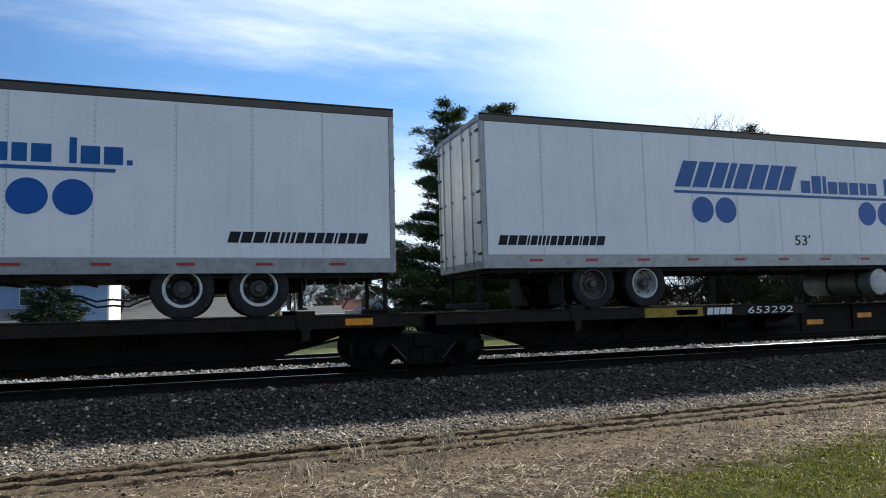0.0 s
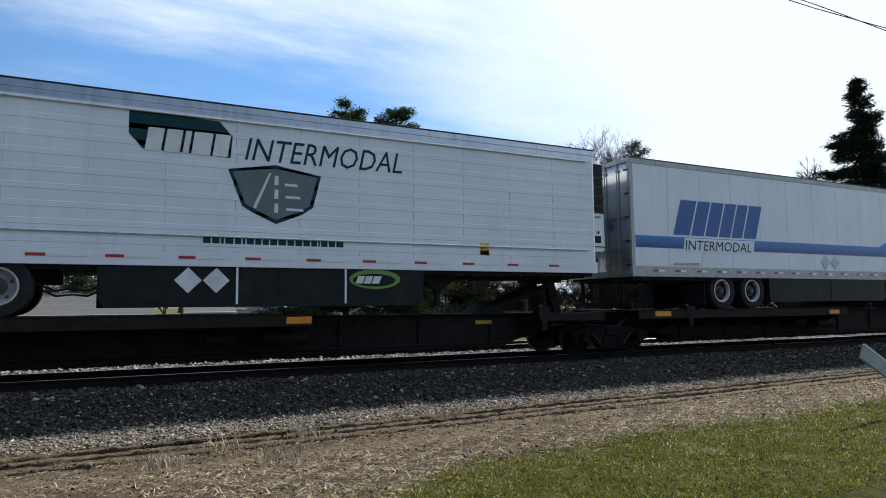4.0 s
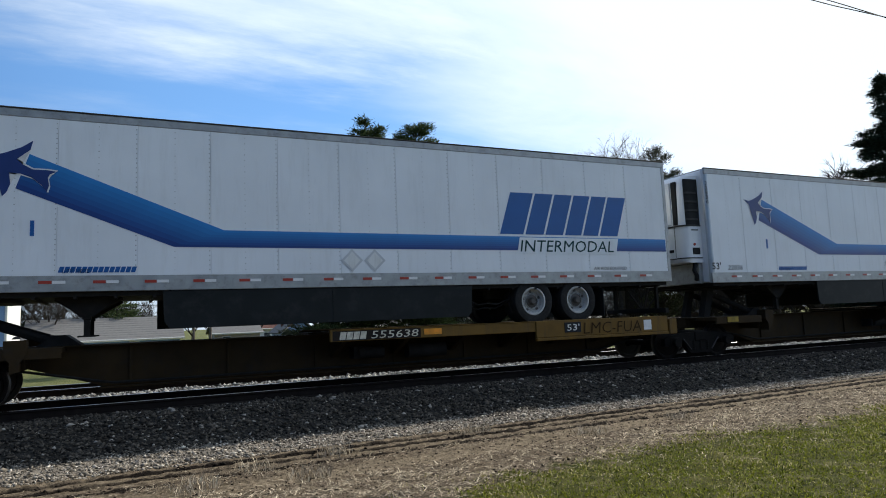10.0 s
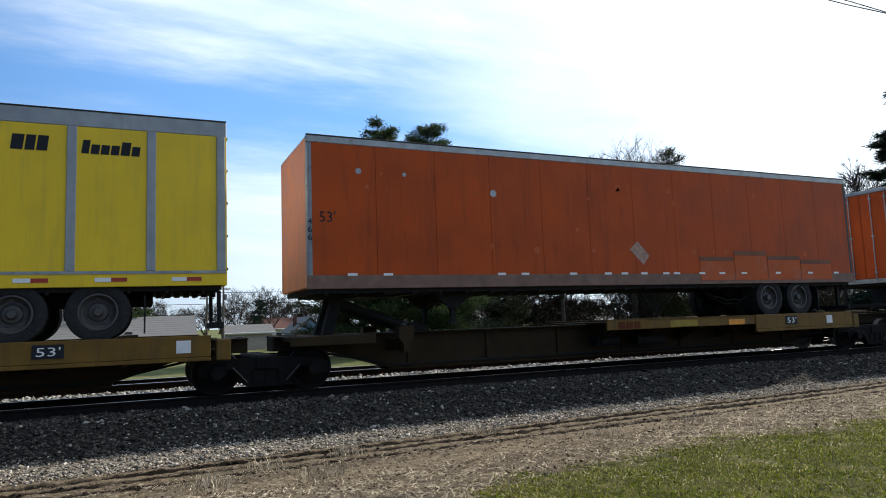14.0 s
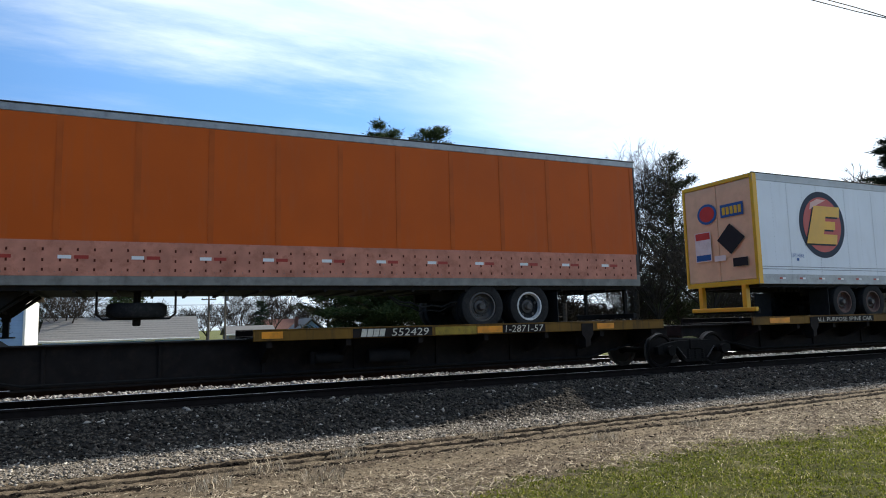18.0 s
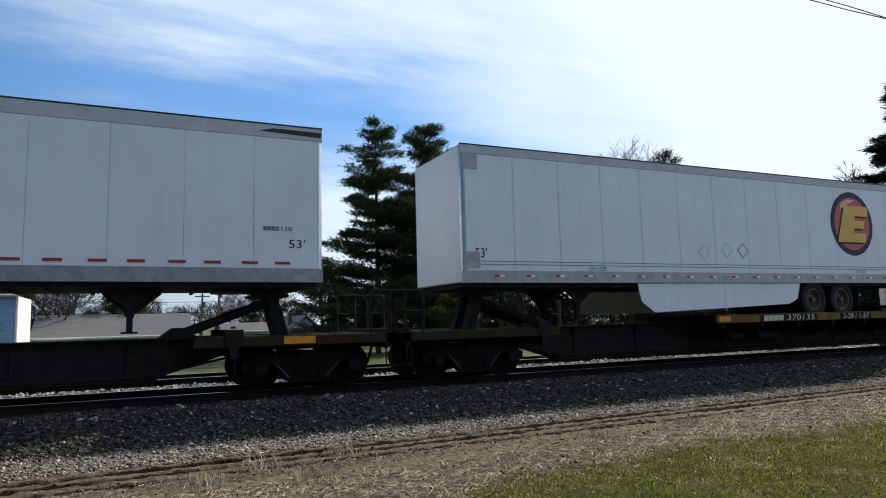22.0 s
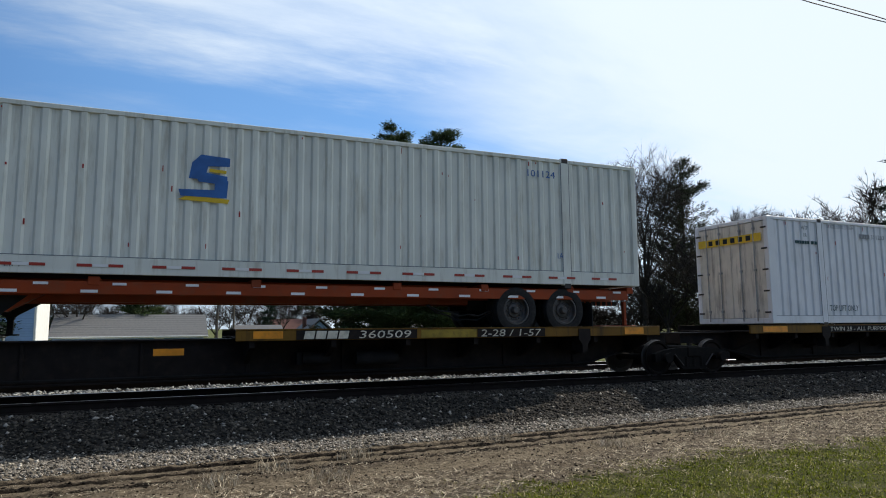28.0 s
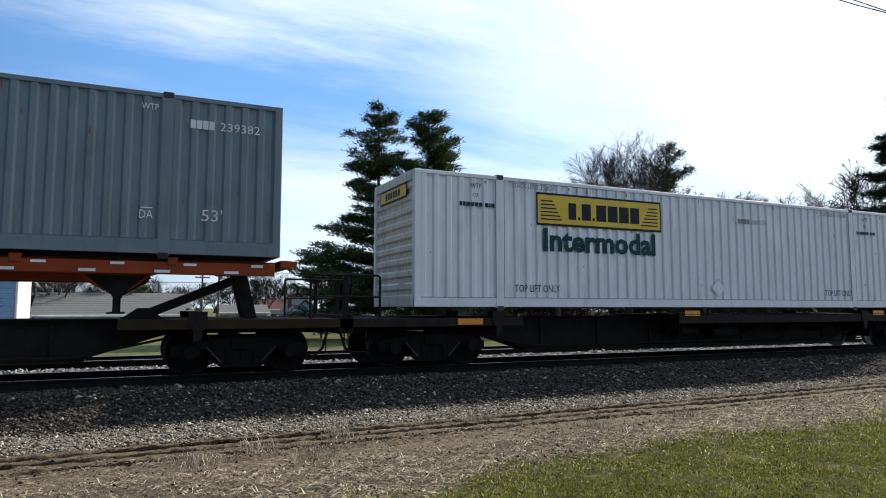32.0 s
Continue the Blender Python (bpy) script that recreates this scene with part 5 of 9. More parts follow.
def platform(k, xl, xr, wheels, coat, style, hitch_top=None, couple_l=False, couple_r=False, label="", strips=()):
    """One unit of an articulated spine car; x from the load's left end. wheels: the side of the wheel runway."""
    root = new("spine_car")
    body = {"dark": CAR_DARK, "yellow": CAR_YELLOW, "rust": CAR_DARK}[style]
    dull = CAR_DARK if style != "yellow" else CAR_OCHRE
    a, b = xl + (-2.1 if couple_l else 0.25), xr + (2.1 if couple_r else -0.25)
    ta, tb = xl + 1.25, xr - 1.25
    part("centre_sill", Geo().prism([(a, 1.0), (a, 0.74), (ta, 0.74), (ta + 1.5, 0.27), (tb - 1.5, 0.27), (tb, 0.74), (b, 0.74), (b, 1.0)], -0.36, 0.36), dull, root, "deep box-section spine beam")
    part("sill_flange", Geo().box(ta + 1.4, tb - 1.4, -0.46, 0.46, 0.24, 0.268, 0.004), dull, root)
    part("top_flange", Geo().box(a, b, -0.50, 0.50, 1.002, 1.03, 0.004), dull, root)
    for i in range(7):
        x = ta + 1.9 + (tb - ta - 3.8) * i / 6
        part("stiffener", Geo().box(x - 0.03, x + 0.03, -0.40, -0.361, 0.30, 0.98, 0.005), dull, root)
    # wheel runway, its side sill and the lettering on it
    wa, wb = RUNWAY.get(k, (7.2, 16.6) if wheels == "R" else (-0.4, 9.0))
    da, db = (0.62, 4.44) if wheels == "L" else (11.95, 15.86)
    sz0, sz1 = {"dark": (0.84, 1.06), "yellow": (0.88, 1.10), "rust": (0.99, 1.19)}[style]
    near_coat = {"dark": CAR_DARK, "yellow": CAR_YELLOW, "rust": SILL_COAT}[style]
    for s in (-1, 1):
        part("runway", Geo().box(wa, wb, s * 0.42, s * 1.27, 1.035, 1.065, 0.004), dull, root)
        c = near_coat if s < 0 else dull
        if style == "yellow":
            sa, sb = (wa, da) if wheels == "R" else (db, wb)
            part("side_sill", Geo().box(sa, sb, s * (HALF + 0.01), s * (HALF - 0.05), sz0, sz1, 0.008), c, root, "narrow ochre side sill")
            part("sill_lip", Geo().box(sa, sb, s * (HALF + 0.02), s * (HALF - 0.09), sz1 + 0.002, sz1 + 0.018, 0.004), c, root)
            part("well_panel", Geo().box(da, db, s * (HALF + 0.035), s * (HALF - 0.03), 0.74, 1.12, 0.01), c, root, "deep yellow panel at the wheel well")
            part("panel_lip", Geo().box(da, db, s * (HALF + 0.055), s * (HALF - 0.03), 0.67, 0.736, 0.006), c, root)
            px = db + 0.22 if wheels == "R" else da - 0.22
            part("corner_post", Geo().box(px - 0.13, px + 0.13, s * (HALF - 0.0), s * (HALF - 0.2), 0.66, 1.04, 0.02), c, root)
        else:
            part("side_sill", Geo().box(wa, wb, s * (HALF + 0.01), s * (HALF - 0.05), sz0, sz1, 0.008), c, root, "narrow side sill of the runway")
            part("sill_lip", Geo().box(wa, wb, s * (HALF + 0.02), s * (HALF - 0.09), sz1 + 0.002, sz1 + 0.018, 0.004), c, root)
    n = 7
    for i in range(n):
        x = wa + 0.3 + (wb - wa - 0.6) * i / (n - 1)
        part("cross_bearer", Geo().along([(-1.24, 1.03), (1.24, 1.03), (1.24, 0.86), (0.5, 0.55), (-0.5, 0.55), (-1.24, 0.86)], x - 0.05, x + 0.05), dull, root)
    # deck at the hitch end
    if wheels == "L":
        ha, hb = xr - 2.1, b if couple_r else xr - 0.4
    else:
        ha, hb = a if couple_l else xl + 0.4, xl + 2.1
    part("end_deck", Geo().box(ha, hb, -1.25, 1.25, 0.93, 1.02, 0.006), dull, root)
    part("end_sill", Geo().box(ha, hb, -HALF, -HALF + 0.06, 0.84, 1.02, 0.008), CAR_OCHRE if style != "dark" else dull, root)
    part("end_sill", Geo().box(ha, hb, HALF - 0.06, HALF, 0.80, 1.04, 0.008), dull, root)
    # container pedestals
    for x in (2.0, 14.5):
        for s in (-1, 1):
            pd = part("pedestal", Geo().prism([(x - 0.16, 1.16), (x + 0.16, 1.16), (x + 0.16, 0.92), (x + 0.07, 0.80), (x + 0.07, 0.66), (x - 0.07, 0.62), (x - 0.07, 0.80), (x - 0.16, 0.92)], s * 1.06, s * (HALF + 0.03)), dull, root, "folding container pedestal")
            part("pedestal_arm", Geo().box(x - 0.12, x + 0.12, s * 0.36, s * 1.02, 0.66, 0.92, 0.02), dull, pd)
            part("pedestal_lock", Geo().cyl((x, s * 1.16, 1.18), (x, s * 1.16, 1.225), 0.07, 8, 0.03), STEEL_DARK, pd)
    # piping and brake gear below the beam
    part("brake_pipe", Geo().tube([(ta, -0.44, 0.66), (ta + 1.6, -0.47, 0.34), (tb - 1.6, -0.47, 0.34), (tb, -0.44, 0.66)], 0.025, 6), UNDER, root)
    xm = (ta + tb) / 2
    part("brake_cylinder", Geo().cyl((xm - 0.9, -0.62, 0.62), (xm - 0.35, -0.62, 0.62), 0.13, 12).box(xm - 1.0, xm - 0.9, -0.68, -0.36, 0.5, 0.74), UNDER, root, smooth=True)
    part("air_reservoir", Geo().cyl((xm + 0.2, -0.62, 0.60), (xm + 1.1, -0.62, 0.60), 0.15, 12).box(xm + 0.3, xm + 0.4, -0.68, -0.36, 0.5, 0.74), UNDER, root, smooth=True)
    if hitch_top:
        if wheels == "L":
            hitch(root, L53 - 0.75 + 0.15, -1, hitch_top, UNDER)
        else:
            hitch(root, 0.60, 1, hitch_top, UNDER)
    # coupler ends
    for on, x, o in ((couple_l, a, -1), (couple_r, b, 1)):
        if not on:
            continue
        part("coupler", Geo().box(x, x + o * 0.55, -0.13, 0.13, 0.72, 0.95, 0.03).box(x + o * 0.5, x + o * 0.72, -0.2, 0.16, 0.68, 0.98, 0.05), UNDER, root, "knuckle coupler")
        part("end_plate", Geo().box(x, x - o * 0.08, -1.25, 1.25, 0.72, 1.10, 0.01), dull, root)
        hose = [(x, -0.35, 0.72), (x + o * 0.10, -0.37, 0.40), (x + o * 0.30, -0.40, 0.24), (x + o * 0.52, -0.40, 0.30)]
        part("air_hose", Geo().tube(hose, 0.028, 6), BLACK, root)
        part("brake_stand", Geo().prism([(x - o * 0.17, 1.03), (x - o * 0.25, 1.03), (x - o * 0.24, 1.42), (x - o * 0.32, 1.52), (x - o * 0.30, 1.72), (x - o * 0.13, 1.72), (x - o * 0.11, 1.54), (x - o * 0.18, 1.42)], -0.87, -0.80), UNDER, root, "upright brake stand with a hand wheel")
        part("hand_wheel", Geo().lathe([(0.22, -0.012), (0.245, 0.0), (0.22, 0.012), (0.20, 0.0), (0.22, -0.012)], 20).box(-0.21, 0.21, -0.008, 0.008, -0.015, 0.015).box(-0.015, 0.015, -0.008, 0.008, -0.21, 0.21), UNDER, root, m=pose(x + o * 0.02, -0.83, 1.72, 0, 0, 90), smooth=True)
        for y in (-1.22, 1.22):
            part("handrail", Geo().tube([(x - o * 0.12, y, 1.02), (x - o * 0.12, y, 1.84), (x - o * 0.16, y, 1.88), (x - o * 0.81, y, 1.88), (x - o * 0.85, y, 1.84), (x - o * 0.85, y, 1.02)], 0.026, 6).tube([(x - o * 0.12, y, 1.45), (x - o * 0.85, y, 1.45)], 0.02, 6), UNDER, root, "tubular grab rail")
        part("sill_step", Geo().tube([(x - o * 0.10, -1.26, 0.80), (x - o * 0.10, -1.27, 0.36), (x - o * 0.55, -1.27, 0.36), (x - o * 0.55, -1.26, 0.80)], 0.016, 6), dull, root)
    # painted marks
    for x0, x1, z, h, m in strips:
        part("side_marker", Geo().box(x0, x1, -HALF - 0.018, -HALF - 0.008, z - h / 2, z + h / 2), m, root)
    tagged(root, label, "rail car", "spine car units")
    CARS.append((k, root))
    return root

# ---- the loads, front of the train to the back ----
LEFT = [-13.29, 4.62, 23.78, 41.62, 58.92, 76.24, 93.60, 113.22, 130.80, 148.67, 166.30, 185.03, 204.77, 224.98, 243.63, 262.85, 281.14, 302.05, 321.18, 341.74, 360.20, 378.89]


def circles_van(k, nose):
    """The white vans with blue discs and a two-part name."""
    axles = (12.48, 13.72) if k == 0 else (2.46, 3.72)
    rims = (RIM_RING, RIM_RING) if k == 0 else (RIM_DARK, RIM_WHITE)
    r, zb, zt, z0, z1 = box_trailer(k, nose, WHITE, *((1.86, 1.86) if k == 0 else (1.93, 2.0)), axles, rims, roof_rail=mat("dark_bronze_rail", (0.10, 0.085, 0.07), 0.5, 0.3), reefer=None if k == 0 else "slim",
                                    land=2.2, tank=None if k == 0 else (9.9, 11.2), door=WHITE_WORN, tape_n=12, order="r",
                                    label="white box trailer with blue discs and blue lettering")
    if k == 0:
        blocks(r, (1, 1, 0.9, 0.9, 0.9, 0.9, 0.9, 1), 4.55, 8.05, 3.66, 4.24, INK_NAVY, slant=0.25)
        blocks(r, (0.8, 0.8, 0.3, 0.8, 0.8, 0.8, 0.6, 0.8, -0.4, 0.3, 0.8, 0.8, 0.25), 8.12, 11.42, 3.62, 4.04, INK_NAVY, heights=(0.7, 1, 1, 0.7, 0.7, 0.7, 0.7, 0.7, 0, 1, 0.7, 0.7, 0.2))
    else:
        blocks(r, (1, 1, 0.9, 0.45, 1, 1, 0.9, 0.9), 4.56, 8.06, 3.66, 4.24, INK_NAVY, slant=0.25)
        blocks(r, (0.8, 0.8, 0.3, 0.8, 0.8, 0.8, 0.6, 0.8, -0.4, 0.3, 0.8, 0.8, 0.25), 8.14, 11.48, 3.62, 4.04, INK_NAVY, heights=(0.7, 1, 1, 0.7, 0.7, 0.7, 0.7, 0.7, 0, 1, 0.7, 0.7, 0.2))
    shape(r, [(4.53, 3.52), (11.45, 3.49), (11.45, 3.55), (4.53, 3.58)], INK_NAVY, name="underline")
    for cx in (5.27, 5.90, 10.20, 10.84):
        shape(r, ring(cx, 3.07 if k == 0 else 3.16, 0.29), INK_BLUE, name="disc", label="blue painted disc")
    blocks(r, (0.9, 0.9, 0.9, 0.2, 0.7, 0.3, 0.3, 0.3, 0.7, 0.7, 0.7, 0.7, 0.2, 0.7, 0.7, 0.9), *((13.19, 15.64) if k == 0 else (0.32, 2.75)), 2.36, 2.55, INK_BLACK, slant=0.05)
    if k == 1:
        lettering(r, "53'", 7.84, 8.30, 2.38, 2.62, INK_BLACK)
        lettering(r, "556353", 15.02, 15.72, 2.55, 2.72, INK_NAVY)
        blocks(r, (1, 1, 1, 1), 14.46, 14.92, 2.55, 2.72, INK_NAVY)
        shape(r, ring(15.95, 2.74, 0.09, 0.05), GHOST, name="maker_badge")


circles_van(0, "L")
circles_van(1, "R")

# white gridded reefer
r, zb, zt, z0, z1 = box_trailer(2, "L", WHITE, 2.21, 1.90, (12.04, 13.22), (ALU_DULL, ALU_DULL), style="grid", reefer="box", land=3.2, door=WHITE_WORN, panels=13,
                                skirt=(3.9, 10.86, 1.30, WHITE), tape_n=11, label="white refrigerated trailer with a gridded skin and white side skirts")
lettering(r, "53'", 0.58, 0.80, 3.12, 3.28, INK_RUST, bold=0.02)
lettering(r, "117", 0.58, 0.86, 2.79, 2.89, INK_BLACK)
shape(r, [(0.41, 5.10), (0.67, 5.06), (0.62, 4.98), (0.54, 4.95), (0.46, 5.0)], INK_RUST, name="maker_badge")
shape(r, diamond(8.2, 3.18, 0.22), GHOST, name="placard", label="faded diamond placard")
shape(r, [(3.14, 3.46), (3.22, 3.46), (3.24, 4.88), (3.12, 4.88)], mat("stain_run", (0.50, 0.50, 0.46), 0.6), name="stain")
for i, s in enumerate(("13'", "6\"")):
    lettering(r, s, 0.03, 0.15, 4.60 - i * 0.17, 4.73 - i * 0.17, INK_RED)
part("skirt_port", Geo().cyl((5.05, NEAR + 0.02, 2.02), (5.05, NEAR + 0.035, 2.02), 0.11, 18), BLACK, r)
part("skirt_port", Geo().cyl((5.02, NEAR + 0.02, 1.68), (5.02, NEAR + 0.035, 1.68), 0.06, 14), BLACK, r)

# white ribbed reefer with a black skirt and a shield
r, zb, zt, z0, z1 = box_trailer(3, "R", WHITE, 1.97, 2.02, (2.49, 3.77), (RIM_WHITE, RIM_WHITE), style="ribs", reefer="unit", land=4.2, panels=13, base_rail=WHITE, roof_rail=ALU,
                                skirt=(5.2, 11.4, 1.20, SKIRT_DARK), tape_n=13, order="rww", label="white ribbed refrigerated trailer with a black skirt and shield emblem")
shape(r, [(5.62, 4.72), (5.62, 4.28), (5.85, 4.02), (7.36, 3.99), (7.39, 4.40), (7.15, 4.66)], INK_TEAL, name="brand_shadow")
blocks(r, (0.9, 0.9, 0.35, 1.1, 0.9), 5.88, 7.36, 4.00, 4.42, INK_WHITE, slant=0.06, y=NEAR - 0.012)
lettering(r, "INTERMODAL", 7.62, 10.88, 3.98, 4.42, INK_TEAL, italic=0.25, bold=0.0)
shape(r, [(7.32, 3.78), (8.2, 3.93), (9.11, 3.78), (8.95, 3.14), (8.72, 2.98), (8.22, 2.78), (7.78, 2.98), (7.58, 3.10)], INK_TEAL, name="shield", label="dark shield emblem with a pale road")
shape(r, [(7.40, 3.74), (8.2, 3.86), (9.03, 3.74), (8.88, 3.17), (8.68, 3.04), (8.22, 2.86), (7.82, 3.04), (7.64, 3.14)], mat("shield_grey", (0.13, 0.16, 0.17), 0.5), name="shield_field", y=NEAR - 0.009)
shape(r, [(7.78, 3.08), (7.84, 3.06), (8.12, 3.76), (8.08, 3.76)], INK_WHITE, y=NEAR - 0.013, name="road_line")
for i in range(3):
    shape(r, [(8.18, 3.0 + i * 0.27), (8.26, 3.0 + i * 0.27), (8.26, 3.18 + i * 0.27), (8.19, 3.18 + i * 0.27)], INK_WHITE, y=NEAR - 0.013, name="road_dash")
    shape(r, [(8.42 - 0.02 * i, 3.05 + i * 0.24), (8.76 - 0.06 * i, 3.05 + i * 0.24), (8.74 - 0.06 * i, 3.10 + i * 0.24), (8.42 - 0.02 * i, 3.10 + i * 0.24)], INK_WHITE, y=NEAR - 0.013, name="rail_tie")
blocks(r, (0.8, 0.8, 0.3, 0.9, 0.7, 0.3, 0.8, 0.7, 0.7, 0.8, 0.9, 0.8, 0.8, 0.8, 0.7, 0.2, 0.8, 0.8, 0.9), 6.9, 9.58, 2.37, 2.52, INK_TEAL)
for x in (2.95, 12.9):
    shape(r, [(x - 0.12, 2.30), (x + 0.12, 2.30), (x + 0.12, 2.57), (x - 0.12, 2.57)], SIGN_YELLOW, name="lift_label")
    lettering(r, "LIFT", x - 0.09, x + 0.09, 2.45, 2.53, INK_BLACK, y=NEAR - 0.010)
    lettering(r, "HERE", x - 0.09, x + 0.09, 2.34, 2.42, INK_BLACK, y=NEAR - 0.010)
for zz in (zt - 0.30, zb + 0.56):
    part("rub_rod", Geo().cyl((0.35, NEAR - 0.018, zz), (15.85, NEAR - 0.018, zz), 0.022, 8), ALU, r, "long bright rub rod", True)
part("top_band", Geo().box(0.11, L53 - 0.11, NEAR - 0.0045, NEAR - 0.0005, zt - 0.27, zt - 0.145), ALU, r, "bright aluminium upper band")
for x in (6.66, 7.15):
    shape(r, diamond(x, 1.69, 0.235), INK_WHITE, name="placard", y=NEAR + 0.024, label="blank white diamond placard")
for x in (7.52, 9.64):
    part("skirt_strip", Geo().box(x - 0.02, x + 0.02, NEAR + 0.018, NEAR + 0.03, 1.25, 1.95), WHITE, r)
shape(r, ring(10.28, 1.74, 0.56, 0.2, 40), GREEN_FILM, name="leaf_badge", y=NEAR + 0.024, label="green leaf-shaped badge")
shape(r, ring(10.26, 1.72, 0.47, 0.13, 30), SKIRT_DARK, name="badge_field", y=NEAR + 0.020)
blocks(r, (0.9, 0.9, 1.0), 9.85, 10.42, 1.65, 1.80, INK_WHITE, slant=0.06, y=NEAR + 0.016)


def blue_bird_reefer(k, nose, axles, rims, label, badge=None, dark=True):
    """White refrigerated trailer with a slanted blue name, a rising stripe and a bird."""
    r, zb, zt, z0, z1 = box_trailer(k, nose, WHITE, 1.96, 2.01, axles, rims, reefer="unit", land=3.0, door=mat("mirror_steel_door", (0.52, 0.55, 0.58), 0.22, 0.9, var=0.05), roof_rail=ALU_DULL,
                                    skirt=((5.3, 11.2, 1.25, SKIRT_DARK) if nose == "R" else (4.2, 10.4, 1.25, SKIRT_DARK)), tape_n=19, order="rw", label=label, height=3.08)
    X = (lambda x: x) if nose == "R" else (lambda x: L53 - x)
    M = (lambda x: x) if nose == "L" else (lambda x: L53 - x)
    y1, y2 = NEAR - 0.005, NEAR - 0.009

    def poly(pts, m, y=y1, name="stripe"):
        shape(r, [(M(a), b) for a, b in pts], m, y=y, name=name)

    def edge(f):
        return [(16.02, 2.69 + 0.31 * f), (4.38 + 0.86 * f, 2.70 + 0.32 * f), (1.95 + 0.19 * f, 3.65 + 0.59 * f)]

    for i in range(7):
        f = i / 6
        c = mat("stripe_blue_%d" % i, (0.007 + 0.010 * f, 0.042 + 0.150 * f, 0.21 + 0.30 * f), 0.42, var=0.06)
        poly(edge(i / 7) + edge((i + 1) / 7)[::-1], c)
    if nose == "R":
        a, b = 1.48, 5.09
        ia, ib = 1.90, 4.55
    else:
        a, b = 11.15, 14.80
        ia, ib = 11.66, 14.33
    blocks(r, (1.25, 1.0, 1.0, 0.95, 0.9, 1.1), a, b, 3.06, 4.02, INK_NAVY, slant=0.32, gap=0.12)
    shape(r, [(ia - 0.08, 2.62), (ib + 0.08, 2.62), (ib + 0.16, 2.99), (ia, 2.99)], WHITE, y=y2, name="name_field")
    lettering(r, "INTERMODAL", ia, ib, 2.66, 2.93, INK_TEAL, y=NEAR - 0.014, italic=0.15, bold=0.0)
    # bird
    bird = [(1.41, 4.22), (1.61, 4.18), (1.80, 4.24), (2.03, 4.35), (2.19, 4.47), (2.15, 4.31), (1.96, 4.14), (2.06, 4.05), (2.19, 3.98), (2.40, 3.98), (2.54, 3.96), (2.44, 3.91),
            (2.41, 3.85), (2.43, 3.72), (2.40, 3.61), (2.32, 3.72), (2.18, 3.84), (2.02, 3.90), (1.86, 3.91), (1.88, 3.72), (1.83, 3.58), (1.77, 3.51), (1.71, 3.72), (1.65, 3.91), (1.61, 4.08)]
    poly(bird, mat("bird_navy", (0.012, 0.035, 0.17), 0.42), NEAR - 0.013, "bird_emblem")
    cx, cz = 2.02, 4.0
    tail = bird[5:20]
    poly([(a + 0.018 * (1 if a > cx else -0.5), b + (0.022 if b > cz - 0.06 else -0.022)) for a, b in tail], INK_WHITE, y2, "bird_outline")
    sx = X(13.95)
    part("slot", Geo().box(sx - 0.03, sx + 0.03, NEAR - 0.006, NEAR, 2.86, 3.12), INK_NAVY, r)
    for x in (7.98, 8.46):
        d = shape(r, diamond(X(x), 2.46, 0.23), GHOST, name="placard", y=NEAR - 0.011)
        if dark:
            shape(r, diamond(X(x), 2.46, 0.17), WHITE_WORN, name="placard_field", y=NEAR - 0.014)
    lettering(r, "LIFT HERE", X(13.3) - 0.2, X(13.3) + 0.2, 2.24, 2.31, INK_BLACK)
    lettering(r, "AIR RIDE EQUIPPED", X(1.95) - 0.5, X(1.95) + 0.5, 2.22, 2.31, INK_BLACK, italic=0.2)
    blocks(r, [0.8] * 14, X(12.97) - 0.6, X(12.97) + 0.6, 2.25, 2.35, INK_NAVY, slant=0.03)
    f = X(15.97)
    lettering(r, "53'", f - 0.16, f + 0.16, 2.28, 2.47, INK_BLACK, bold=0.01)
    if badge:
        n = X(15.28)
        lettering(r, badge, n - 0.28, n + 0.28, 2.27, 2.39, INK_BLACK, italic=0.15)
        cx = X(16.12)
        for i, c in enumerate(badge):
            lettering(r, c, cx - 0.045, cx + 0.045, 4.55 - i * 0.125, 4.65 - i * 0.125, INK_BLACK, y=NEAR - 0.012)
    return r


blue_bird_reefer(4, "R", (3.37, 4.63), (RIM_RING, RIM_RING), "white refrigerated trailer with a blue stripe and bird emblem", "22651", False)

r, zb, zt, z0, z1 = box_trailer(5, "R", WHITE, 1.95, 2.05, (3.61, 4.80), (RIM_WHITE, RIM_DARK), style="ribs", reefer="slim", land=2.9, base_rail=WHITE, roof_rail=ALU_DULL,
                                tank=(9.6, 11.3), tape_n=9, order="rw", label="plain white ribbed refrigerated trailer with ghosted lettering")
lettering(r, "53'", 15.52, 15.75, 3.06, 3.24, INK_NAVY)
shape(r, [(15.3, 4.80), (15.62, 4.76), (15.56, 4.66), (15.42, 4.63)], GHOST, name="maker_badge")
for i in range(8):
    lettering(r, "WSE71099"[i], 16.02, 16.11, 4.50 - i * 0.13, 4.60 - i * 0.13, INK_BLACK, y=NEAR - 0.010)

blue_bird_reefer(6, "R", (2.88, 4.15), (RIM_DISH, RIM_DISH), "white refrigerated trailer with a blue stripe and bird emblem", "22375", False)
blue_bird_reefer(7, "L", (12.0, 13.24), (RIM_WHITE, RIM_WHITE), "white refrigerated trailer with its cooling unit leading and a bird emblem", "22427")
blue_bird_reefer(8, "L", (11.3, 12.53), (RIM_RING, RIM_RING), "white refrigerated trailer with its cooling unit leading and a bird emblem", "22836")

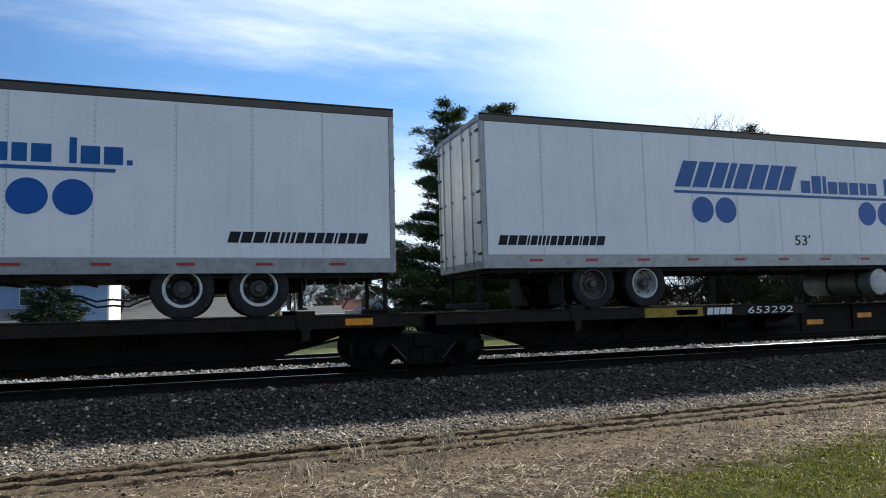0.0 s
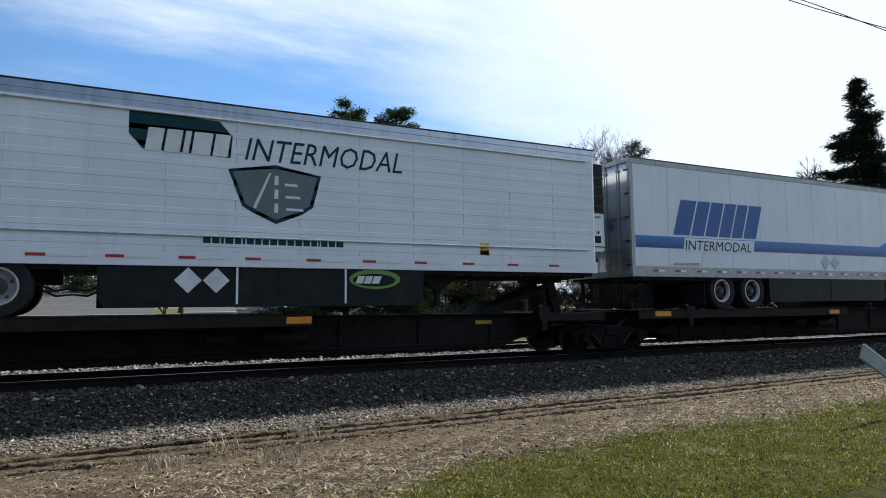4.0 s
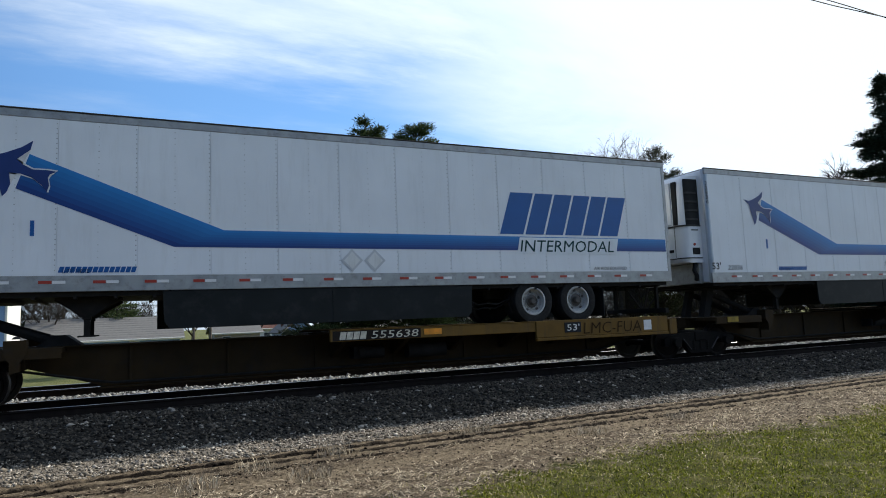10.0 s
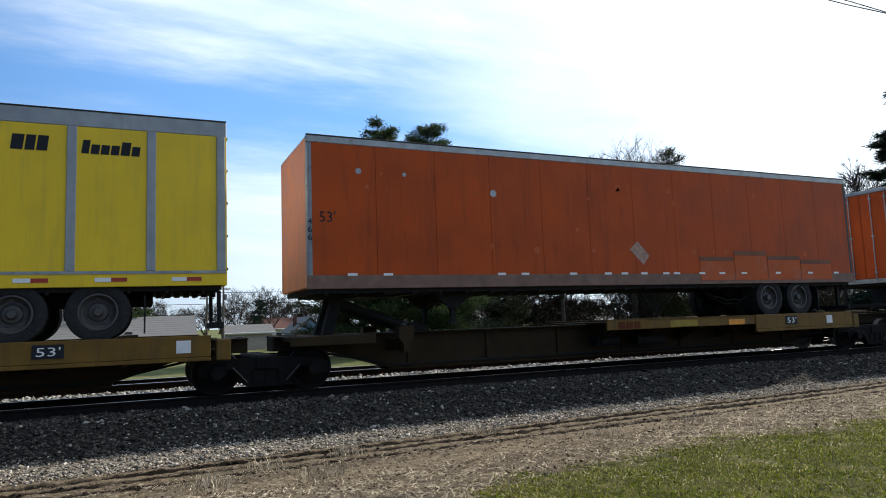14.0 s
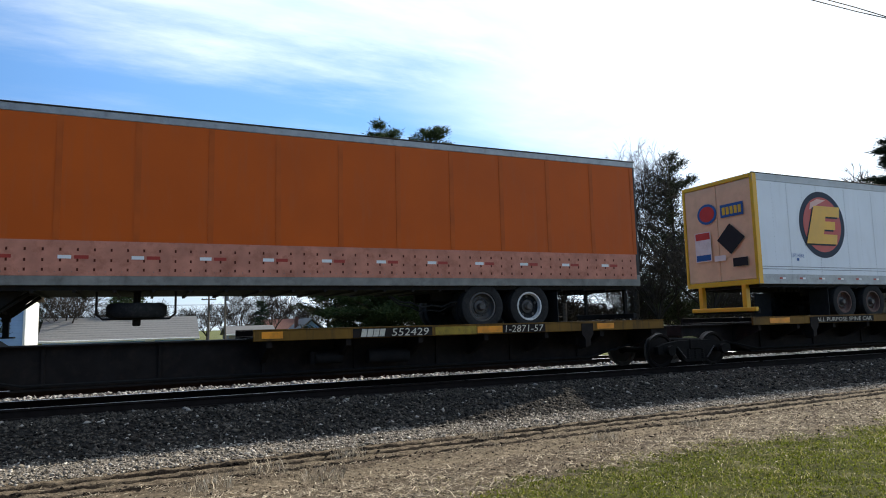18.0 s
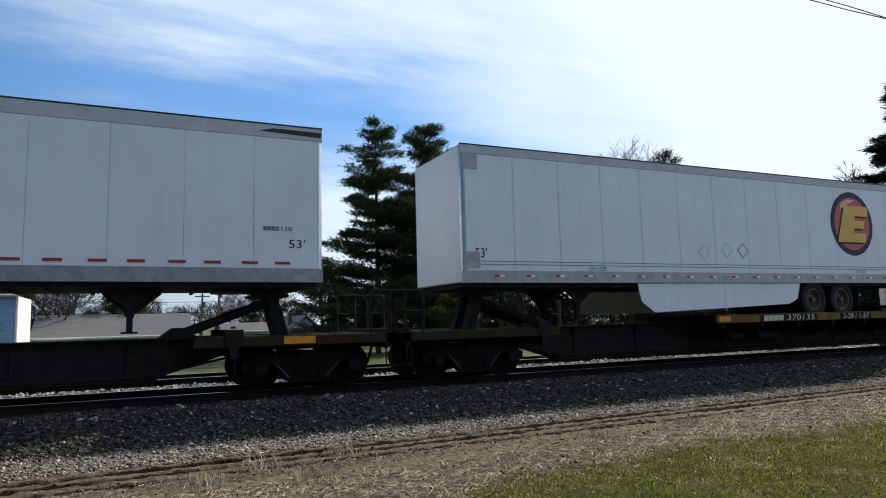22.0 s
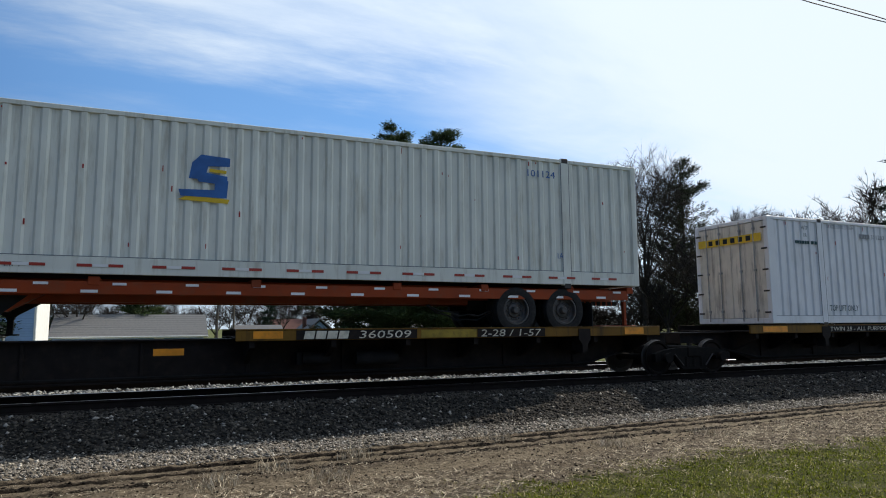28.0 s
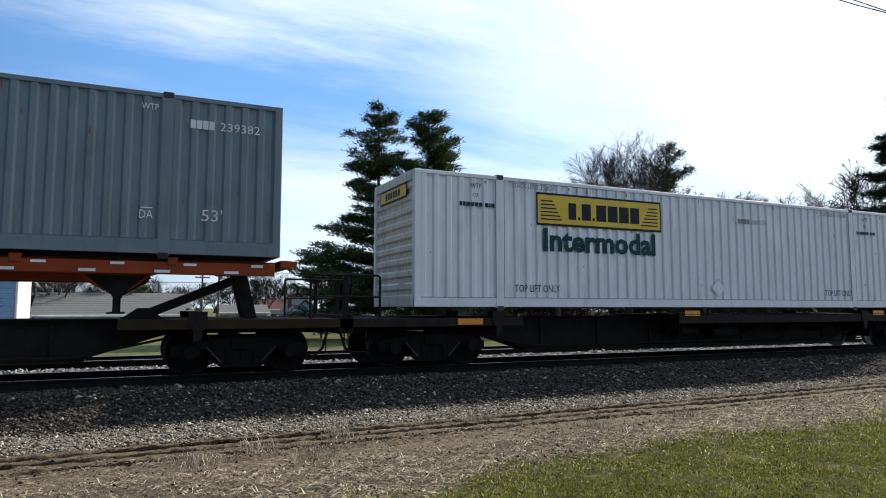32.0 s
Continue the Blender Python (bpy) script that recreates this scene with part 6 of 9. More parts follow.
# yellow van with bare aluminium posts
posts = [0.10, 0.64, 1.01, 1.39, 1.95, 2.59, 3.51, 3.85, 4.47, 5.13, 6.36, 7.59, 8.83, 10.02, 11.26, 12.05, 12.50, 13.62, 14.87, 16.05]
r, zb, zt, z0, z1 = box_trailer(9, "L", YELLOW, 1.93, 2.05, (12.79, 14.05), (RIM_DARK, RIM_DARK), style="posts", seams=posts, rail_h=0.28, roof_rail=POST_ALU, base_rail=YELLOW, door=WHITE, land=4.1, nose_mat=YELLOW,
                                tape_n=0, label="yellow box trailer with bare aluminium side posts", post=YELLOW)
for i in range(19):
    x = (posts[i] + posts[i + 1]) / 2
    w = min(0.5, posts[i + 1] - posts[i] - 0.16)
    reflex(r, x - w / 4, zb + 0.12, w / 2, 0.07, WHITE_REFLEX)
    reflex(r, x + w / 4, zb + 0.12, w / 2, 0.07, RED_REFLEX)
part("rail_cap", Geo().box(0.02, L53 - 0.02, NEAR - 0.014, NEAR - 0.004, zb + 0.22, zb + 0.27), ALU_DULL, r)
blocks(r, (1, 0.8, 0.9), 12.72, 13.28, 4.22, 4.48, INK_BLACK, slant=0.03)
blocks(r, (0.7, 0.8, 0.8, 0.8, 0.9, 0.8), 13.76, 14.70, 4.21, 4.45, INK_BLACK, slant=0.03, heights=(1, 0.7, 0.7, 0.7, 1, 0.7))
lettering(r, "53", 0.18, 0.44, 2.37, 2.57, INK_BLACK, bold=0.01)
for i, c in enumerate("538504"):
    lettering(r, c, 0.005, 0.10, 4.25 - i * 0.20, 4.40 - i * 0.20, INK_BLACK, y=NEAR - 0.009)
for x in (7.85, 8.36):
    shape(r, diamond(x, 2.74, 0.225), INK_WHITE, name="placard", y=NEAR - 0.026, label="peeling white diamond placard")
for x, z in ((7.7, 2.86), (7.98, 2.62), (8.0, 2.88), (8.2, 2.64), (9.0, 2.72)):
    shape(r, [(x, z), (x + 0.09, z + 0.04), (x + 0.05, z + 0.08), (x - 0.03, z + 0.05)], INK_GREY, y=NEAR - 0.03, name="placard_scrap")

# two orange vans
r, zb, zt, z0, z1 = box_trailer(10, "L", ORANGE, 1.96, 2.0, (12.67, 13.86), (RIM_DARK, RIM_DARK), style="smooth", roof_rail=ALU_DULL, base_rail=mat("orange_grey_rail", (0.20, 0.12, 0.09), 0.6, var=0.25, scale=3), door=WHITE_WORN,
                                door_frame=STEEL_DARK, land=3.3, tape_n=0, panels=12, nose_mat=mat("bright_orange_nose", (0.78, 0.23, 0.01), 0.45, dirt=GRIME, amount=0.5, streak=True), label="worn orange box trailer with patched lower panels", post=ALU_DULL)
for x in (0.9, 1.65, 4.3, 4.9, 6.2, 7.2, 7.7, 8.3, 9.0, 9.35, 10.2, 10.9, 11.7, 13.0, 14.3, 15.4):
    reflex(r, x, zb + 0.28, 0.2, 0.05, WHITE_REFLEX)
lettering(r, "53'", 0.25, 0.57, 3.25, 3.47, INK_BLACK)
for x0, x1, zt_ in ((10.15, 11.35, 2.52), (11.38, 12.59, 2.68), (12.62, 13.9, 2.56), (13.93, 15.2, 2.46)):
    part("patch_panel", Geo().box(x0, x1, NEAR - 0.010, NEAR - 0.001, 2.02, zt_, 0.003), ORANGE_FADED, r, "replacement panel in a paler orange")
    part("patch_edge", Geo().box(x0, x1, NEAR - 0.012, NEAR - 0.002, zt_ + 0.002, zt_ + 0.12, 0.002), mat("patch_grey", (0.20, 0.085, 0.05), 0.7, var=0.2), r)
shape(r, [(7.9, 2.8), (8.15, 3.0), (8.5, 2.65), (8.3, 2.42)], mat("torn_placard", (0.40, 0.26, 0.20), 0.8, var=0.3, scale=14), name="torn_placard")
rg = random.Random(3)
for i in range(22):
    x, z = rg.uniform(0.6, 15.6), rg.choice((2.75, 4.3, 4.0, rg.uniform(2.5, 4.6)))
    shape(r, ring(x, z, rg.uniform(0.03, 0.085), None, 12), rg.choice((ORANGE_FADED, ORANGE_FADED, INK_BLACK, ALU_DULL)) if i % 3 == 0 else ORANGE_FADED, name="repair_patch", y=NEAR - 0.006)
for i, c in enumerate("466"):
    lettering(r, c, 0.01, 0.10, 3.2 - i * 0.16, 3.32 - i * 0.16, INK_BLACK, y=NEAR - 0.012)

r, zb, zt, z0, z1 = box_trailer(11, "R", ORANGE, 2.02, 1.96, (2.93, 4.16), (RIM_DISH, RIM_DISH), style="smooth", roof_rail=ALU_DULL, base_rail=mat("orange_grey_rail", (0.2, 0.12, 0.09)), door=ORANGE,
                                door_frame=ALU_DULL, land=3.0, tape_n=0, panels=13, label="orange box trailer with orange doors", post=ORANGE)
for i in range(20):
    reflex(r, 0.55 + i * 0.8 + (0.1 if i % 3 else 0), zb + 0.34, 0.17, 0.045, WHITE_REFLEX)
for i, c in enumerate("1373836"):
    lettering(r, c, 0.03, 0.12, 4.25 - i * 0.12, 4.34 - i * 0.12, INK_BLACK, y=NEAR - 0.010)
shape(r, [(0.28, 2.88), (0.58, 2.88), (0.58, 2.95), (0.28, 2.95)], INK_RUST, name="maker_badge")
for p in [o for o in r.children if o.name.startswith("side_panel")]:
    co = [v.co.x for v in p.data.vertices]
    part("joint_strip", Geo().box(max(co) - 0.05, max(co) + 0.04, NEAR - 0.006, NEAR - 0.001, z0 + 0.01, z1 - 0.01), mat("orange_joint", (0.48, 0.10, 0.02), 0.6, var=0.1), p)

r, zb, zt, z0, z1 = box_trailer(12, "L", mat("bright_orange_paint", (0.53, 0.095, 0.006), 0.55, var=0.07, scale=0.8, dirt=(0.45, 0.11, 0.03), amount=0.5, streak=True), 2.06, 2.06, (11.84, 13.03), (RIM_DARK, RIM_RING), style="smooth",
                                roof_rail=ALU_DULL, base_rail=mat("grey_green_rail", (0.22, 0.22, 0.20), 0.6, var=0.25, scale=3, dirt=(0.08, 0.07, 0.06), amount=0.6), door=ORANGE, door_frame=STEEL_DARK, land=2.8, tape_n=0, panels=13, nose_mat=WHITE_WORN, label="bright orange box trailer with a scuffed riveted band along its foot", post=ALU)
part("scuff_band", Geo().box(0.16, 16.05, NEAR - 0.008, NEAR - 0.0045, zb + 0.16, zb + 0.76, 0.001), PINK, r, "scuffed pinkish riveted scuff band")
g = Geo()
for i in range(62):
    x = 0.25 + i * 0.256
    for zz in (0.24, 0.40, 0.58):
        g.box(x, x + 0.03, NEAR - 0.013, NEAR - 0.008, zb + zz, zb + zz + 0.05)
part("band_bolts", g, mat("bolt_rust", (0.10, 0.026, 0.016), 0.7), r)
for i in range(14):
    x = 0.55 + i * 1.12
    reflex(r, x, zb + 0.48, 0.2, 0.06, WHITE_REFLEX)
    reflex(r, x + 0.25, zb + 0.48, 0.22, 0.06, RED_REFLEX)
for p in [o for o in r.children if o.name.startswith("side_panel")]:
    co = [v.co.x for v in p.data.vertices]
    part("joint_strip", Geo().box(max(co) - 0.055, max(co) + 0.045, NEAR - 0.007, NEAR - 0.001, z0 + 0.5, z1 - 0.01), mat("bright_orange_joint", (0.47, 0.092, 0.010), 0.55), p)
lettering(r, "53", 0.20, 0.46, 3.46, 3.64, INK_BLACK)
shape(r, [(0.17, 3.26), (0.86, 3.26), (0.86, 3.42), (0.17, 3.42)], mat("bright_orange_dark", (0.4, 0.09, 0.01)), name="number_field")
blocks(r, (1, 1, 1, 1), 0.19, 0.50, 3.28, 3.40, INK_WHITE, y=NEAR - 0.010)
lettering(r, "136", 0.53, 0.83, 3.28, 3.40, INK_WHITE, y=NEAR - 0.010)


ty = part("spare_wheel", Geo().lathe([(0.18, -0.10), (0.30, -0.12), (0.46, -0.13), (0.51, -0.07), (0.51, 0.07), (0.46, 0.13), (0.30, 0.12), (0.18, 0.10)], 28, "z"), RUBBER, r, "spare tyre slung in a bent rack", True, m=pose(5.03, -0.55, zb - 0.42))
part("spare_rack", Geo().tube([(4.38, -0.75, zb - 0.02), (4.38, -0.75, zb - 0.48), (4.48, -0.75, zb - 0.57), (5.58, -0.75, zb - 0.57), (5.68, -0.75, zb - 0.48), (5.68, -0.75, zb - 0.02)], 0.022, 6), UNDER, ty, m=pose(-5.03, 0.55, -zb + 0.42))
part("spare_winch", Geo().cyl((5.03, -0.55, zb - 0.05), (5.03, -0.55, zb - 0.30), 0.06, 8).box(4.96, 5.10, -0.62, -0.48, zb - 0.70, zb - 0.57, 0.02), UNDER, ty, m=pose(-5.03, 0.55, -zb + 0.42))


def roundel_van(k, nose, axles, cx, zl, zr, label, door, frame_m, skirt, rods=4):
    """White van with a big red and yellow roundel near one end and a white skirt."""
    r, zb, zt, z0, z1 = box_trailer(k, nose, WHITE, zl, zr, axles, (RIM_BROWN, RIM_BROWN), style="plate", panels=13, base_rail=ALU_DULL, roof_rail=ALU_PALE, door=door, door_frame=frame_m, land=3.3, rail_h=0.20, tape_w=0.12, door_rods=rods,
                                    skirt=skirt, tape_n=19, order="rw", label=label, post=ALU)
    cz = 3.81
    shape(r, ring(cx, cz, 0.965, 0.965, 56), mat("roundel_rim", (0.018, 0.03, 0.055), 0.4), name="roundel", label="round emblem, dark rim and red field")
    shape(r, ring(cx, cz, 0.80, 0.80, 56), INK_RED, y=NEAR - 0.010, name="roundel_field")
    shape(r, [(cx - 0.45, cz + 0.62), (cx - 0.15, cz + 0.74), (cx + 0.2, cz + 0.72), (cx - 0.1, cz + 0.60), (cx - 0.5, cz + 0.42)], mat("roundel_light", (0.72, 0.38, 0.30), 0.4), y=NEAR - 0.013, name="roundel_gleam")
    # slanted yellow slab of three bars, with its dark side
    slab = [(0.0, -0.56), (1.28, -0.56), (1.32, -0.28), (0.74, -0.28), (0.78, -0.14), (1.24, -0.14), (1.27, 0.10), (0.84, 0.10), (0.87, 0.24), (1.46, 0.24), (1.50, 0.54), (0.40, 0.54)]
    a = cx - 0.72
    shape(r, [(a + u - 0.07, cz + v - 0.05) for u, v in slab], INK_BLACK, y=NEAR - 0.014, name="emblem_edge")
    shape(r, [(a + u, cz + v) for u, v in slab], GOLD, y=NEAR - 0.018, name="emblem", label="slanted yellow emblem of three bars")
    for zz in (zb + 0.40, zb + 0.47):
        part("seam_line", Geo().box(0.12, L53 - 0.1, NEAR - 0.005, NEAR - 0.001, zz, zz + 0.016), INK_GREY, r)
    return r, zb, zt, z0, z1


r, zb, zt, z0, z1 = roundel_van(13, "R", (3.5, 4.8), 2.71, 2.12, 2.06, "white box trailer with yellow doors and a red and yellow roundel", mat("faded_peach_door", (0.74, 0.53, 0.32), 0.5, var=0.1, scale=2, dirt=(0.55, 0.38, 0.2), amount=0.4), mat("yellow_frame", (0.70, 0.45, 0.01), 0.5, dirt=GRIME, amount=0.3), (6.05, 11.97, 1.27, WHITE), 0)
part("marker_lamp", Geo().box(7.62, 7.80, NEAR - 0.012, NEAR + 0.03, zb - 0.06, zb - 0.008, 0.02), YELLOW_REFLEX, r, "small amber side lamp")
shape(r, [(15.0, 4.99), (16.0, 4.96), (16.14, 5.02), (15.3, 5.06)], STEEL_DARK, name="torn_corner", y=NEAR - 0.012)
part("arrow_mark", Geo().box(12.08, 12.16, NEAR - 0.009, NEAR - 0.004, 2.70, 2.77), INK_NAVY, r)
part("arrow_mark", Geo().box(1.54, 1.62, NEAR - 0.009, NEAR - 0.004, 2.74, 2.82), INK_NAVY, r)
part("corner_post", Geo().box(0.0, 0.15, NEAR - 0.012, NEAR - 0.005, zb + 0.01, zt - 0.01, 0.002), GOLD, r, "yellow rear corner post")
for yy in (-0.78, 0.78):
    part("bumper_leg", Geo().box(-0.02, 0.14, yy - 0.07, yy + 0.07, 1.40, zb + 0.01, 0.01), GOLD, r)
part("bumper_bar", Geo().box(-0.03, 0.09, -1.15, 1.15, 1.36, 1.48, 0.015), GOLD, r, "yellow rear bumper bar")
lettering(r, "LIFT HERE", 1.33, 1.83, 2.84, 2.94, INK_NAVY)
lettering(r, "LIFT HERE", 11.9, 12.35, 2.80, 2.88, INK_NAVY)
lettering(r, "53'", 15.46, 15.79, 2.68, 2.86, INK_NAVY)
for x, z, c in ((7.65, 3.05, INK_GREY), (8.3, 3.02, GHOST)):
    shape(r, diamond(x, z, 0.2), c, name="placard")
    shape(r, diamond(x, z, 0.15), WHITE_WORN, name="placard_field", y=NEAR - 0.008)
# placards on the yellow door end
def end_shape(parent, pts, material, x, name):
    part(name, Geo().along([(y, z) for y, z in pts], x, x + 0.004), material, parent)
end_shape(r, [(-0.95, 4.05), (-0.15, 4.05), (-0.15, 4.42), (-0.95, 4.42)], INK_NAVY, -0.012, "name_plate")
g = Geo()
for i in range(5):
    g.box(-0.018, -0.012, -0.88 + i * 0.14, -0.78 + i * 0.14, 4.12, 4.34)
part("brand_mark", g, SIGN_YELLOW, r)
end_shape(r, [(y, z) for y, z in ring(0.35, 4.24, 0.36, 0.3)], INK_NAVY, -0.012, "round_emblem")
end_shape(r, [(y, z) for y, z in ring(0.35, 4.24, 0.28, 0.23)], INK_RED, -0.016, "round_field")
end_shape(r, [(-0.95, 3.42), (-0.45, 2.98), (0.02, 3.42), (-0.45, 3.86)], INK_BLACK, -0.026, "diamond_sign")
end_shape(r, [(0.25, 2.85), (0.85, 2.85), (0.85, 3.72), (0.25, 3.72)], INK_WHITE, -0.026, "notice")
end_shape(r, [(0.28, 3.50), (0.82, 3.50), (0.82, 3.70), (0.28, 3.70)], INK_RED, -0.030, "notice_head")
end_shape(r, [(0.28, 2.88), (0.82, 2.88), (0.82, 3.05), (0.28, 3.05)], INK_NAVY, -0.030, "notice_foot")
end_shape(r, [(-0.25, 2.82), (0.15, 2.82), (0.15, 2.98), (-0.25, 2.98)], INK_WHITE, -0.026, "sticker")
end_shape(r, [(-1.0, 2.62), (-0.5, 2.62), (-0.5, 2.86), (-1.0, 2.86)], INK_BLACK, -0.026, "sticker")

r, zb, zt, z0, z1 = box_trailer(14, "R", WHITE, 2.09, 2.06, (2.57, 3.84), (RIM_WHITE, RIM_WHITE), style="smooth", roof_rail=ALU_PALE, base_rail=ALU_DULL, rail_h=0.26, door_rods=2, door=mat("cream_rear_door", (0.82, 0.78, 0.68), 0.5, var=0.06, dirt=(0.36, 0.24, 0.13), amount=0.4, streak=True), land=3.4, panels=13, tape_n=12, order="r_r", tape_z=0.37,
                                label="plain white box trailer with black lettering", post=ALU)
lettering(r, "AIR-RIDE EQUIPPED", 2.34, 3.45, 2.83, 2.97, INK_BLACK, italic=0.2, bold=0.01)
lettering(r, "53'", 15.49, 15.80, 2.72, 2.89, INK_BLACK)
blocks(r, (0.9, 0.9, 0.9, 0.9), 15.0, 15.3, 3.05, 3.13, INK_GREY)
lettering(r, "138", 15.34, 15.55, 3.05, 3.13, INK_GREY)
part("document_box", Geo().box(-0.045, -0.015, -0.85, -0.48, 2.95, 3.52, 0.01), mat("cream_rear_door", (0.82, 0.78, 0.68)), r)
part("rusty_sill", Geo().box(-0.02, -0.002, -1.2, 1.2, 2.07, 2.19, 0.004), mat("rusty_door_sill", (0.30, 0.13, 0.05), 0.7, var=0.4, scale=4), r)
shape(r, [(3.6, 4.0), (3.8, 4.0), (3.8, 4.13), (3.6, 4.13)], GHOST, name="repair_patch")
shape(r, [(14.9, 4.98), (16.1, 4.94), (16.14, 5.04), (15.2, 5.05)], STEEL_DARK, name="torn_corner", y=NEAR - 0.012)

r, zb, zt, z0, z1 = roundel_van(15, "L", (11.25, 12.47), 13.12, 2.06, 2.08, "white box trailer with a red and yellow roundel near its doors", WHITE, SIGN_YELLOW, (4.8, 10.65, 1.30, WHITE))
lettering(r, "53'", 0.32, 0.60, 2.58, 2.80, INK_BLACK)
lettering(r, "LIFT HERE", 3.34, 3.85, 2.32, 2.41, INK_NAVY)
lettering(r, "LIFT HERE", 13.1, 13.55, 2.32, 2.41, INK_NAVY)
for x, z in ((7.03, 2.82), (7.85, 2.9), (8.45, 2.9)):
    shape(r, diamond(x, z, 0.21), GHOST if x != 8.45 else INK_GREY, name="placard")
    shape(r, diamond(x, z, 0.17), WHITE, name="placard_field", y=NEAR - 0.008)
for z in (4.55, 2.35):
    part("corner_plate", Geo().box(0.04, 0.42, NEAR - 0.012, NEAR - 0.001, z, z + 0.36, 0.004), ALU_DULL, r)


# ---- containers ----
def box_sign(r, x0, x1, z0, z1, faded=False):
    """The yellow panel with a black border and plain dark blocks, and the word below it."""
    y = NEAR + 0.0015
    shape(r, [(x0, z0), (x1, z0), (x1, z1), (x0, z1)], INK_BLACK, y=y - 0.004, name="sign_border")
    shape(r, [(x0 + 0.04, z0 + 0.05), (x1 - 0.04, z0 + 0.05), (x1 - 0.04, z1 - 0.05), (x0 + 0.04, z1 - 0.05)], SIGN_YELLOW, y=y - 0.008, name="sign_field", label="yellow sign panel")
    w = x1 - x0
    blocks(r, (0.7, 0.2, 0.85, 0.2, 0.95, 0.95, 0.95, 0.9), x0 + 0.24 * w, x1 - 0.19 * w, z0 + 0.17, z1 - 0.20, INK_BLACK, y=y - 0.013, heights=(1, 0.18, 1, 0.18, 1, 1, 1, 1))
    for i in range(6):
        zz = z0 + 0.13 + i * 0.085
        shape(r, [(x0 + 0.12 + i * 0.0, zz), (x0 + 0.70 - 0.05 * i, zz), (x0 + 0.70 - 0.05 * i, zz + 0.03), (x0 + 0.12, zz + 0.03)], INK_BLACK, y=y - 0.012, name="sign_line")
        shape(r, [(x1 - 0.66 + 0.05 * i, zz), (x1 - 0.12, zz), (x1 - 0.12, zz + 0.03), (x1 - 0.66 + 0.05 * i, zz + 0.03)], INK_BLACK, y=y - 0.012, name="sign_line")
    lettering(r, "Intermodal", x0 + 0.18, x1 - 0.2, z0 - 0.60, z0 - 0.06, INK_TEAL, y=y - 0.003, bold=0.034)


def carrier_box(k, doors, sign, label, end_mat, top_lift, extra=()):
    r, zb, zt = container(k, CONT_WHITE, 1.25, doors, end_mat=end_mat, label=label)
    box_sign(r, *sign)
    y = NEAR - 0.001
    for x0 in top_lift:
        lettering(r, "TOP LIFT ONLY", x0, x0 + 1.2, 1.585, 1.75, INK_TEAL, y=y)
    lettering(r, "STACK LIMIT 3 HIGH", 2.37, 3.50, 3.93, 4.04, INK_GREY, y=y)
    lettering(r, "STACK LIMIT 3 HIGH", 12.75, 13.88, 3.90, 4.01, INK_GREY, y=y)
    for x in (1.45, 14.75):
        lettering(r, "WTP", x - 0.13, x + 0.13, 3.84, 3.95, INK_TEAL, y=y)
        blocks(r, (0.6, 0.6, 0.8, 0.8, 0.8, 0.8, -0.3, 0.8, 0.3, 0.8), x - 0.4, x + 0.4, 3.44, 3.53, INK_TEAL, y=y)
        lettering(r, "OR", x - 0.07, x + 0.07, 3.64, 3.74, INK_TEAL, y=y)
    for e in extra:
        e(r, y)
    return r


def dia(x, z):
    def put(r, y):
        shape(r, diamond(x, z, 0.25), GHOST, name="placard", y=y - 0.002)
        shape(r, diamond(x, z, 0.22), CONT_WHITE, name="placard_field", y=y - 0.005)
    return put


def number(s, x0, z0):
    def put(r, y):
        blocks(r, (1, 1, 1, 1), x0, x0 + 0.44, z0, z0 + 0.13, INK_GREY, y=y)
        lettering(r, s, x0 + 0.5, x0 + 1.1, z0, z0 + 0.13, INK_GREY, y=y)
    return put


carrier_box(16, "R", (2.89, 6.59, 3.23, 3.95), "white corrugated container with a yellow sign and a tan end", CONT_TAN, (2.28, 12.86), (dia(8.3, 1.82), number("257630", 11.2, 3.73)))
carrier_box(17, "R", (2.70, 6.38, 3.13, 3.82), "white corrugated container with a yellow sign and a white end", CONT_WHITE, (2.28, 12.74), (dia(8.03, 1.8), number("250824", 11.09, 3.70)))
carrier_box(19, "L", (9.87, 13.60, 3.22, 3.98), "white corrugated container with rusty white doors", mat("rusty_white_door", (0.70, 0.66, 0.58), 0.55, dirt=(0.07, 0.05, 0.04), amount=0.85, streak=True), (2.26, 12.9), (dia(8.23, 3.34), dia(8.2, 1.92), number("311283", 3.75, 3.70)))
carrier_box(21, "R", (3.0, 6.70, 3.12, 3.88), "white corrugated container with a yellow sign and a stained end", mat("stained_white_end", (0.70, 0.68, 0.62), 0.55, dirt=(0.22, 0.16, 0.10), amount=0.7, streak=True), (2.42, 12.8), (dia(8.6, 1.75), number("269174", 9.4, 3.50)))
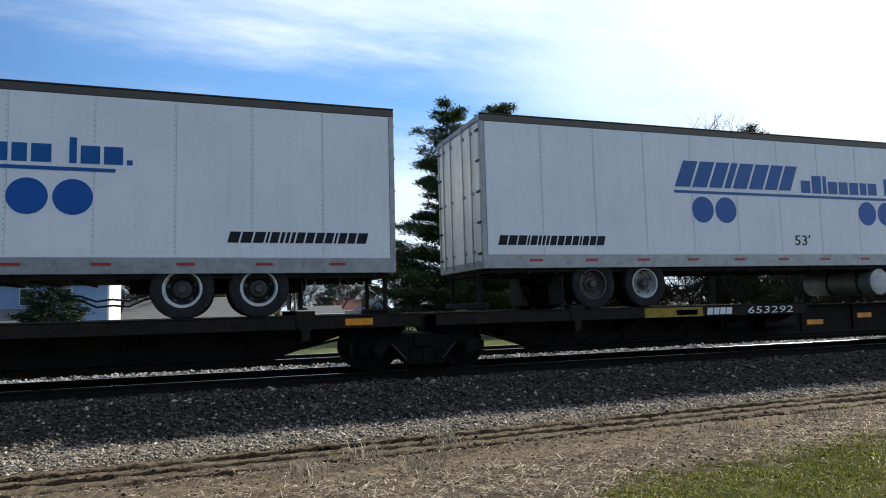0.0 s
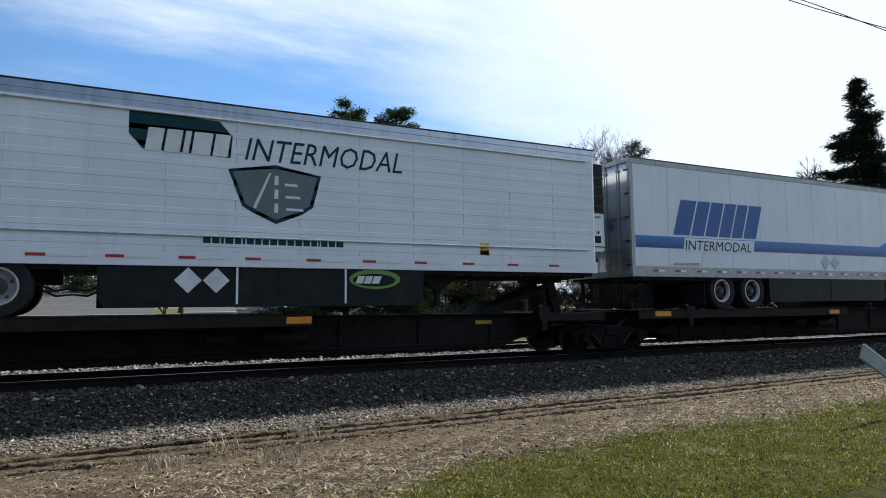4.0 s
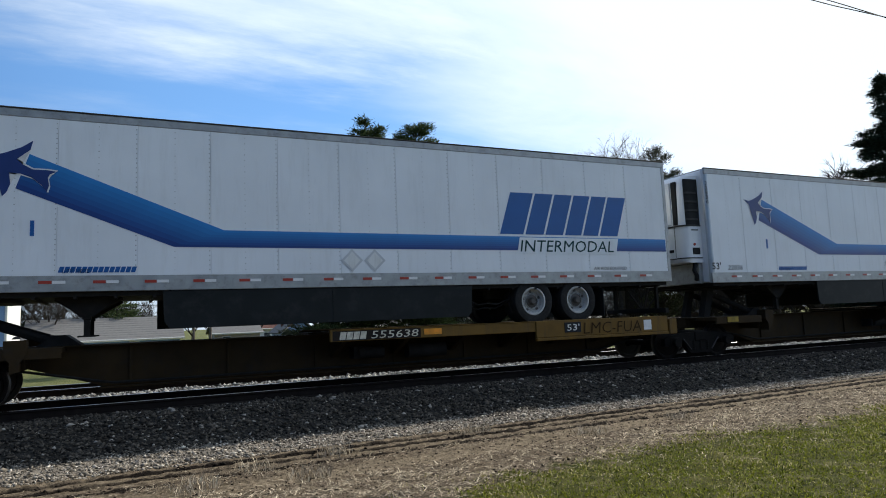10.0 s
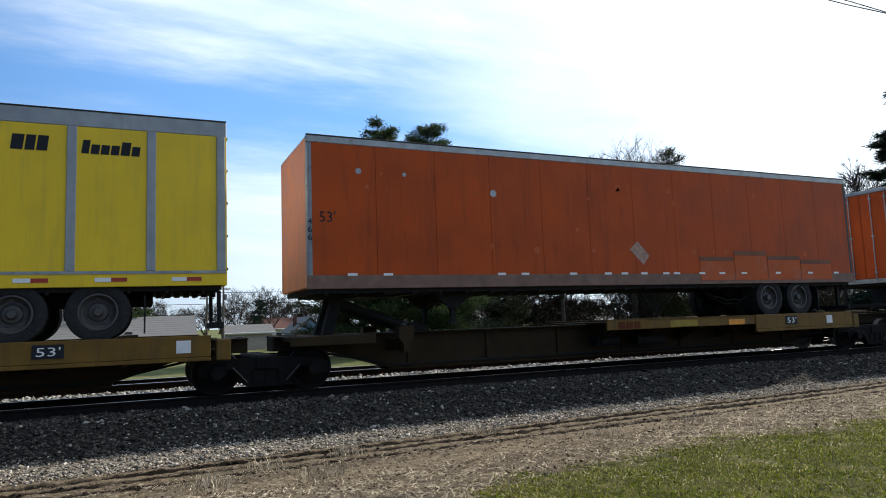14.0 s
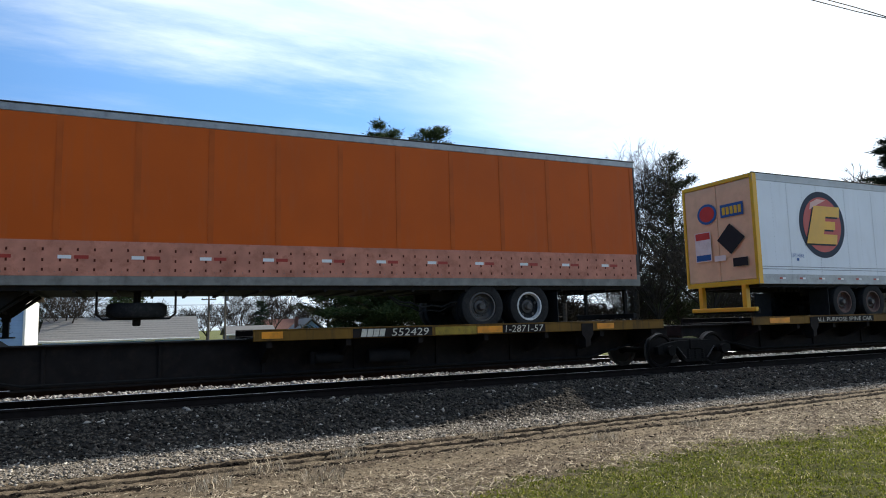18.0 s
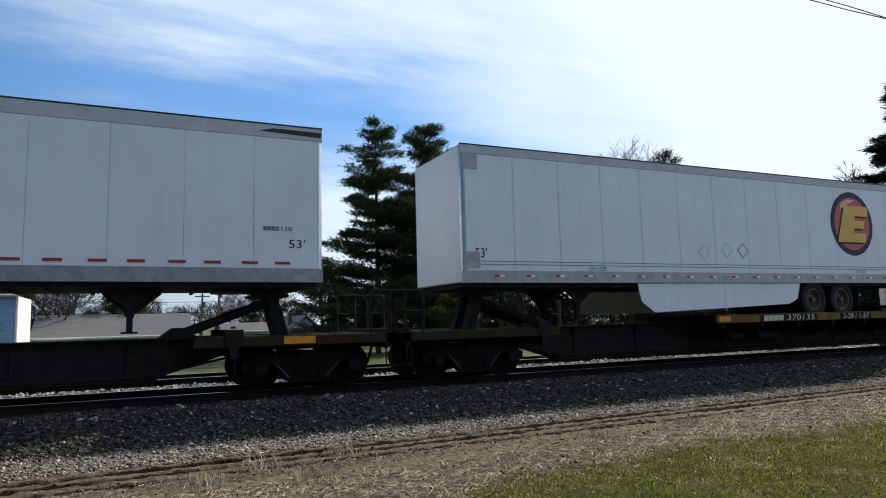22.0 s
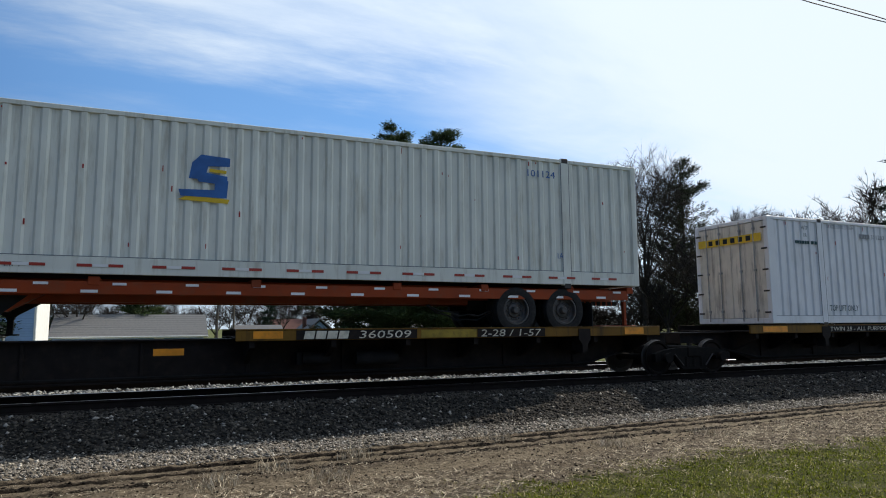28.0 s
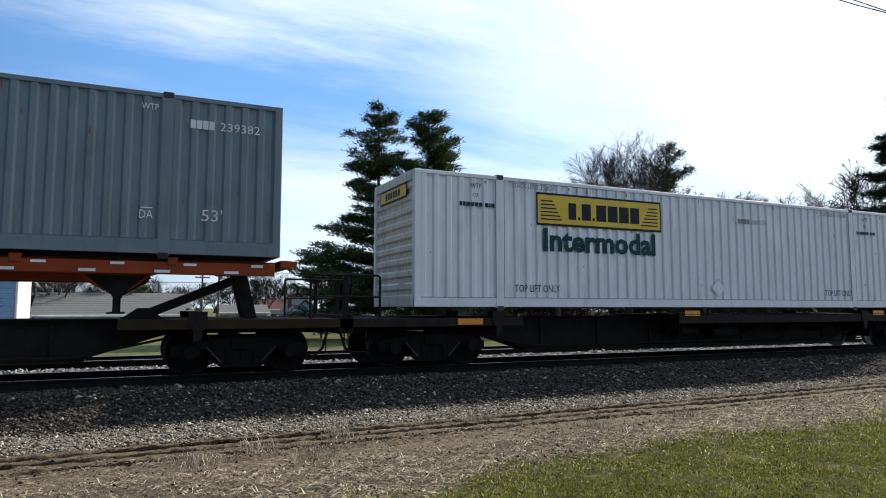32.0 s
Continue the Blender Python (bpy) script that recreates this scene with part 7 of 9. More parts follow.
for k, r in LOADS:
    if k in (16, 17, 21):
        end_shape(r, [(-0.85, 3.62), (0.85, 3.62), (0.85, 3.95), (-0.85, 3.95)], INK_BLACK, -0.004, "end_sign_border")
        end_shape(r, [(-0.81, 3.66), (0.81, 3.66), (0.81, 3.91), (-0.81, 3.91)], SIGN_YELLOW, -0.008, "end_sign")
        g = Geo()
        for i in range(6):
            g.box(-0.012, -0.008, -0.45 + i * 0.16, -0.34 + i * 0.16, 3.71, 3.86)
        part("brand_mark", g, INK_BLACK, r)
        end_shape(r, [(-0.7, 1.7), (-0.45, 1.7), (-0.45, 1.85), (-0.7, 1.85)], GHOST, -0.02, "notice")
    if k == 19:
        end_shape(r, [(-1.1, 3.50), (1.15, 3.50), (1.15, 3.72), (-1.1, 3.72)], SIGN_YELLOW, -0.03, "end_sign")
        g = Geo()
        for i in range(6):
            g.box(-0.036, -0.03, -0.75 + i * 0.27, -0.60 + i * 0.27, 3.54, 3.68)
        part("brand_mark", g, INK_BLACK, r)


def chassis(k, nose, axles, rims, label):
    """The skeletal frame that carries a container on road wheels."""
    r = new("container_chassis")
    U = (lambda u: u) if nose == "L" else (lambda u: L53 - u)
    zt = 2.15
    for y in (-0.48, 0.48):
        part("main_beam", Geo().prism([(U(0.1), zt - 0.14), (U(2.0), zt - 0.16), (U(2.9), zt - 0.44), (U(15.9), zt - 0.44), (U(15.9), zt - 0.02), (U(0.1), zt - 0.02)], y - 0.06, y + 0.06), CHASSIS, r, "orange steel beam")
    for i, u in enumerate((0.1, 2.1, 4.5, 7.2, 10.0, 12.0, 14.2, 15.9)):
        part("bolster", Geo().box(U(u) - 0.09, U(u) + 0.09, -1.24, 1.24, zt - 0.17, zt - 0.022, 0.01), CHASSIS, r)
    part("side_rail", Geo().box(0.3, 15.85, NEAR + 0.07, NEAR + 0.13, zt - 0.33, zt - 0.10, 0.01), CHASSIS, r)
    part("nose_stop", Geo().prism([(U(0.15), zt - 0.2), (U(-0.12), zt - 0.14), (U(-0.16), zt - 0.03), (U(0.15), zt - 0.02)], -1.15, 1.15), CHASSIS, r)
    for i in range(13):
        x = 0.9 + i * 1.18
        part("marker_tape", Geo().box(x - 0.13, x + 0.13, NEAR + 0.062, NEAR + 0.07, zt - 0.30, zt - 0.25), WHITE_REFLEX, r)
        part("marker_tape", Geo().box(x + 0.35, x + 0.57, NEAR + 0.062, NEAR + 0.07, zt - 0.17, zt - 0.125), WHITE_REFLEX, r)
    road_wheels(r, axles, 1.58, rims)
    bogie_frame(r, axles, 1.58, zt - 0.34, L53 if nose == "L" else 0.0, CHASSIS)
    for y in (-0.95, 0.95) if nose == "R" else ():
        part("flap_plate", Geo().box(axles[0] - 0.752, axles[0] - 0.742, y - 0.26, y + 0.26, 1.22, 1.48), WHITE_WORN, r, "white plate on the mud flap")
    landing_gear(r, U(3.0), zt - 0.34, 1.12)
    part("gear_knee", Geo().prism([(U(2.2), zt - 0.16), (U(4.0), zt - 0.16), (U(3.2), zt - 0.62), (U(2.8), zt - 0.62)], -0.86, -0.66), CHASSIS, r)
    tagged(r, label, "chassis", "container chassis")
    LOADS.append((k, r))
    return r


chassis(18, "L", (12.79, 14.05), (RIM_DARK, RIM_DARK), "orange container chassis on dark road wheels")
r, zb, zt = container(18, CONT_CREAM, 2.16, "R", end_mat=CONT_TAN, label="cream corrugated container with a blue emblem on an orange chassis", low=0.30)
y = NEAR - 0.001
tape(r, zb + 0.15, 13, order="rwr", w=0.24)
c = mat("faded_blue", (0.03, 0.12, 0.36), 0.5, var=0.2, scale=5)
shape(r, [(5.77, 3.55), (6.64, 3.52), (6.67, 3.60), (5.95, 3.64)], SIGN_YELLOW, y=y, name="emblem_shadow")
shape(r, [(5.82, 3.62), (6.62, 3.62), (6.64, 3.95), (6.1, 3.95), (6.12, 3.90), (6.4, 3.88), (6.4, 3.76), (5.78, 3.74)], c, y=y - 0.004, name="emblem", label="faded blue angular emblem")
shape(r, [(5.95, 3.95), (6.62, 3.95), (6.62, 4.03), (6.25, 4.08), (6.28, 4.20), (6.66, 4.22), (6.66, 4.38), (6.15, 4.41), (6.0, 4.25)], c, y=y - 0.004, name="emblem")
shape(r, [(6.3, 4.10), (6.6, 4.08), (6.6, 4.14), (6.3, 4.16)], SIGN_YELLOW, y=y - 0.007, name="emblem_shadow")
lettering(r, "53ft", 0.72, 1.15, 2.76, 3.0, INK_GREY, y=y)
lettering(r, "DA", 2.30, 2.49, 2.78, 2.93, INK_NAVY, y=NEAR - 0.007)
lettering(r, "1A", 13.85, 14.0, 2.75, 2.88, INK_NAVY, y=y)
lettering(r, "101124", 13.1, 13.83, 4.60, 4.76, INK_NAVY, y=y)
lettering(r, "LIFT", 3.2, 3.45, zb + 0.1, zb + 0.18, INK_GREY, y=NEAR - 0.006)

chassis(20, "R", (1.90, 3.17), (RIM_RING, RIM_DARK), "orange container chassis with one white-rimmed wheel")
GREY_DOOR = mat("grimy_grey_doors", (0.125, 0.135, 0.125), 0.6, var=0.15, scale=2, dirt=(0.10, 0.075, 0.05), amount=0.7, streak=True)
r, zb, zt = container(20, CONT_GREY, 2.18, "L", end_mat=GREY_DOOR, label="blue-grey corrugated container with white lettering on an orange chassis", low=0.26)
for x in (0.86, 14.9):
    lettering(r, "53'", x - 0.18, x + 0.18, 2.80, 3.02, INK_WHITE, y=y)
for x in (2.34, 13.8):
    lettering(r, "DA", x - 0.11, x + 0.11, 2.80, 2.95, INK_WHITE, y=y)
    shape(r, [(x - 0.09, 2.98), (x + 0.1, 2.98), (x + 0.1, 3.0), (x - 0.09, 3.0)], INK_WHITE, y=y, name="line")
    lettering(r, "WTP", x - 0.14, x + 0.14, 4.76, 4.87, INK_WHITE, y=y)
lettering(r, "WARNING HIGH CUBE", 7.25, 8.82, 4.74, 4.88, INK_WHITE, y=y)
lettering(r, "239382", 15.0, 15.72, 4.50, 4.66, INK_WHITE, y=y)
blocks(r, (1, 1, 1, 1), 14.48, 14.9, 4.50, 4.66, INK_WHITE, y=y)
for za, ya, yb, m_, nm in ((3.88, 0.10, 1.0, INK_WHITE, "code_bar"), (3.88, -1.0, -0.12, INK_WHITE, "code_bar"), (3.62, -0.95, -0.2, INK_GREY, "fine_print"), (3.50, -0.95, -0.3, INK_GREY, "fine_print"), (3.38, -0.95, -0.25, INK_GREY, "fine_print"), (3.56, 0.35, 0.6, INK_GREY, "fine_print")):
    for i in range(6):
        w_ = (yb - ya) / 6
        end_shape(r, [(ya + i * w_, za), (ya + (i + 0.7) * w_, za), (ya + (i + 0.7) * w_, za + (0.13 if m_ is INK_WHITE else 0.05)), (ya + i * w_, za + (0.13 if m_ is INK_WHITE else 0.05))], m_, 0.012, nm)
end_shape(r, [(-0.48, 2.98), (-0.12, 2.98), (-0.12, 3.20), (-0.48, 3.20)], SIGN_YELLOW, 0.010, "notice")
end_shape(r, [(-1.02, 2.98), (-0.52, 2.98), (-0.52, 3.20), (-1.02, 3.20)], INK_CREAM, 0.010, "notice")
for i in range(3):
    end_shape(r, [(-0.98, 3.02 + 0.06 * i), (-0.58, 3.02 + 0.06 * i), (-0.58, 3.045 + 0.06 * i), (-0.98, 3.045 + 0.06 * i)], INK_BLACK, 0.004, "notice_line")
word = lettering(r, "53", 0.0, 0.30, 2.96, 3.18, INK_WHITE, y=0.0)
word.matrix_basis = pose(0.012, 0.50, 0.0, 0, 0, -90)
for yy in (-0.62, 0.62):
    for zz in (2.55, 2.85):
        part("lock_handle", Geo().box(-0.045, -0.02, yy - 0.24, yy + 0.20, zz - 0.02, zz + 0.02, 0.006), ALU_DULL, r)
for yy in (-1.0, -0.4, 0.3, 0.85):
    end_shape(r, [(yy - 0.06, zb + 0.03), (yy + 0.06, zb + 0.03), (yy + 0.06, zb + 0.09), (yy - 0.06, zb + 0.09)], WHITE_REFLEX, -0.006, "marker_tape")

# ---- cars and trucks under the loads ----
# joints: the truck's x from the next load's left end where two units share it; pairs where two cars couple
SHARED = {1: -1.18, 3: -0.85, 4: -0.57, 5: -0.6, 6: -0.6, 8: -0.38, 9: -0.55, 10: -0.75, 11: -1.51, 13: -2.2, 14: -1.3, 16: -0.05, 17: -2.45, 19: -2.6, 20: -2.2}
PAIRED = {2: (15.44, 0.31), 7: (15.6, 0.55), 12: (15.7, 0.41), 15: (15.9, 0.33), 18: (14.8, 0.24), 21: (15.3, 0.53)}
WHEEL_SIDE = "RLRLLLLRRRRLRLLRRLRLLR"
HITCHED = (0, 1, 2, 3, 4, 5, 6, 7, 8, 9, 10, 11, 12, 13, 14, 15, 18, 20)
left_end = {0: (-2.0, False)}
right_end = {}
add_truck(LEFT[0] - 2.0)
for k, off in SHARED.items():
    left_end[k] = (off, False)
    right_end[k - 1] = (LEFT[k] + off - LEFT[k - 1], False)
    add_truck(LEFT[k] + off)
for k, (a, b) in PAIRED.items():
    right_end[k - 1] = (a, True)
    left_end[k] = (b, True)
    add_truck(LEFT[k - 1] + a)
    add_truck(LEFT[k] + b)
right_end[21] = (17.0, False)
add_truck(LEFT[21] + 17.0)
HITCH_TOP = {2: 2.07, 0: 1.78, 1: 1.90, 18: 1.98, 20: 1.98}
OLIVE = mat("dull_yellow_patch", (0.30, 0.21, 0.03), 0.6, var=0.25, scale=4, dirt=(0.06, 0.05, 0.03), amount=0.7)


# reflectors and paint patches: from, to, height, depth, colour
REFX, DARKP = YELLOW_REFLEX, CAR_DARK
SILL_MARKS = {
    0: [(8.0, 8.5, 0.95, 0.12, REFX), (15.2, 15.7, 0.95, 0.12, REFX)],
    1: [(3.6, 5.09, 0.95, 0.20, OLIVE), (4.4, 4.95, 0.94, 0.11, REFX), (8.0, 8.49, 0.63, 0.11, REFX), (9.58, 10.03, 0.75, 0.11, REFX), (11.95, 12.37, 0.87, 0.15, REFX)],
    2: [(7.4, 7.9, 0.95, 0.12, REFX), (15.4, 15.9, 0.95, 0.12, REFX)],
    3: [(0.7, 1.2, 0.96, 0.12, REFX), (8.44, 8.93, 0.96, 0.13, REFX), (12.63, 13.04, 0.85, 0.08, OLIVE)],
    4: [(0.72, 1.27, 0.97, 0.13, REFX), (8.02, 8.51, 0.95, 0.12, REFX), (12.7, 13.1, 0.85, 0.08, OLIVE)],
    5: [(0.7, 1.2, 0.96, 0.12, REFX), (7.88, 8.39, 0.92, 0.14, REFX), (12.7, 13.1, 0.85, 0.08, OLIVE)],
    6: [(0.71, 1.24, 0.94, 0.12, REFX), (8.1, 8.6, 0.94, 0.12, REFX), (11.2, 11.8, 0.60, 0.06, OLIVE), (11.2, 11.8, 0.70, 0.05, OLIVE), (14.53, 15.02, 0.94, 0.13, REFX)],
    7: [(0.53, 0.83, 0.96, 0.2, REFX), (7.25, 9.12, 0.99, 0.19, DARKP), (9.2, 9.6, 1.0, 0.12, REFX)],
    8: [(0.4, 0.8, 0.95, 0.14, OLIVE), (7.6, 8.3, 1.0, 0.14, DARKP), (11.0, 11.5, 1.0, 0.13, REFX)],
    9: [(1.6, 2.3, 0.93, 0.10, REFX), (7.4, 8.5, 1.0, 0.18, DARKP), (8.55, 9.1, 1.0, 0.13, REFX), (11.3, 11.8, 0.98, 0.13, REFX)],
    10: [(9.0, 9.9, 0.98, 0.16, OLIVE), (10.98, 11.56, 0.96, 0.14, REFX)],
    11: [(4.72, 5.18, 1.0, 0.13, REFX), (5.7, 7.62, 0.99, 0.19, DARKP), (7.75, 8.35, 1.0, 0.12, REFX)],
    12: [(7.15, 7.54, 1.1, 0.13, REFX), (8.9, 10.6, 1.09, 0.18, DARKP), (10.67, 11.63, 1.09, 0.16, OLIVE), (11.65, 12.26, 1.09, 0.14, REFX), (12.27, 13.36, 1.09, 0.18, DARKP), (14.79, 15.27, 1.09, 0.13, REFX)],
    13: [(0.27, 1.04, 1.1, 0.14, REFX), (2.0, 4.6, 1.09, 0.17, DARKP), (7.5, 8.9, 1.09, 0.18, DARKP), (9.44, 9.74, 0.9, 0.12, OLIVE)],
    14: [(-0.37, 0.08, 1.1, 0.16, REFX), (2.9, 4.1, 1.09, 0.18, DARKP), (5.55, 7.15, 1.09, 0.18, DARKP), (8.4, 8.8, 1.1, 0.13, REFX), (15.4, 16.0, 0.94, 0.14, REFX)],
    15: [(7.4, 7.8, 1.1, 0.13, REFX), (8.9, 11.2, 1.09, 0.18, DARKP), (12.2, 13.6, 1.09, 0.18, DARKP), (15.3, 15.9, 1.1, 0.13, OLIVE), (16.0, 16.3, 1.1, 0.16, INK_CREAM)],
    16: [(5.94, 6.44, 0.80, 0.12, REFX), (7.9, 8.9, 1.09, 0.18, DARKP), (9.1, 9.7, 1.09, 0.13, REFX), (10.6, 14.1, 1.09, 0.17, DARKP), (15.2, 15.8, 1.09, 0.13, REFX)],
    17: [(0.1, 0.7, 1.1, 0.13, REFX), (2.4, 5.9, 1.09, 0.17, DARKP), (13.12, 13.61, 0.80, 0.12, REFX), (15.5, 16.2, 0.95, 0.14, OLIVE)],
    18: [(0.87, 1.83, 0.93, 0.13, REFX), (5.48, 5.98, 0.82, 0.12, REFX), (7.16, 7.7, 1.1, 0.14, REFX), (7.95, 10.4, 1.09, 0.18, DARKP), (10.49, 11.75, 1.09, 0.16, OLIVE), (11.78, 13.45, 1.09, 0.18, DARKP), (15.65, 16.2, 1.1, 0.16, REFX)],
    19: [(-0.4, 0.5, 1.1, 0.15, REFX), (2.1, 5.95, 1.09, 0.18, DARKP), (6.95, 7.38, 1.1, 0.14, REFX), (7.42, 8.45, 1.09, 0.18, DARKP), (9.18, 9.63, 0.80, 0.12, REFX)],
    20: [(-0.24, 0.35, 1.1, 0.15, REFX), (0.48, 1.03, 1.09, 0.14, INK_CREAM), (2.4, 4.0, 1.09, 0.18, DARKP), (4.04, 4.57, 1.1, 0.14, REFX), (5.65, 7.95, 1.09, 0.18, DARKP), (8.41, 8.85, 1.1, 0.14, REFX)],
    21: [(1.0, 1.6, 0.94, 0.13, REFX), (7.4, 7.9, 1.1, 0.13, REFX), (14.9, 15.4, 1.1, 0.13, REFX)],
}
# lettering: words or None for a plain mark, from, to
SILL_WORDS = {
    1: [(None, 5.19, 5.88), ("653292", 6.31, 7.60)], 6: [(None, 3.2, 3.9), ("653876", 4.3, 5.6)],
    7: [(None, 7.38, 7.95), ("555638", 8.04, 9.07)], 11: [(None, 5.83, 6.39), ("555638", 6.46, 7.54)], 9: [(None, 7.55, 8.4)],
    12: [(None, 9.06, 9.58), ("552429", 9.71, 10.52), ("1-2871-57", 12.33, 13.31)], 13: [("ALL PURPOSE SPINE CAR", 2.1, 4.5), (None, 7.65, 8.81)],
    14: [("1-2871-57", 2.95, 4.06), (None, 5.66, 6.2), ("552429", 6.28, 7.07)], 15: [(None, 9.03, 9.82), ("370135", 9.95, 11.08), ("2-28 / 1-57", 12.3, 13.5)],
    16: [(None, 8.1, 8.72), ("TWIN 28 - ALL PURPOSE SPINE CAR", 10.77, 13.96)], 17: [("TWIN 28 - ALL PURPOSE SPINE CAR", 2.5, 5.8)],
    18: [(None, 8.09, 8.98), ("360509", 9.18, 10.27), ("2-28 / 1-57", 11.85, 13.35)], 19: [("TWIN 28 - ALL PURPOSE SPINE CAR", 2.18, 5.86), (None, 7.48, 8.38)],
    20: [("2-28 / 1-57", 2.5, 3.95), (None, 5.72, 6.65), ("360509", 6.77, 7.86)],
}
WELL_PLATE = {7: (12.72, None), 8: (13.1, None), 9: (13.1, 15.28), 10: (13.07, 14.74), 11: (3.37, 1.47)}


for k in range(22):
    side = WHEEL_SIDE[k]
    style = "yellow" if 7 <= k <= 11 else ("rust" if 12 <= k <= 20 else "dark")
    (xl, cl), (xr, cr) = left_end[k], right_end[k]
    words = {"yellow": "ochre and grime-coated spine car with deep yellow wheel panels", "rust": "dark brown spine car with worn yellow side sills", "dark": "nearly black spine car with yellow side markers"}[style]
    r = platform(k, xl, xr, side, None, style, HITCH_TOP.get(k, 1.88) if k in HITCHED else None, cl, cr, words, SILL_MARKS.get(k, ()))
    y = -HALF - 0.022
    mid = {"dark": 0.95, "yellow": 0.99, "rust": 1.09}[style]
    for word, u, v in SILL_WORDS.get(k, ()):
        ink = INK_WHITE if k == 1 else INK_CREAM
        if word is None:
            blocks(r, (1, 1, 1, 1), u, v, mid - 0.075, mid + 0.075, ink, y=y, slant=0.03)
        else:
            tall = 0.075 if len(word) < 12 else 0.055
            lettering(r, word, u, v, mid - tall, mid + tall, ink, y=y, italic=0.12)
    if style == "yellow":
        b, lb = WELL_PLATE[k]
        part("length_plate", Geo().box(b, b + 0.46, -HALF - 0.046, -HALF - 0.036, 0.83, 1.06), INK_BLACK, r)
        lettering(r, "53'", b + 0.06, b + 0.41, 0.87, 1.02, INK_WHITE, y=-HALF - 0.053)
        if lb:
            part("paper_label", Geo().box(lb, lb + 0.24, -HALF - 0.042, -HALF - 0.036, 0.82, 1.04), INK_WHITE, r)
    if k == 10:
        blocks(r, (1, 1, 1), 7.4, 8.06, mid - 0.08, mid + 0.08, mat("brown_stencil", (0.11, 0.03, 0.012), 0.7), y=y)
    if k == 7:
        lettering(r, "LMC-FUA", 13.25, 14.98, 0.78, 1.04, mat("brown_spray", (0.035, 0.020, 0.008), 0.8), y=-HALF - 0.052, bold=-0.01, italic=0.1, name="sprayed_tag")
        part("paper_label", Geo().box(15.08, 15.32, -HALF - 0.042, -HALF - 0.036, 0.80, 1.04), INK_WHITE, r)
    if k == 8:
        g = Geo()
        for i in range(9):
            x = 13.75 + i * 0.16
            g.tube([(x, -HALF - 0.05, 0.82), (x + 0.10, -HALF - 0.05, 1.02), (x + 0.16, -HALF - 0.05, 0.86), (x + 0.2, -HALF - 0.05, 0.92)], 0.012, 4)
        tagged(part("sprayed_scrawl", g, mat("pale_spray", (0.30, 0.24, 0.12), 0.7), r), kind="stuff")


# ---- ties under both tracks, the nearest as pieces of their own ----
TIE_MESH = Geo().box(-0.115, 0.115, -1.3, 1.3, -0.17, 0.0, 0.012).mesh("tie", TIE)
PLATE = Geo().box(-0.10, 0.10, -0.17, 0.17, 0, 0.012).mesh("tie_plate", RAIL_SIDE)
ties = tagged(new("ties"), "row of dark creosoted wooden ties half sunk in ballast", "ties", kind="structure")
for i in range(120):
    x = -9 + i * 0.52
    t = link("tie", TIE_MESH, ties, pose(x + random.uniform(-0.03, 0.03), TRACK + random.uniform(-0.03, 0.03), TOR - 0.178, 0, 0, random.uniform(-0.8, 0.8)))
    link("tie_plate", PLATE, t, pose(0, -0.755, 0))
    link("tie_plate", PLATE, t, pose(0, 0.755, 0))
ties_b = tagged(new("ties"), "row of dark wooden ties under the second track", "ties", kind="structure")
for i in range(80):
    link("tie", TIE_MESH, ties_b, pose(-6 + i * 0.52, TRACK + 4.3 + random.uniform(-0.03, 0.03), TOR - 0.178, 0, 0, random.uniform(-0.8, 0.8)))


# ---- grass ----
def blades(name, n, area, height, width, lean, keep, material, label, seed, zf=ground_z):
    g = np.random.default_rng(seed)
    x, y = g.uniform(area[0], area[1], n), g.uniform(area[2], area[3], n)
    k = keep(x, y, g.random(n))
    x, y = x[k], y[k]
    n = len(x)
    h = height * g.lognormal(0, 0.4, n)
    a, b = g.uniform(0, 6.28, n), g.uniform(0, 6.28, n)
    ln = lean * (g.random(n) if lean < 1.4 else 0.70 + 0.30 * g.random(n))
    z = zf(x, y) - 0.004
    w = width * (0.6 + 0.8 * g.random(n))
    base = np.stack([x, y, z], 1)
    side = np.stack([np.cos(a), np.sin(a), 0 * a], 1) * w[:, None] / 2
    d = np.stack([np.cos(b) * np.sin(ln), np.sin(b) * np.sin(ln), np.cos(ln)], 1)
    mid = base + d * (h * 0.55)[:, None]
    d2 = d + np.stack([np.cos(b) * 0.5, np.sin(b) * 0.5, -0.25 + 0 * b], 1) * (0.4 + lean)
    tip = mid + d2 * (h * 0.45)[:, None]
    tip[:, 2] = np.maximum(tip[:, 2], z + 0.006)
    v = np.stack([base - side, base + side, mid - side * 0.7, mid + side * 0.7, tip], 1).reshape(-1, 3)
    o = 5 * np.arange(n)[:, None, None]
    f = (np.array([(0, 1, 3), (0, 3, 2), (2, 3, 4)])[None] + o).reshape(-1, 3)
    return tagged(link(name, soup(name, v, f, material)), label, "grass", kind="stuff")


def patchy(x, y):
    return wobble(x, y, 1.3, 8.0) * 0.6 + wobble(x, y, 4.7, 2.0) * 0.4


def on_lawn(x, y, u):
    d = lawn_line(x) - y + 0.7 * patchy(x, y)
    return u < np.clip(0.5 + d / 0.7, 0, 1) * np.clip(0.95 + 1.1 * wobble(x, y, 3.3, 9.0), 0.25, 1)


def on_dry(x, y, u):
    d = lawn_line(x) - y + 0.9 * patchy(x, y) + 0.25
    return u < np.clip(0.5 + d / 0.7, 0, 1) * np.clip(0.30 - 1.7 * wobble(x, y, 2.1, 5.0) + 0.8 * np.clip(1.1 - d, 0, 1), 0.08, 1)


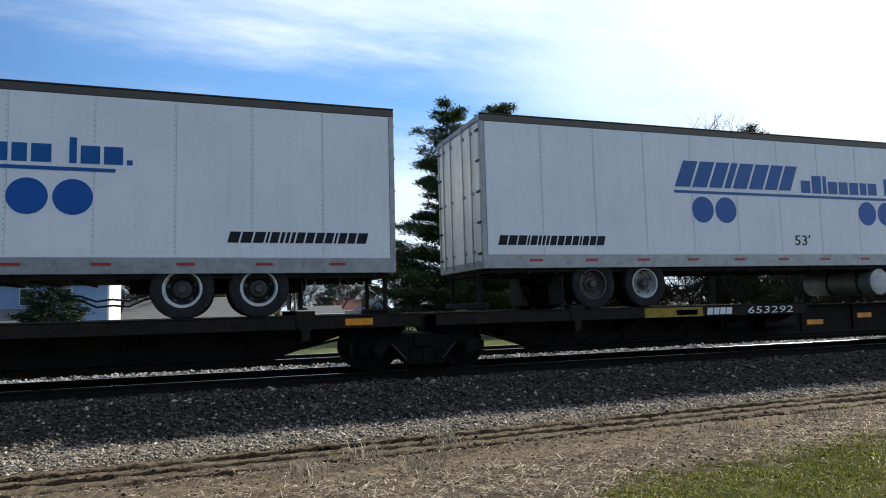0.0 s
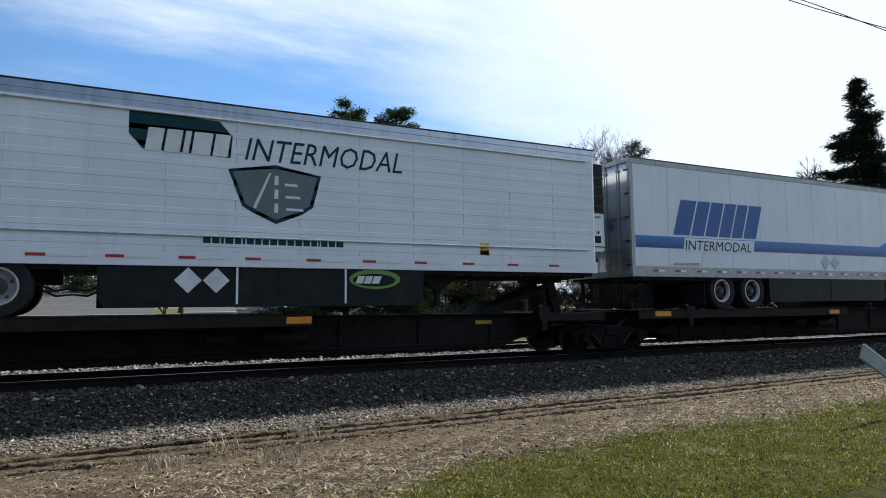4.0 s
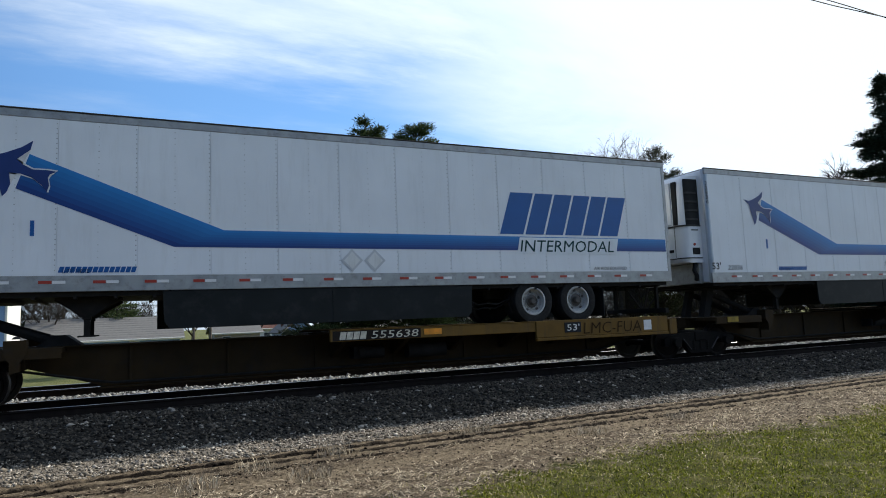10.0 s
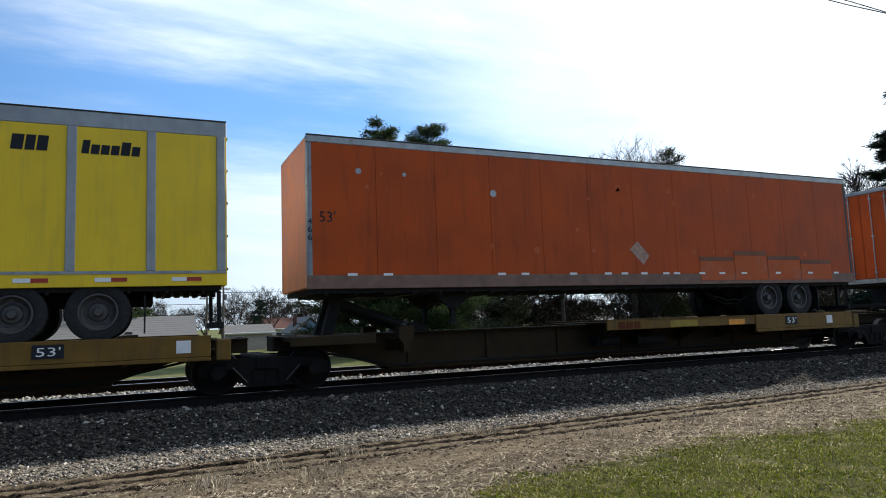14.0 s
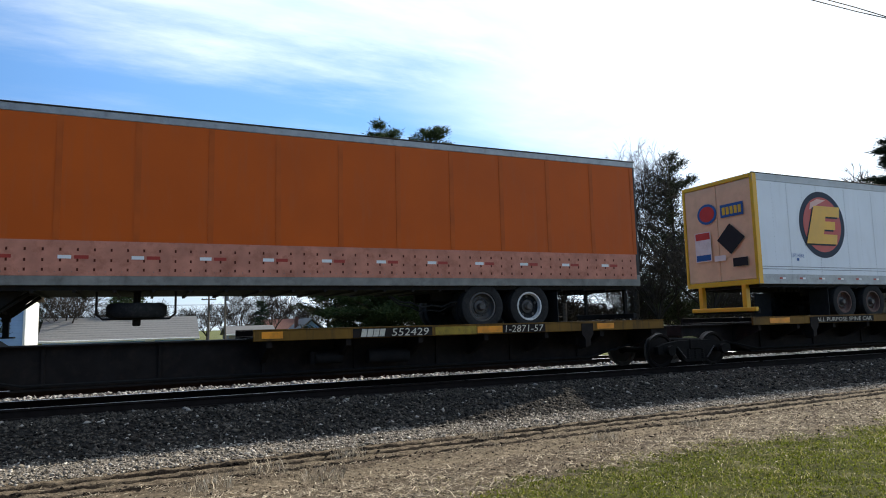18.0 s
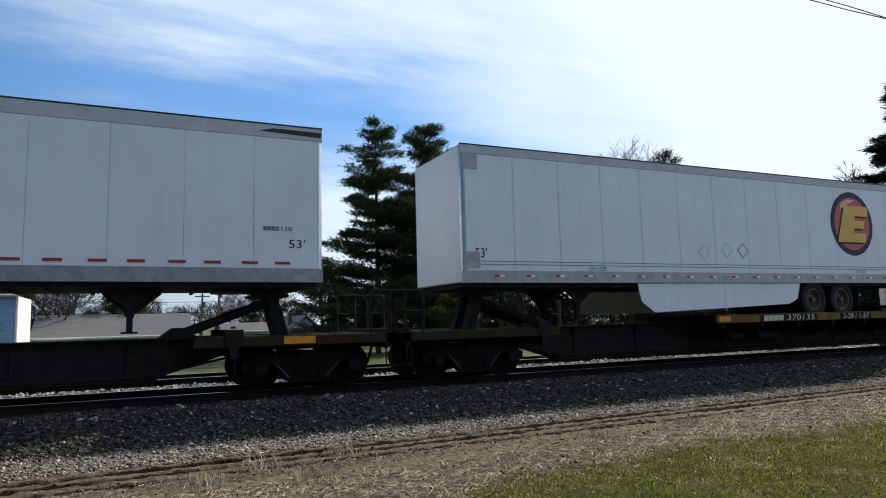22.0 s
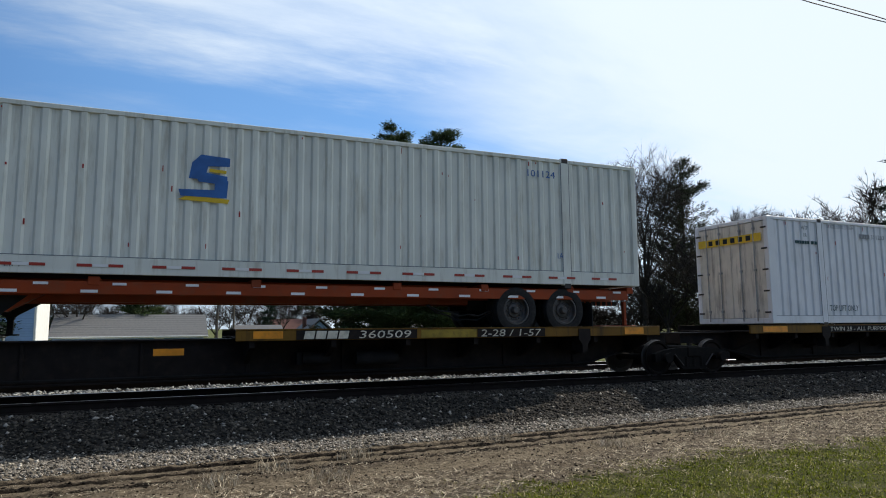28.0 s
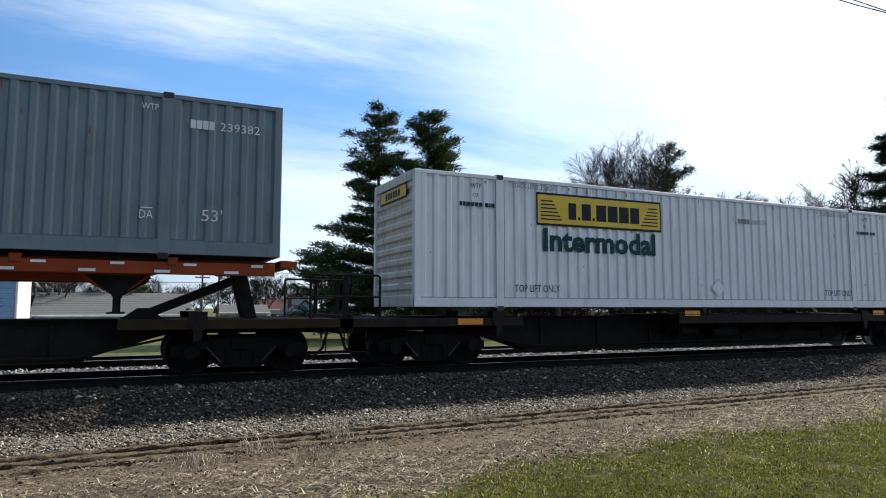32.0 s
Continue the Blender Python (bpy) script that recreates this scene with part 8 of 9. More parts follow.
def on_dead(x, y, u):
    d = y - lawn_line(x) - 0.5 * patchy(x, y)
    e = np.abs(y - path_line(x)) - 0.38
    f = rut_line(x) - 0.85 - y
    return u < np.clip(0.6 + d / 0.5, 0.10, 1) * np.clip(np.clip(0.3 + e / 0.4, 0.0, 1) + 0.35 * np.clip((5 - x) / 6, 0.05, 1), 0, 1) * np.clip(0.75 + f / 0.4, 0.04, 1) * np.clip(0.75 + 1.0 * patchy(x, y), 0.2, 1) * np.clip(0.5 + 1.3 * wobble(x, y, 9.0, 3.0) + 0.9 * wobble(x, y, 23.0, 7.0), 0.02, 1)


blades("lawn_grass", 170000, (0.2, 16, 3.8, 7.9), 0.026, 0.011, 1.15, on_lawn, BLADES, "short green spring lawn with dry patches", 21)
blades("dry_lawn_grass", 56000, (0.2, 16, 3.8, 8.2), 0.030, 0.009, 1.3, on_dry, BLADES_DRY, "yellowed dry grass scattered through the lawn", 25)
blades("lawn_grass", 34000, (16, 34, 3.0, 8.2), 0.05, 0.016, 0.95, on_lawn, BLADES, "short green spring lawn with dry patches", 22)
blades("dead_grass", 380000, (-4, 16, 5.6, 9.9), 0.066, 0.0085, 1.56, on_dead, STRAW, "matted dead grass and straw beside the dirt track", 23)
blades("dead_grass", 26000, (16, 36, 6.4, 10.2), 0.12, 0.014, 1.56, on_dead, STRAW, "matted dead grass and straw beside the dirt track", 24)


BLEACHED = leafy("bleached_grass", (0.22, 0.17, 0.11), (0.58, 0.50, 0.37), 0.8)


def tuft(x, y, r, n, h, material, seed, label):
    blades("grass_tuft", n, (x - r, x + r, y - r, y + r), h, 0.008, 1.0, lambda a, b, u: (a - x) ** 2 + (b - y) ** 2 < r * r * u, material, label, seed)


for i, (x, y) in enumerate(((1.5, 8.65), (2.6, 8.95), (0.7, 8.1), (4.9, 9.35), (2.0, 7.9), (8.3, 8.4), (6.3, 8.2))):
    tuft(x, y, 0.32, 420, 0.11, BLEACHED, 40 + i, "tuft of dry bleached grass between the ruts")
for i, (x, y) in enumerate(((12.7, 11.6), (13.6, 11.3))):
    tuft(x, y, 0.3, 200, 0.26, BLEACHED, 60 + i, "dry weeds growing in the ballast edge")


# ---- trees ----
def branchwood(g, p, d, length, r, depth, rng, out, droop=0.0, split=(2, 3), keep=0.72, thin=0.012):
    """Tapered wood that forks; ends of the thin twigs are noted in out."""
    steps = 3
    for i in range(steps):
        d = (d + Vector((rng.gauss(0, 0.10), rng.gauss(0, 0.10), rng.gauss(0.02, 0.08) - droop))).normalized()
        q = p + d * (length / steps)
        r2 = r * 0.86
        g.cyl(p, q, max(r, thin), 6 if r > 0.08 else (4 if r > 0.02 else 3), max(r2, thin), caps=False)
        p, r = q, r2
        if depth > 0 and i < steps - 1 and rng.random() < 0.55:
            sd = (d + Vector((rng.gauss(0, 0.6), rng.gauss(0, 0.6), rng.gauss(0.1, 0.35)))).normalized()
            branchwood(g, p, sd, length * keep * 0.8, r * 0.5, depth - 1, rng, out, droop, split, keep, thin)
    if depth > 0:
        for i in range(rng.randint(*split)):
            sd = (d + Vector((rng.gauss(0, 0.45), rng.gauss(0, 0.45), rng.gauss(0.08, 0.3)))).normalized()
            branchwood(g, p, sd, length * keep * rng.uniform(0.75, 1.1), r * 0.68, depth - 1, rng, out, droop, split, keep, thin)
    else:
        out.append((p, d))


def bare_tree(h, seed, material, depth=5, trunk=0.22, r0=None, thin=0.012, wide=1.0, limbs=(4, 6), sprays=3, label="leafless deciduous tree with a fine net of twigs"):
    rng = random.Random(seed)
    root = new("bare_tree")
    r0 = r0 or h * 0.013
    tg, cg, ends = Geo(), Geo(), []
    p = Vector((0, 0, -0.2))
    tip = Vector((rng.gauss(0, 0.1), rng.gauss(0, 0.1), h * trunk))
    tg.tube([p, (p + tip) / 2 + Vector((rng.gauss(0, 0.05), rng.gauss(0, 0.05), 0)), tip], r0 * 1.25, 8, r0)
    n = rng.randint(*limbs)
    for i in range(n):
        a = 6.28 * i / n + rng.uniform(-0.4, 0.4)
        sp = rng.uniform(0.25, 0.75)
        d = Vector((math.cos(a) * sp, math.sin(a) * sp, 1)).normalized()
        branchwood(cg, tip, d, h * 0.21, r0 * 0.6, depth - 1, rng, ends, thin=thin)
    for p, d in ends:
        for j in range(sprays):
            e = (d + Vector((rng.gauss(0, 0.55), rng.gauss(0, 0.55), rng.gauss(0.1, 0.35)))).normalized()
            q = p + e * h * rng.uniform(0.02, 0.045)
            sd = e.orthogonal().normalized() * thin * 0.7
            cg.add([p - sd, p + sd, q], [(0, 1, 2)])
    # the crown is drawn up to the tree's full height
    top = max(v[2] for v in cg.v)
    k = (h - tip.z) / (top - tip.z)
    cg.v = [(tip.x + (v[0] - tip.x) * k * wide, tip.y + (v[1] - tip.y) * k * wide, tip.z + (v[2] - tip.z) * k) for v in cg.v]
    part("trunk", tg, BARK, root, smooth=True)
    me = cg.mesh("crown", material)
    link("crown", me, root)
    return tagged(root, label, "tree", "bare trees")


def needle_cloud(rng, centre, d, spread, n, size):
    """n slim needle sprays round a twig, as loose triangles."""
    c = np.array(centre) + rng.normal(size=(n, 3)) * np.array(spread)
    a = rng.normal(size=(n, 3)) * np.array((1, 1, 0.6)) + np.array(d) * 1.5 + np.array((0, 0, 0.35))
    a /= np.linalg.norm(a, axis=1)[:, None]
    b = np.cross(a, rng.normal(size=(n, 3)))
    b /= np.linalg.norm(b, axis=1)[:, None]
    s = size * (0.6 + 0.8 * rng.random(n))[:, None]
    return np.stack([c - b * s * 0.13, c + b * s * 0.13, c + a * s], 1).reshape(-1, 3)


def conifer(h, base_r, seed, material, bare=0.12, shape_pow=0.8, whorls=26, dense=70, rise=0.1, size=0.42, ragged=0.3, label="tall evergreen conifer", name="conifer", fine=1.0, flat=0.10, lean=()):
    """Whorls of boughs that carry flat sprays on side twigs; lean: (height share, turn, length) of single long boughs."""
    rng = np.random.default_rng(seed)
    root = new(name)
    tg, bg_, clouds = Geo(), Geo(), []
    tg.tube([(0, 0, -0.3), (0.05, 0, h * 0.4), (0, 0.05, h * 0.8), (0, 0, h)], h * 0.013, 8, 0.03)
    size = size / fine ** 0.5
    boughs = []
    for i in range(whorls):
        f = bare + (1 - bare) * (i + rng.random() * 0.6) / whorls
        reach = base_r * (1 - (f - bare) / (1 - bare)) ** shape_pow + 0.25
        gap = 0.72 + 0.28 * rng.random()
        for j in range(rng.integers(4, 7)):
            boughs.append((min(f, 0.985), rng.uniform(0, 6.28), reach * gap * (1 - ragged * rng.random()) * (1.2 if rng.random() < 0.15 else 1)))
    boughs += [(f, radians(a), L) for f, a, L in lean]
    for f, a, L in boughs:
        z = h * f
        up_ = rise + rng.normal() * 0.10
        o, tipv = np.array((0, 0, z)), np.array((math.cos(a) * L, math.sin(a) * L, z + L * up_))
        bg_.cyl(o, tipv, 0.02 + 0.012 * L, 4, 0.01, caps=False)
        d = (tipv - o) / max(L, 0.1)
        side = np.array((-d[1], d[0], 0.0))
        m = max(2, int(L / 0.5))
        for q_ in range(m):
            f2 = (q_ + 0.75) / m
            w = 0.42 * L * (1 - f2) * f2 * 1.6 + 0.12
            for k_ in ((-1, 0, 1) if L > 1.4 else (0,)):
                pt = o + (tipv - o) * f2 + side * (k_ * w * rng.uniform(0.6, 1.2)) + rng.normal(size=3) * 0.07 + np.array((0, 0, 0.10 * f2 * L * rise))
                n = int(dense * fine * (0.35 + 0.5 * f2) * (0.55 if L > 1.4 else 1.0))
                clouds.append(needle_cloud(rng, pt, d + side * k_ * 0.6, (0.22 + 0.03 * L, 0.22 + 0.03 * L, flat), n, size))
    v = np.concatenate(clouds)
    part("trunk", tg, BARK, root, smooth=True)
    part("boughs_wood", bg_, BARK, root)
    link("needles", soup("needles", v, np.arange(len(v)).reshape(-1, 3), material), root)
    return tagged(root, label, "tree", "evergreen trees")


FAR_Z = -0.95
a = conifer(21.0, 7.6, 3, NEEDLES, bare=0.06, shape_pow=0.60, whorls=28, dense=36, rise=0.20, size=0.50, ragged=0.62, fine=3.0, flat=0.12, lean=((0.20, 196, 7.4), (0.24, 170, 6.6), (0.17, 215, 6.8), (0.30, 200, 5.6)), label="tall white pine with open layered boughs")
a.location = (19.3, 55.4, FAR_Z)
a = conifer(20.3, 6.6, 9, NEEDLES, bare=0.05, shape_pow=0.5, whorls=31, dense=40, rise=0.30, size=0.50, ragged=0.55, fine=3.0, flat=0.15, label="tall dark pine with a rounded broken crown")
a.location = (23.4, 53.6, FAR_Z)
a = conifer(25.4, 8.6, 5, NEEDLES_DARK, bare=0.05, shape_pow=0.9, whorls=42, dense=40, rise=-0.16, size=0.60, ragged=0.28, fine=2.6, flat=0.16, label="tall dark spruce with drooping tiers")
a.location = (68.0, 38.5, FAR_Z)
a = conifer(23.0, 8.6, 15, NEEDLES_BROWN, bare=0.06, shape_pow=0.6, whorls=30, dense=26, rise=0.45, size=0.45, ragged=0.5, fine=1.6, flat=0.25, label="thin olive-coloured evergreen among bare trees")
a.location = (59.6, 62.0, FAR_Z)
a = conifer(8.2, 3.6, 17, NEEDLES, bare=0.1, shape_pow=0.7, whorls=14, dense=36, rise=0.15, size=0.45, ragged=0.4, label="broad young pine behind a grey roof")
a.location = (-1.0, 76.0, FAR_Z)
a = conifer(6.3, 1.5, 19, NEEDLES_DARK, bare=0.05, shape_pow=0.9, whorls=16, dense=30, rise=-0.05, size=0.35, ragged=0.3, label="small dark spruce among bare trees")
a.location = (14.2, 90.0, FAR_Z)
a = conifer(6.5, 1.9, 23, NEEDLES_DARK, bare=0.05, shape_pow=0.9, whorls=16, dense=30, rise=-0.1, size=0.4, ragged=0.3, label="dark spruce beside a house")
a.location = (-10.2, 76.0, FAR_Z)
a = conifer(8.5, 4.0, 27, NEEDLES_BROWN, bare=0.02, shape_pow=0.5, whorls=14, dense=34, rise=0.3, size=0.4, ragged=0.3, label="dense low evergreen thicket")
a.location = (30.0, 60.0, FAR_Z)
copy_thing(a, pose(38, 66, FAR_Z, 0, 0, 80))
copy_thing(a, pose(15.0, 58, FAR_Z, 0, 0, 160))

a = conifer(11.0, 2.9, 29, NEEDLES_DARK, bare=0.03, shape_pow=0.8, whorls=24, dense=40, rise=-0.05, size=0.4, ragged=0.35, label="dark spruce standing in front of a house")
a.location = (-11.6, 57.0, FAR_Z)
b1 = bare_tree(25.0, 31, BARK_PALE, depth=6, trunk=0.26, thin=0.015, r0=0.30, wide=0.72, limbs=(9, 9), sprays=7, label="tall leafless tree with a fine crown of twigs")
b1.location = (51.5, 60.0, FAR_Z)
b2 = bare_tree(11.0, 37, BARK_PALE, depth=5, trunk=0.2, thin=0.013, sprays=5)
b2.location = (-6.6, 74.0, FAR_Z)
b4 = bare_tree(5.5, 43, BARK_PALE, depth=5, trunk=0.05, thin=0.016, wide=1.7, limbs=(7, 8), label="dense leafless hedge shrub")
b4.location = (40.0, 70.0, FAR_Z)
rng = random.Random(17)
for i in range(34):
    o = copy_thing(b4, pose(34 + i * 3.0 + rng.uniform(-1, 1), rng.uniform(66, 82) + 0.15 * i, FAR_Z, 0, 0, rng.uniform(0, 360)))
    k = rng.uniform(0.75, 1.2)
    o.scale = (k, k, k * rng.uniform(0.85, 1.1))
b3 = bare_tree(9.0, 41, BARK_PALE, depth=5, trunk=0.22, thin=0.018)
b3.location = (22.0, 118.0, FAR_Z)
copy_thing(b1, pose(43.0, 62, FAR_Z, 0, 0, 70)).scale = (0.72, 0.72, 0.72)
rng = random.Random(11)
for i in range(30):
    o = copy_thing(b2, pose(36 + i * 3.3 + rng.uniform(-1, 1), rng.uniform(60, 74) + 0.12 * i, FAR_Z, 0, 0, rng.uniform(0, 360)))
    k = rng.uniform(0.65, 1.05)
    o.scale = (k * 1.15, k * 1.15, k)
for x, y, s, k in ((74, 70, 20, 0), (80, 71, 21, 60), (86, 70, 21.5, 130), (92, 71, 21, 200), (79, 50, 20.5, 260)):
    o = copy_thing(b2, pose(x, y, FAR_Z, 0, 0, k))
    o.scale = (s / 11,) * 3
rng = random.Random(5)
for i in range(34):
    src = b3 if i % 2 else b2
    x = -40 + i * 3.1 + rng.uniform(-1, 1)
    y = 112 + rng.uniform(-8, 14)
    o = copy_thing(src, pose(x, y, FAR_Z, 0, 0, rng.uniform(0, 360)))
    k = rng.uniform(0.75, 1.05) * (0.82 if src is b2 else 1.0)
    o.scale = (k, k, k * rng.uniform(0.8, 1.05))
for x, y, k, a_ in ((-14.5, 80, 1.15, 30), (-19, 78, 1.2, 90), (-8.5, 82, 0.9, 140), (12.5, 96, 0.8, 190), (17.5, 100, 0.85, 240), (26, 92, 0.9, 20), (28, 70, 0.95, 120), (34, 78, 1.1, 170), (41, 74, 1.2, 220), (48, 80, 1.3, 270), (54.5, 52, 1.25, 75), (57.5, 54, 1.15, 310), (51.0, 56, 1.1, 10)):
    o = copy_thing(b2, pose(x, y, FAR_Z, 0, 0, a_))
    o.scale = (k,) * 3


# ---- houses across the tracks ----
def window(root, x, y, z, w, h, face=-1, ax="y"):
    m = pose(x, y, z, 0, 0, 0 if ax == "y" else (-90 if face < 0 else 90))
    f = part("window", Geo().box(-w / 2 - 0.08, w / 2 + 0.08, -0.05, 0.02, -h / 2 - 0.08, h / 2 + 0.08, 0.01), SIDING_WHITE, root, "white framed window", m=m)
    part("pane", Geo().box(-w / 2, w / 2, -0.06, -0.052, -h / 2, -0.02), PANE, f)
    part("pane", Geo().box(-w / 2, w / 2, -0.06, -0.052, 0.02, h / 2), PANE, f)


def clad(root, x0, x1, y0, y1, z0, z1, material, name="wall"):
    part(name, Geo().box(x0, x1, y0, y1, z0, z1), material, root)
    g = Geo()
    n = int((z1 - z0) / 0.2)
    for i in range(n):
        zz = z0 + i * 0.2
        g.add([(x0, y0 - 0.002, zz + 0.2), (x1, y0 - 0.002, zz + 0.2), (x1, y0 - 0.022, zz + 0.01), (x0, y0 - 0.022, zz + 0.01), (x0, y0 - 0.002, zz), (x1, y0 - 0.002, zz)], [(0, 1, 2, 3), (3, 2, 5, 4)])
    part("siding", g, material, root)


def gable_roof(root, x0, x1, y0, y1, ze, zr, material, over=0.4):
    """A ridge along x."""
    ym = (y0 + y1) / 2
    g = Geo().along([(y0 - over, ze - 0.06), (ym, zr - 0.06), (y1 + over, ze - 0.06), (y1 + over, ze + 0.06), (ym, zr + 0.08), (y0 - over, ze + 0.06)], x0 - over, x1 + over)
    rf = part("roof", g, material, root, "shingled gable roof")
    n = 9
    for i in range(n):
        f = (i + 1) / (n + 1)
        yy, zz = y0 - over + (ym - y0 + over) * f, ze + 0.06 + (zr - ze + 0.02) * f
        part("shingle_course", Geo().box(x0 - over, x1 + over, yy - 0.02, yy + 0.05, zz - 0.012, zz + 0.006), material, rf)
    part("fascia", Geo().box(x0 - over, x1 + over, y0 - over - 0.03, y0 - over, ze - 0.12, ze + 0.08), SIDING_WHITE, rf)
    part("gutter", Geo().box(x0 - over, x1 + over, y0 - over - 0.13, y0 - over - 0.03, ze - 0.04, ze + 0.06, 0.02), SIDING_WHITE, rf)


h = new("house")
clad(h, -8.3, 4.7, 70, 78, FAR_Z, 0.98, SIDING_BLUE)
gable_roof(h, -8.3, 4.7, 70, 78, 1.02, 3.15, SHINGLE)
for x in (-5.5, -1.5, 2.4):
    window(h, x, 70, 0.1, 1.1, 0.9)
part("door", Geo().box(0.2, 1.1, 69.95, 70.02, FAR_Z, 0.9, 0.01), SIDING_WHITE, h)
tagged(h, "low pale blue ranch house with a long grey shingle roof", "house", "houses")

h = new("house")
h.location = (3.15, 0, 0)
clad(h, -25.0, -11.6, 61, 68, FAR_Z, 4.5, SIDING_BLUE)
gable_roof(h, -25.0, -11.6, 61, 68, 4.6, 6.6, SIDING_BROWN)
# sunlight on the gable end put in as white over the blue siding
part("lit_gable_wall", Geo().box(-11.598, -11.55, 61, 68, FAR_Z, 4.5), SIDING_WHITE, h)
part("corner_board", Geo().box(-11.72, -11.58, 60.93, 61.0, FAR_Z, 4.5), SIDING_WHITE, h)
for x in (-17.5, -14.7, -21):
    window(h, x, 61, 3.2, 0.75, 1.25)
part("porch_roof", Geo().along([(59.0, 1.15), (61, 2.2), (61, 2.3), (59.0, 1.25)], -22, -13.2), SHINGLE, h)
for x in (-13.4, -16.2, -19):
    part("porch_post", Geo().box(x - 0.07, x + 0.07, 59.15, 59.3, FAR_Z, 1.15, 0.01), SIDING_WHITE, h)
tagged(h, "two-storey light blue house with white trim and a porch", "house", "houses")

h = new("house")
clad(h, 9.6, 15.0, 85, 91, FAR_Z, 1.1, SIDING_TAN)
gable_roof(h, 9.6, 15.0, 85, 91, 1.1, 2.1, SHINGLE)
window(h, 11, 85, 0.3, 0.9, 0.8)
tagged(h, "small tan bungalow with a grey roof", "house", "houses")
h = new("house")
clad(h, 18.5, 25.5, 110, 117, FAR_Z, 1.4, SIDING_WHITE)
gable_roof(h, 18.5, 25.5, 110, 117, 1.4, 3.2, SHINGLE_RED)
window(h, 20.5, 110, 0.4, 0.9, 0.8)
tagged(h, "white cottage under a dull red roof", "house", "houses")
h = new("house")
clad(h, 15.9, 19.3, 75.6, 82, FAR_Z, 1.0, SIDING_BLUE)
part("gable_wall", Geo().prism([(15.9, 1.0), (19.3, 1.0), (17.6, 2.5)], 75.6, 75.7), SIDING_BLUE, h)
part("roof_slope", Geo().prism([(15.5, 0.9), (17.6, 2.7), (17.6, 2.85), (15.4, 1.0)], 75.2, 82), SHINGLE, h)
part("roof_slope", Geo().prism([(19.7, 0.9), (17.6, 2.7), (17.6, 2.85), (19.8, 1.0)], 75.2, 82), SHINGLE, h)
part("chimney", Geo().box(16.2, 16.6, 78, 78.4, 1.2, 3.0, 0.02), SHINGLE_RED, h)
window(h, 17.6, 75.6, 0.3, 0.9, 0.9)
tagged(h, "small blue gabled cottage", "house", "houses")
for x, y, w, top, m in ((33, 100, 9, 2.6, SIDING_WHITE), (47, 90, 9, 3.0, SIDING_TAN), (60, 84, 10, 2.6, SIDING_WHITE)):
    h = new("house")
    clad(h, x, x + w, y, y + 7, FAR_Z, top - 1.4, m)
    gable_roof(h, x, x + w, y, y + 7, top - 1.4, top, SHINGLE)
    window(h, x + 2, y, top - 2.3, 0.9, 0.8)
    window(h, x + w - 2.5, y, top - 2.3, 0.9, 0.8)
    tagged(h, "low pale house with a grey roof beyond the trees", "house", "houses")

# ---- poles and wires ----
def utility_pole(x, y, h, arm=True):
    r = new("utility_pole")
    part("pole", Geo().cyl((0, 0, -0.3), (0, 0, h), 0.15, 10, 0.10), POLE_WOOD, r, smooth=True)
    if arm:
        part("crossarm", Geo().box(-0.8, 0.8, -0.06, 0.06, h - 0.45, h - 0.33, 0.01), POLE_WOOD, r)
        for k in (-0.7, -0.25, 0.25, 0.7):
            part("insulator", Geo().cyl((k, 0, h - 0.33), (k, 0, h - 0.18), 0.04, 8, 0.02), STUB, r)
    part("transformer", Geo().cyl((0.25, -0.1, h - 1.7), (0.25, -0.1, h - 1.0), 0.17, 12), STUB, r, smooth=True)
    r.location = (x, y, FAR_Z)
    return tagged(r, "weathered wooden utility pole", "pole", "utility poles")


utility_pole(6.8, 80, 6.55)
utility_pole(8.6, 80, 7.65)
utility_pole(-9.3, 68.5, 5.2, False)
for x in (-40, 238):
    utility_pole(x, 10.1, 9.7, False).location.z = 0


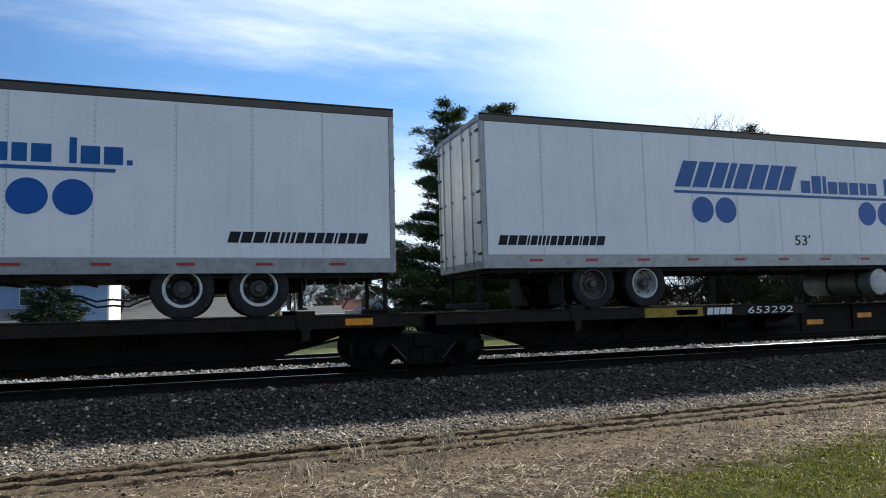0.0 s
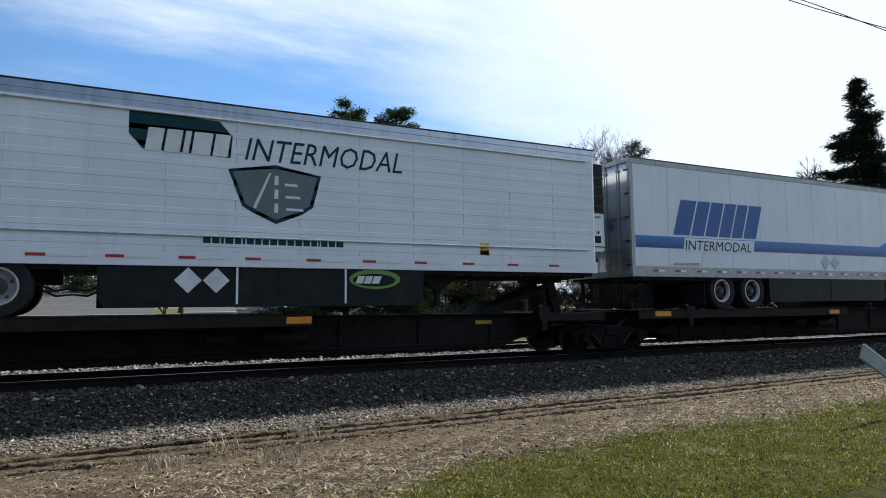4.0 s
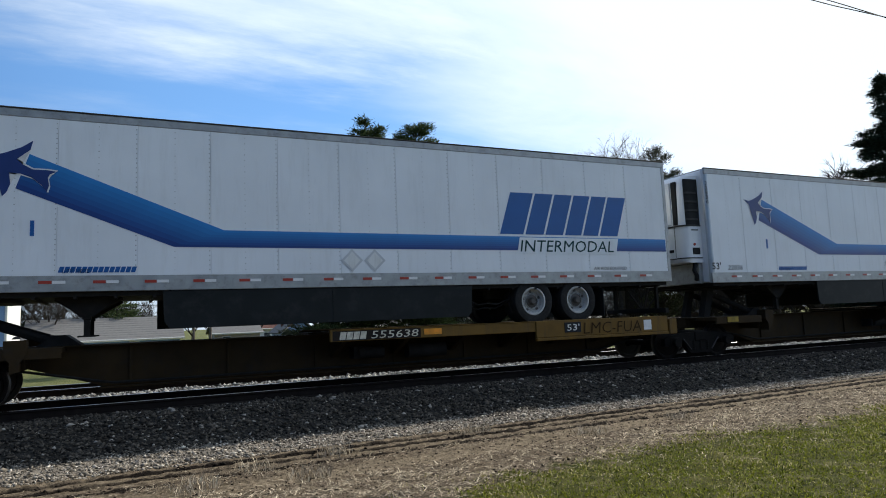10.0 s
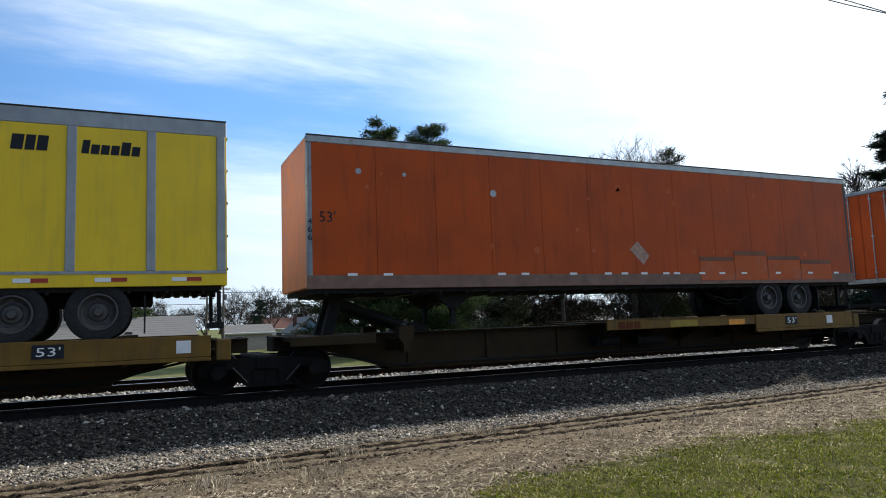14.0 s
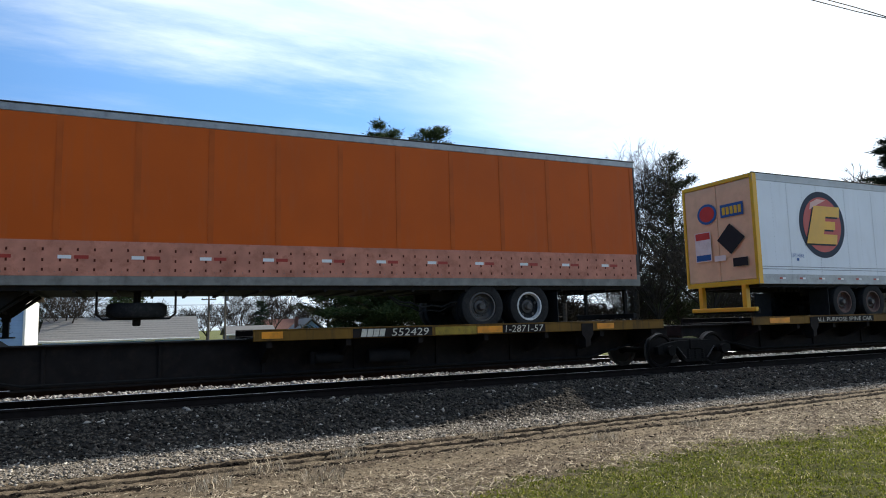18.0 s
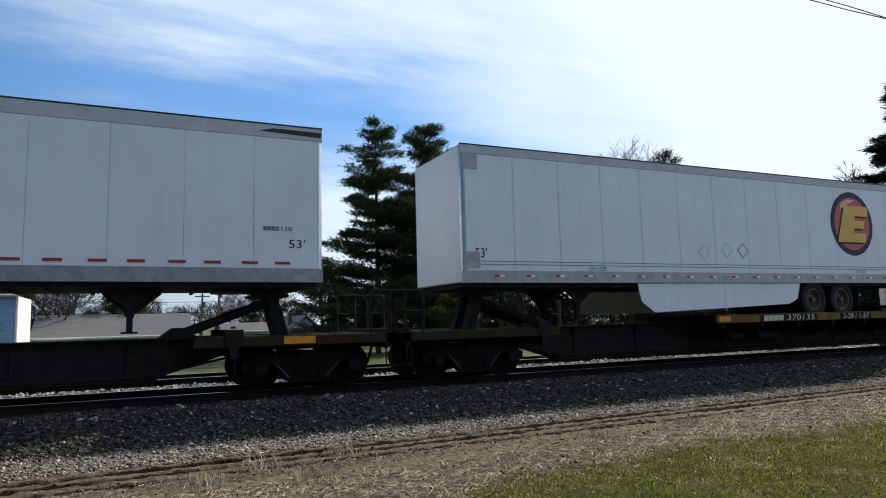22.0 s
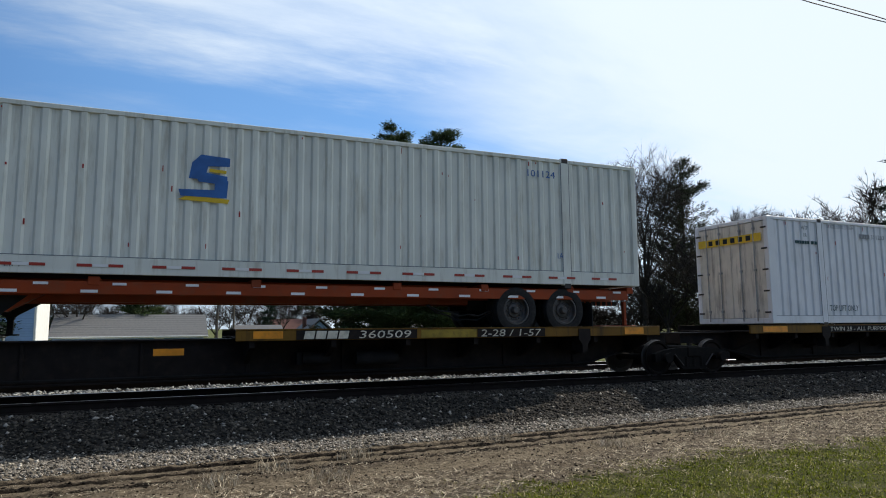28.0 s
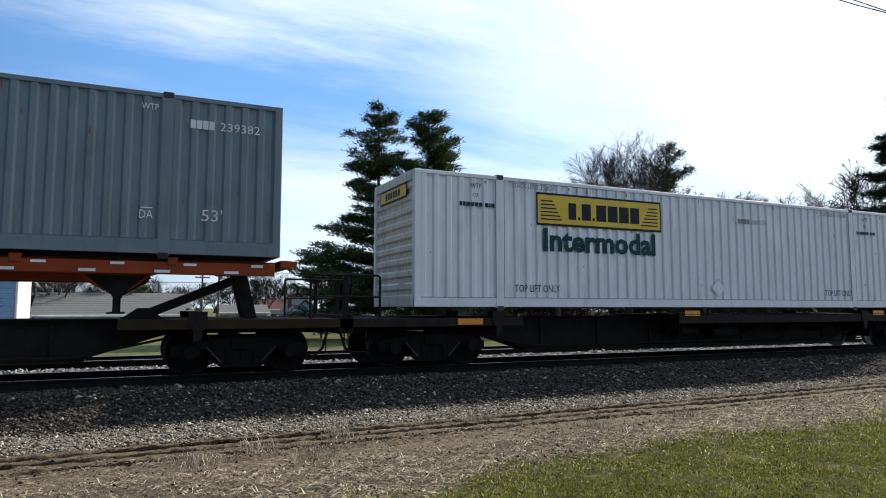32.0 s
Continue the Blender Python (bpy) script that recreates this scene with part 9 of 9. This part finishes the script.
def wire(pts, r, label):
    w = part("overhead_wire", Geo().tube(pts, r, 5), CABLE)
    tagged(w, label, "wire", "overhead wires")


for z, sag in ((5.9, 0.35), (4.6, 0.3), (3.4, 0.25)):
    wire([(-60 + 130 * i / 26, 80, z + sag * ((i / 13 - 1) ** 2)) for i in range(27)], 0.03, "thin overhead wire along the far street")
for q_ in (0, 1):
    wire([(-40 + i * 2.0, 10.0 + 0.05 * math.cos(i * 0.5 + q_ * math.pi), 9.30 + 0.05 * math.sin(i * 1.05 + 0.7 + q_ * math.pi) - 0.0002 * (i - 28) ** 2) for i in range(140)], 0.014, "black twisted cable high above the ground")

# leaning board at the edge of the lawn
bd = new("leaning_board")
part("board", Geo().box(0, 2.3, -0.02, 0.02, -0.11, 0.11, 0.006), BOARD, bd, "grey weathered plank")
part("board_edge", Geo().box(0, 2.3, -0.022, 0.018, 0.112, 0.135, 0.003), mat("pale_board_edge", (0.72, 0.74, 0.72), 0.6), bd)
bd.matrix_basis = pose(10.30, 6.0, 1.00, 0, 27, 0)
part("support_post", Geo().box(1.7, 1.8, -0.07, -0.02, -0.9, 0.1, 0.01), BOARD, bd)
tagged(bd, "grey weathered board leaning beside the lawn", "board")


# ---- motion of the train ----
def motions():
    def rows(x, ry=0.0):
        return [(t, pose(x + run(t), TRACK, TOR, 0, ry, 0)) for t in RUN_TIMES]

    for k, ob in LOADS:
        walk(ob, rows(LEFT[k] + (-0.22 if k == 20 and ob.name.startswith("shipping") else 0.0), TILT.get(k, 0.0)))
    for k, ob in CARS:
        walk(ob, rows(LEFT[k]))
    for x, ob in TRUCKS:
        walk(ob, rows(x))
    # the axles turn as they roll
    for x, ob in TRUCKS:
        for ws in ob.children:
            if ws.name.startswith("wheelset"):
                near = [i for i in range(961) if i in (0, 960) or -30 < x + run(i / 30) < 95]
                roll, turn, last = [], 0.0, None
                for i in near:
                    if last is not None and i - last == 1:
                        turn = turn + math.degrees((run(i / 30) - run(last / 30)) / 0.42)
                    last = i
                    roll.append((i / 30, pose(ws.location.x, 0, 0.42, 0, turn, 0)))
                walk(ws, roll)


motions()
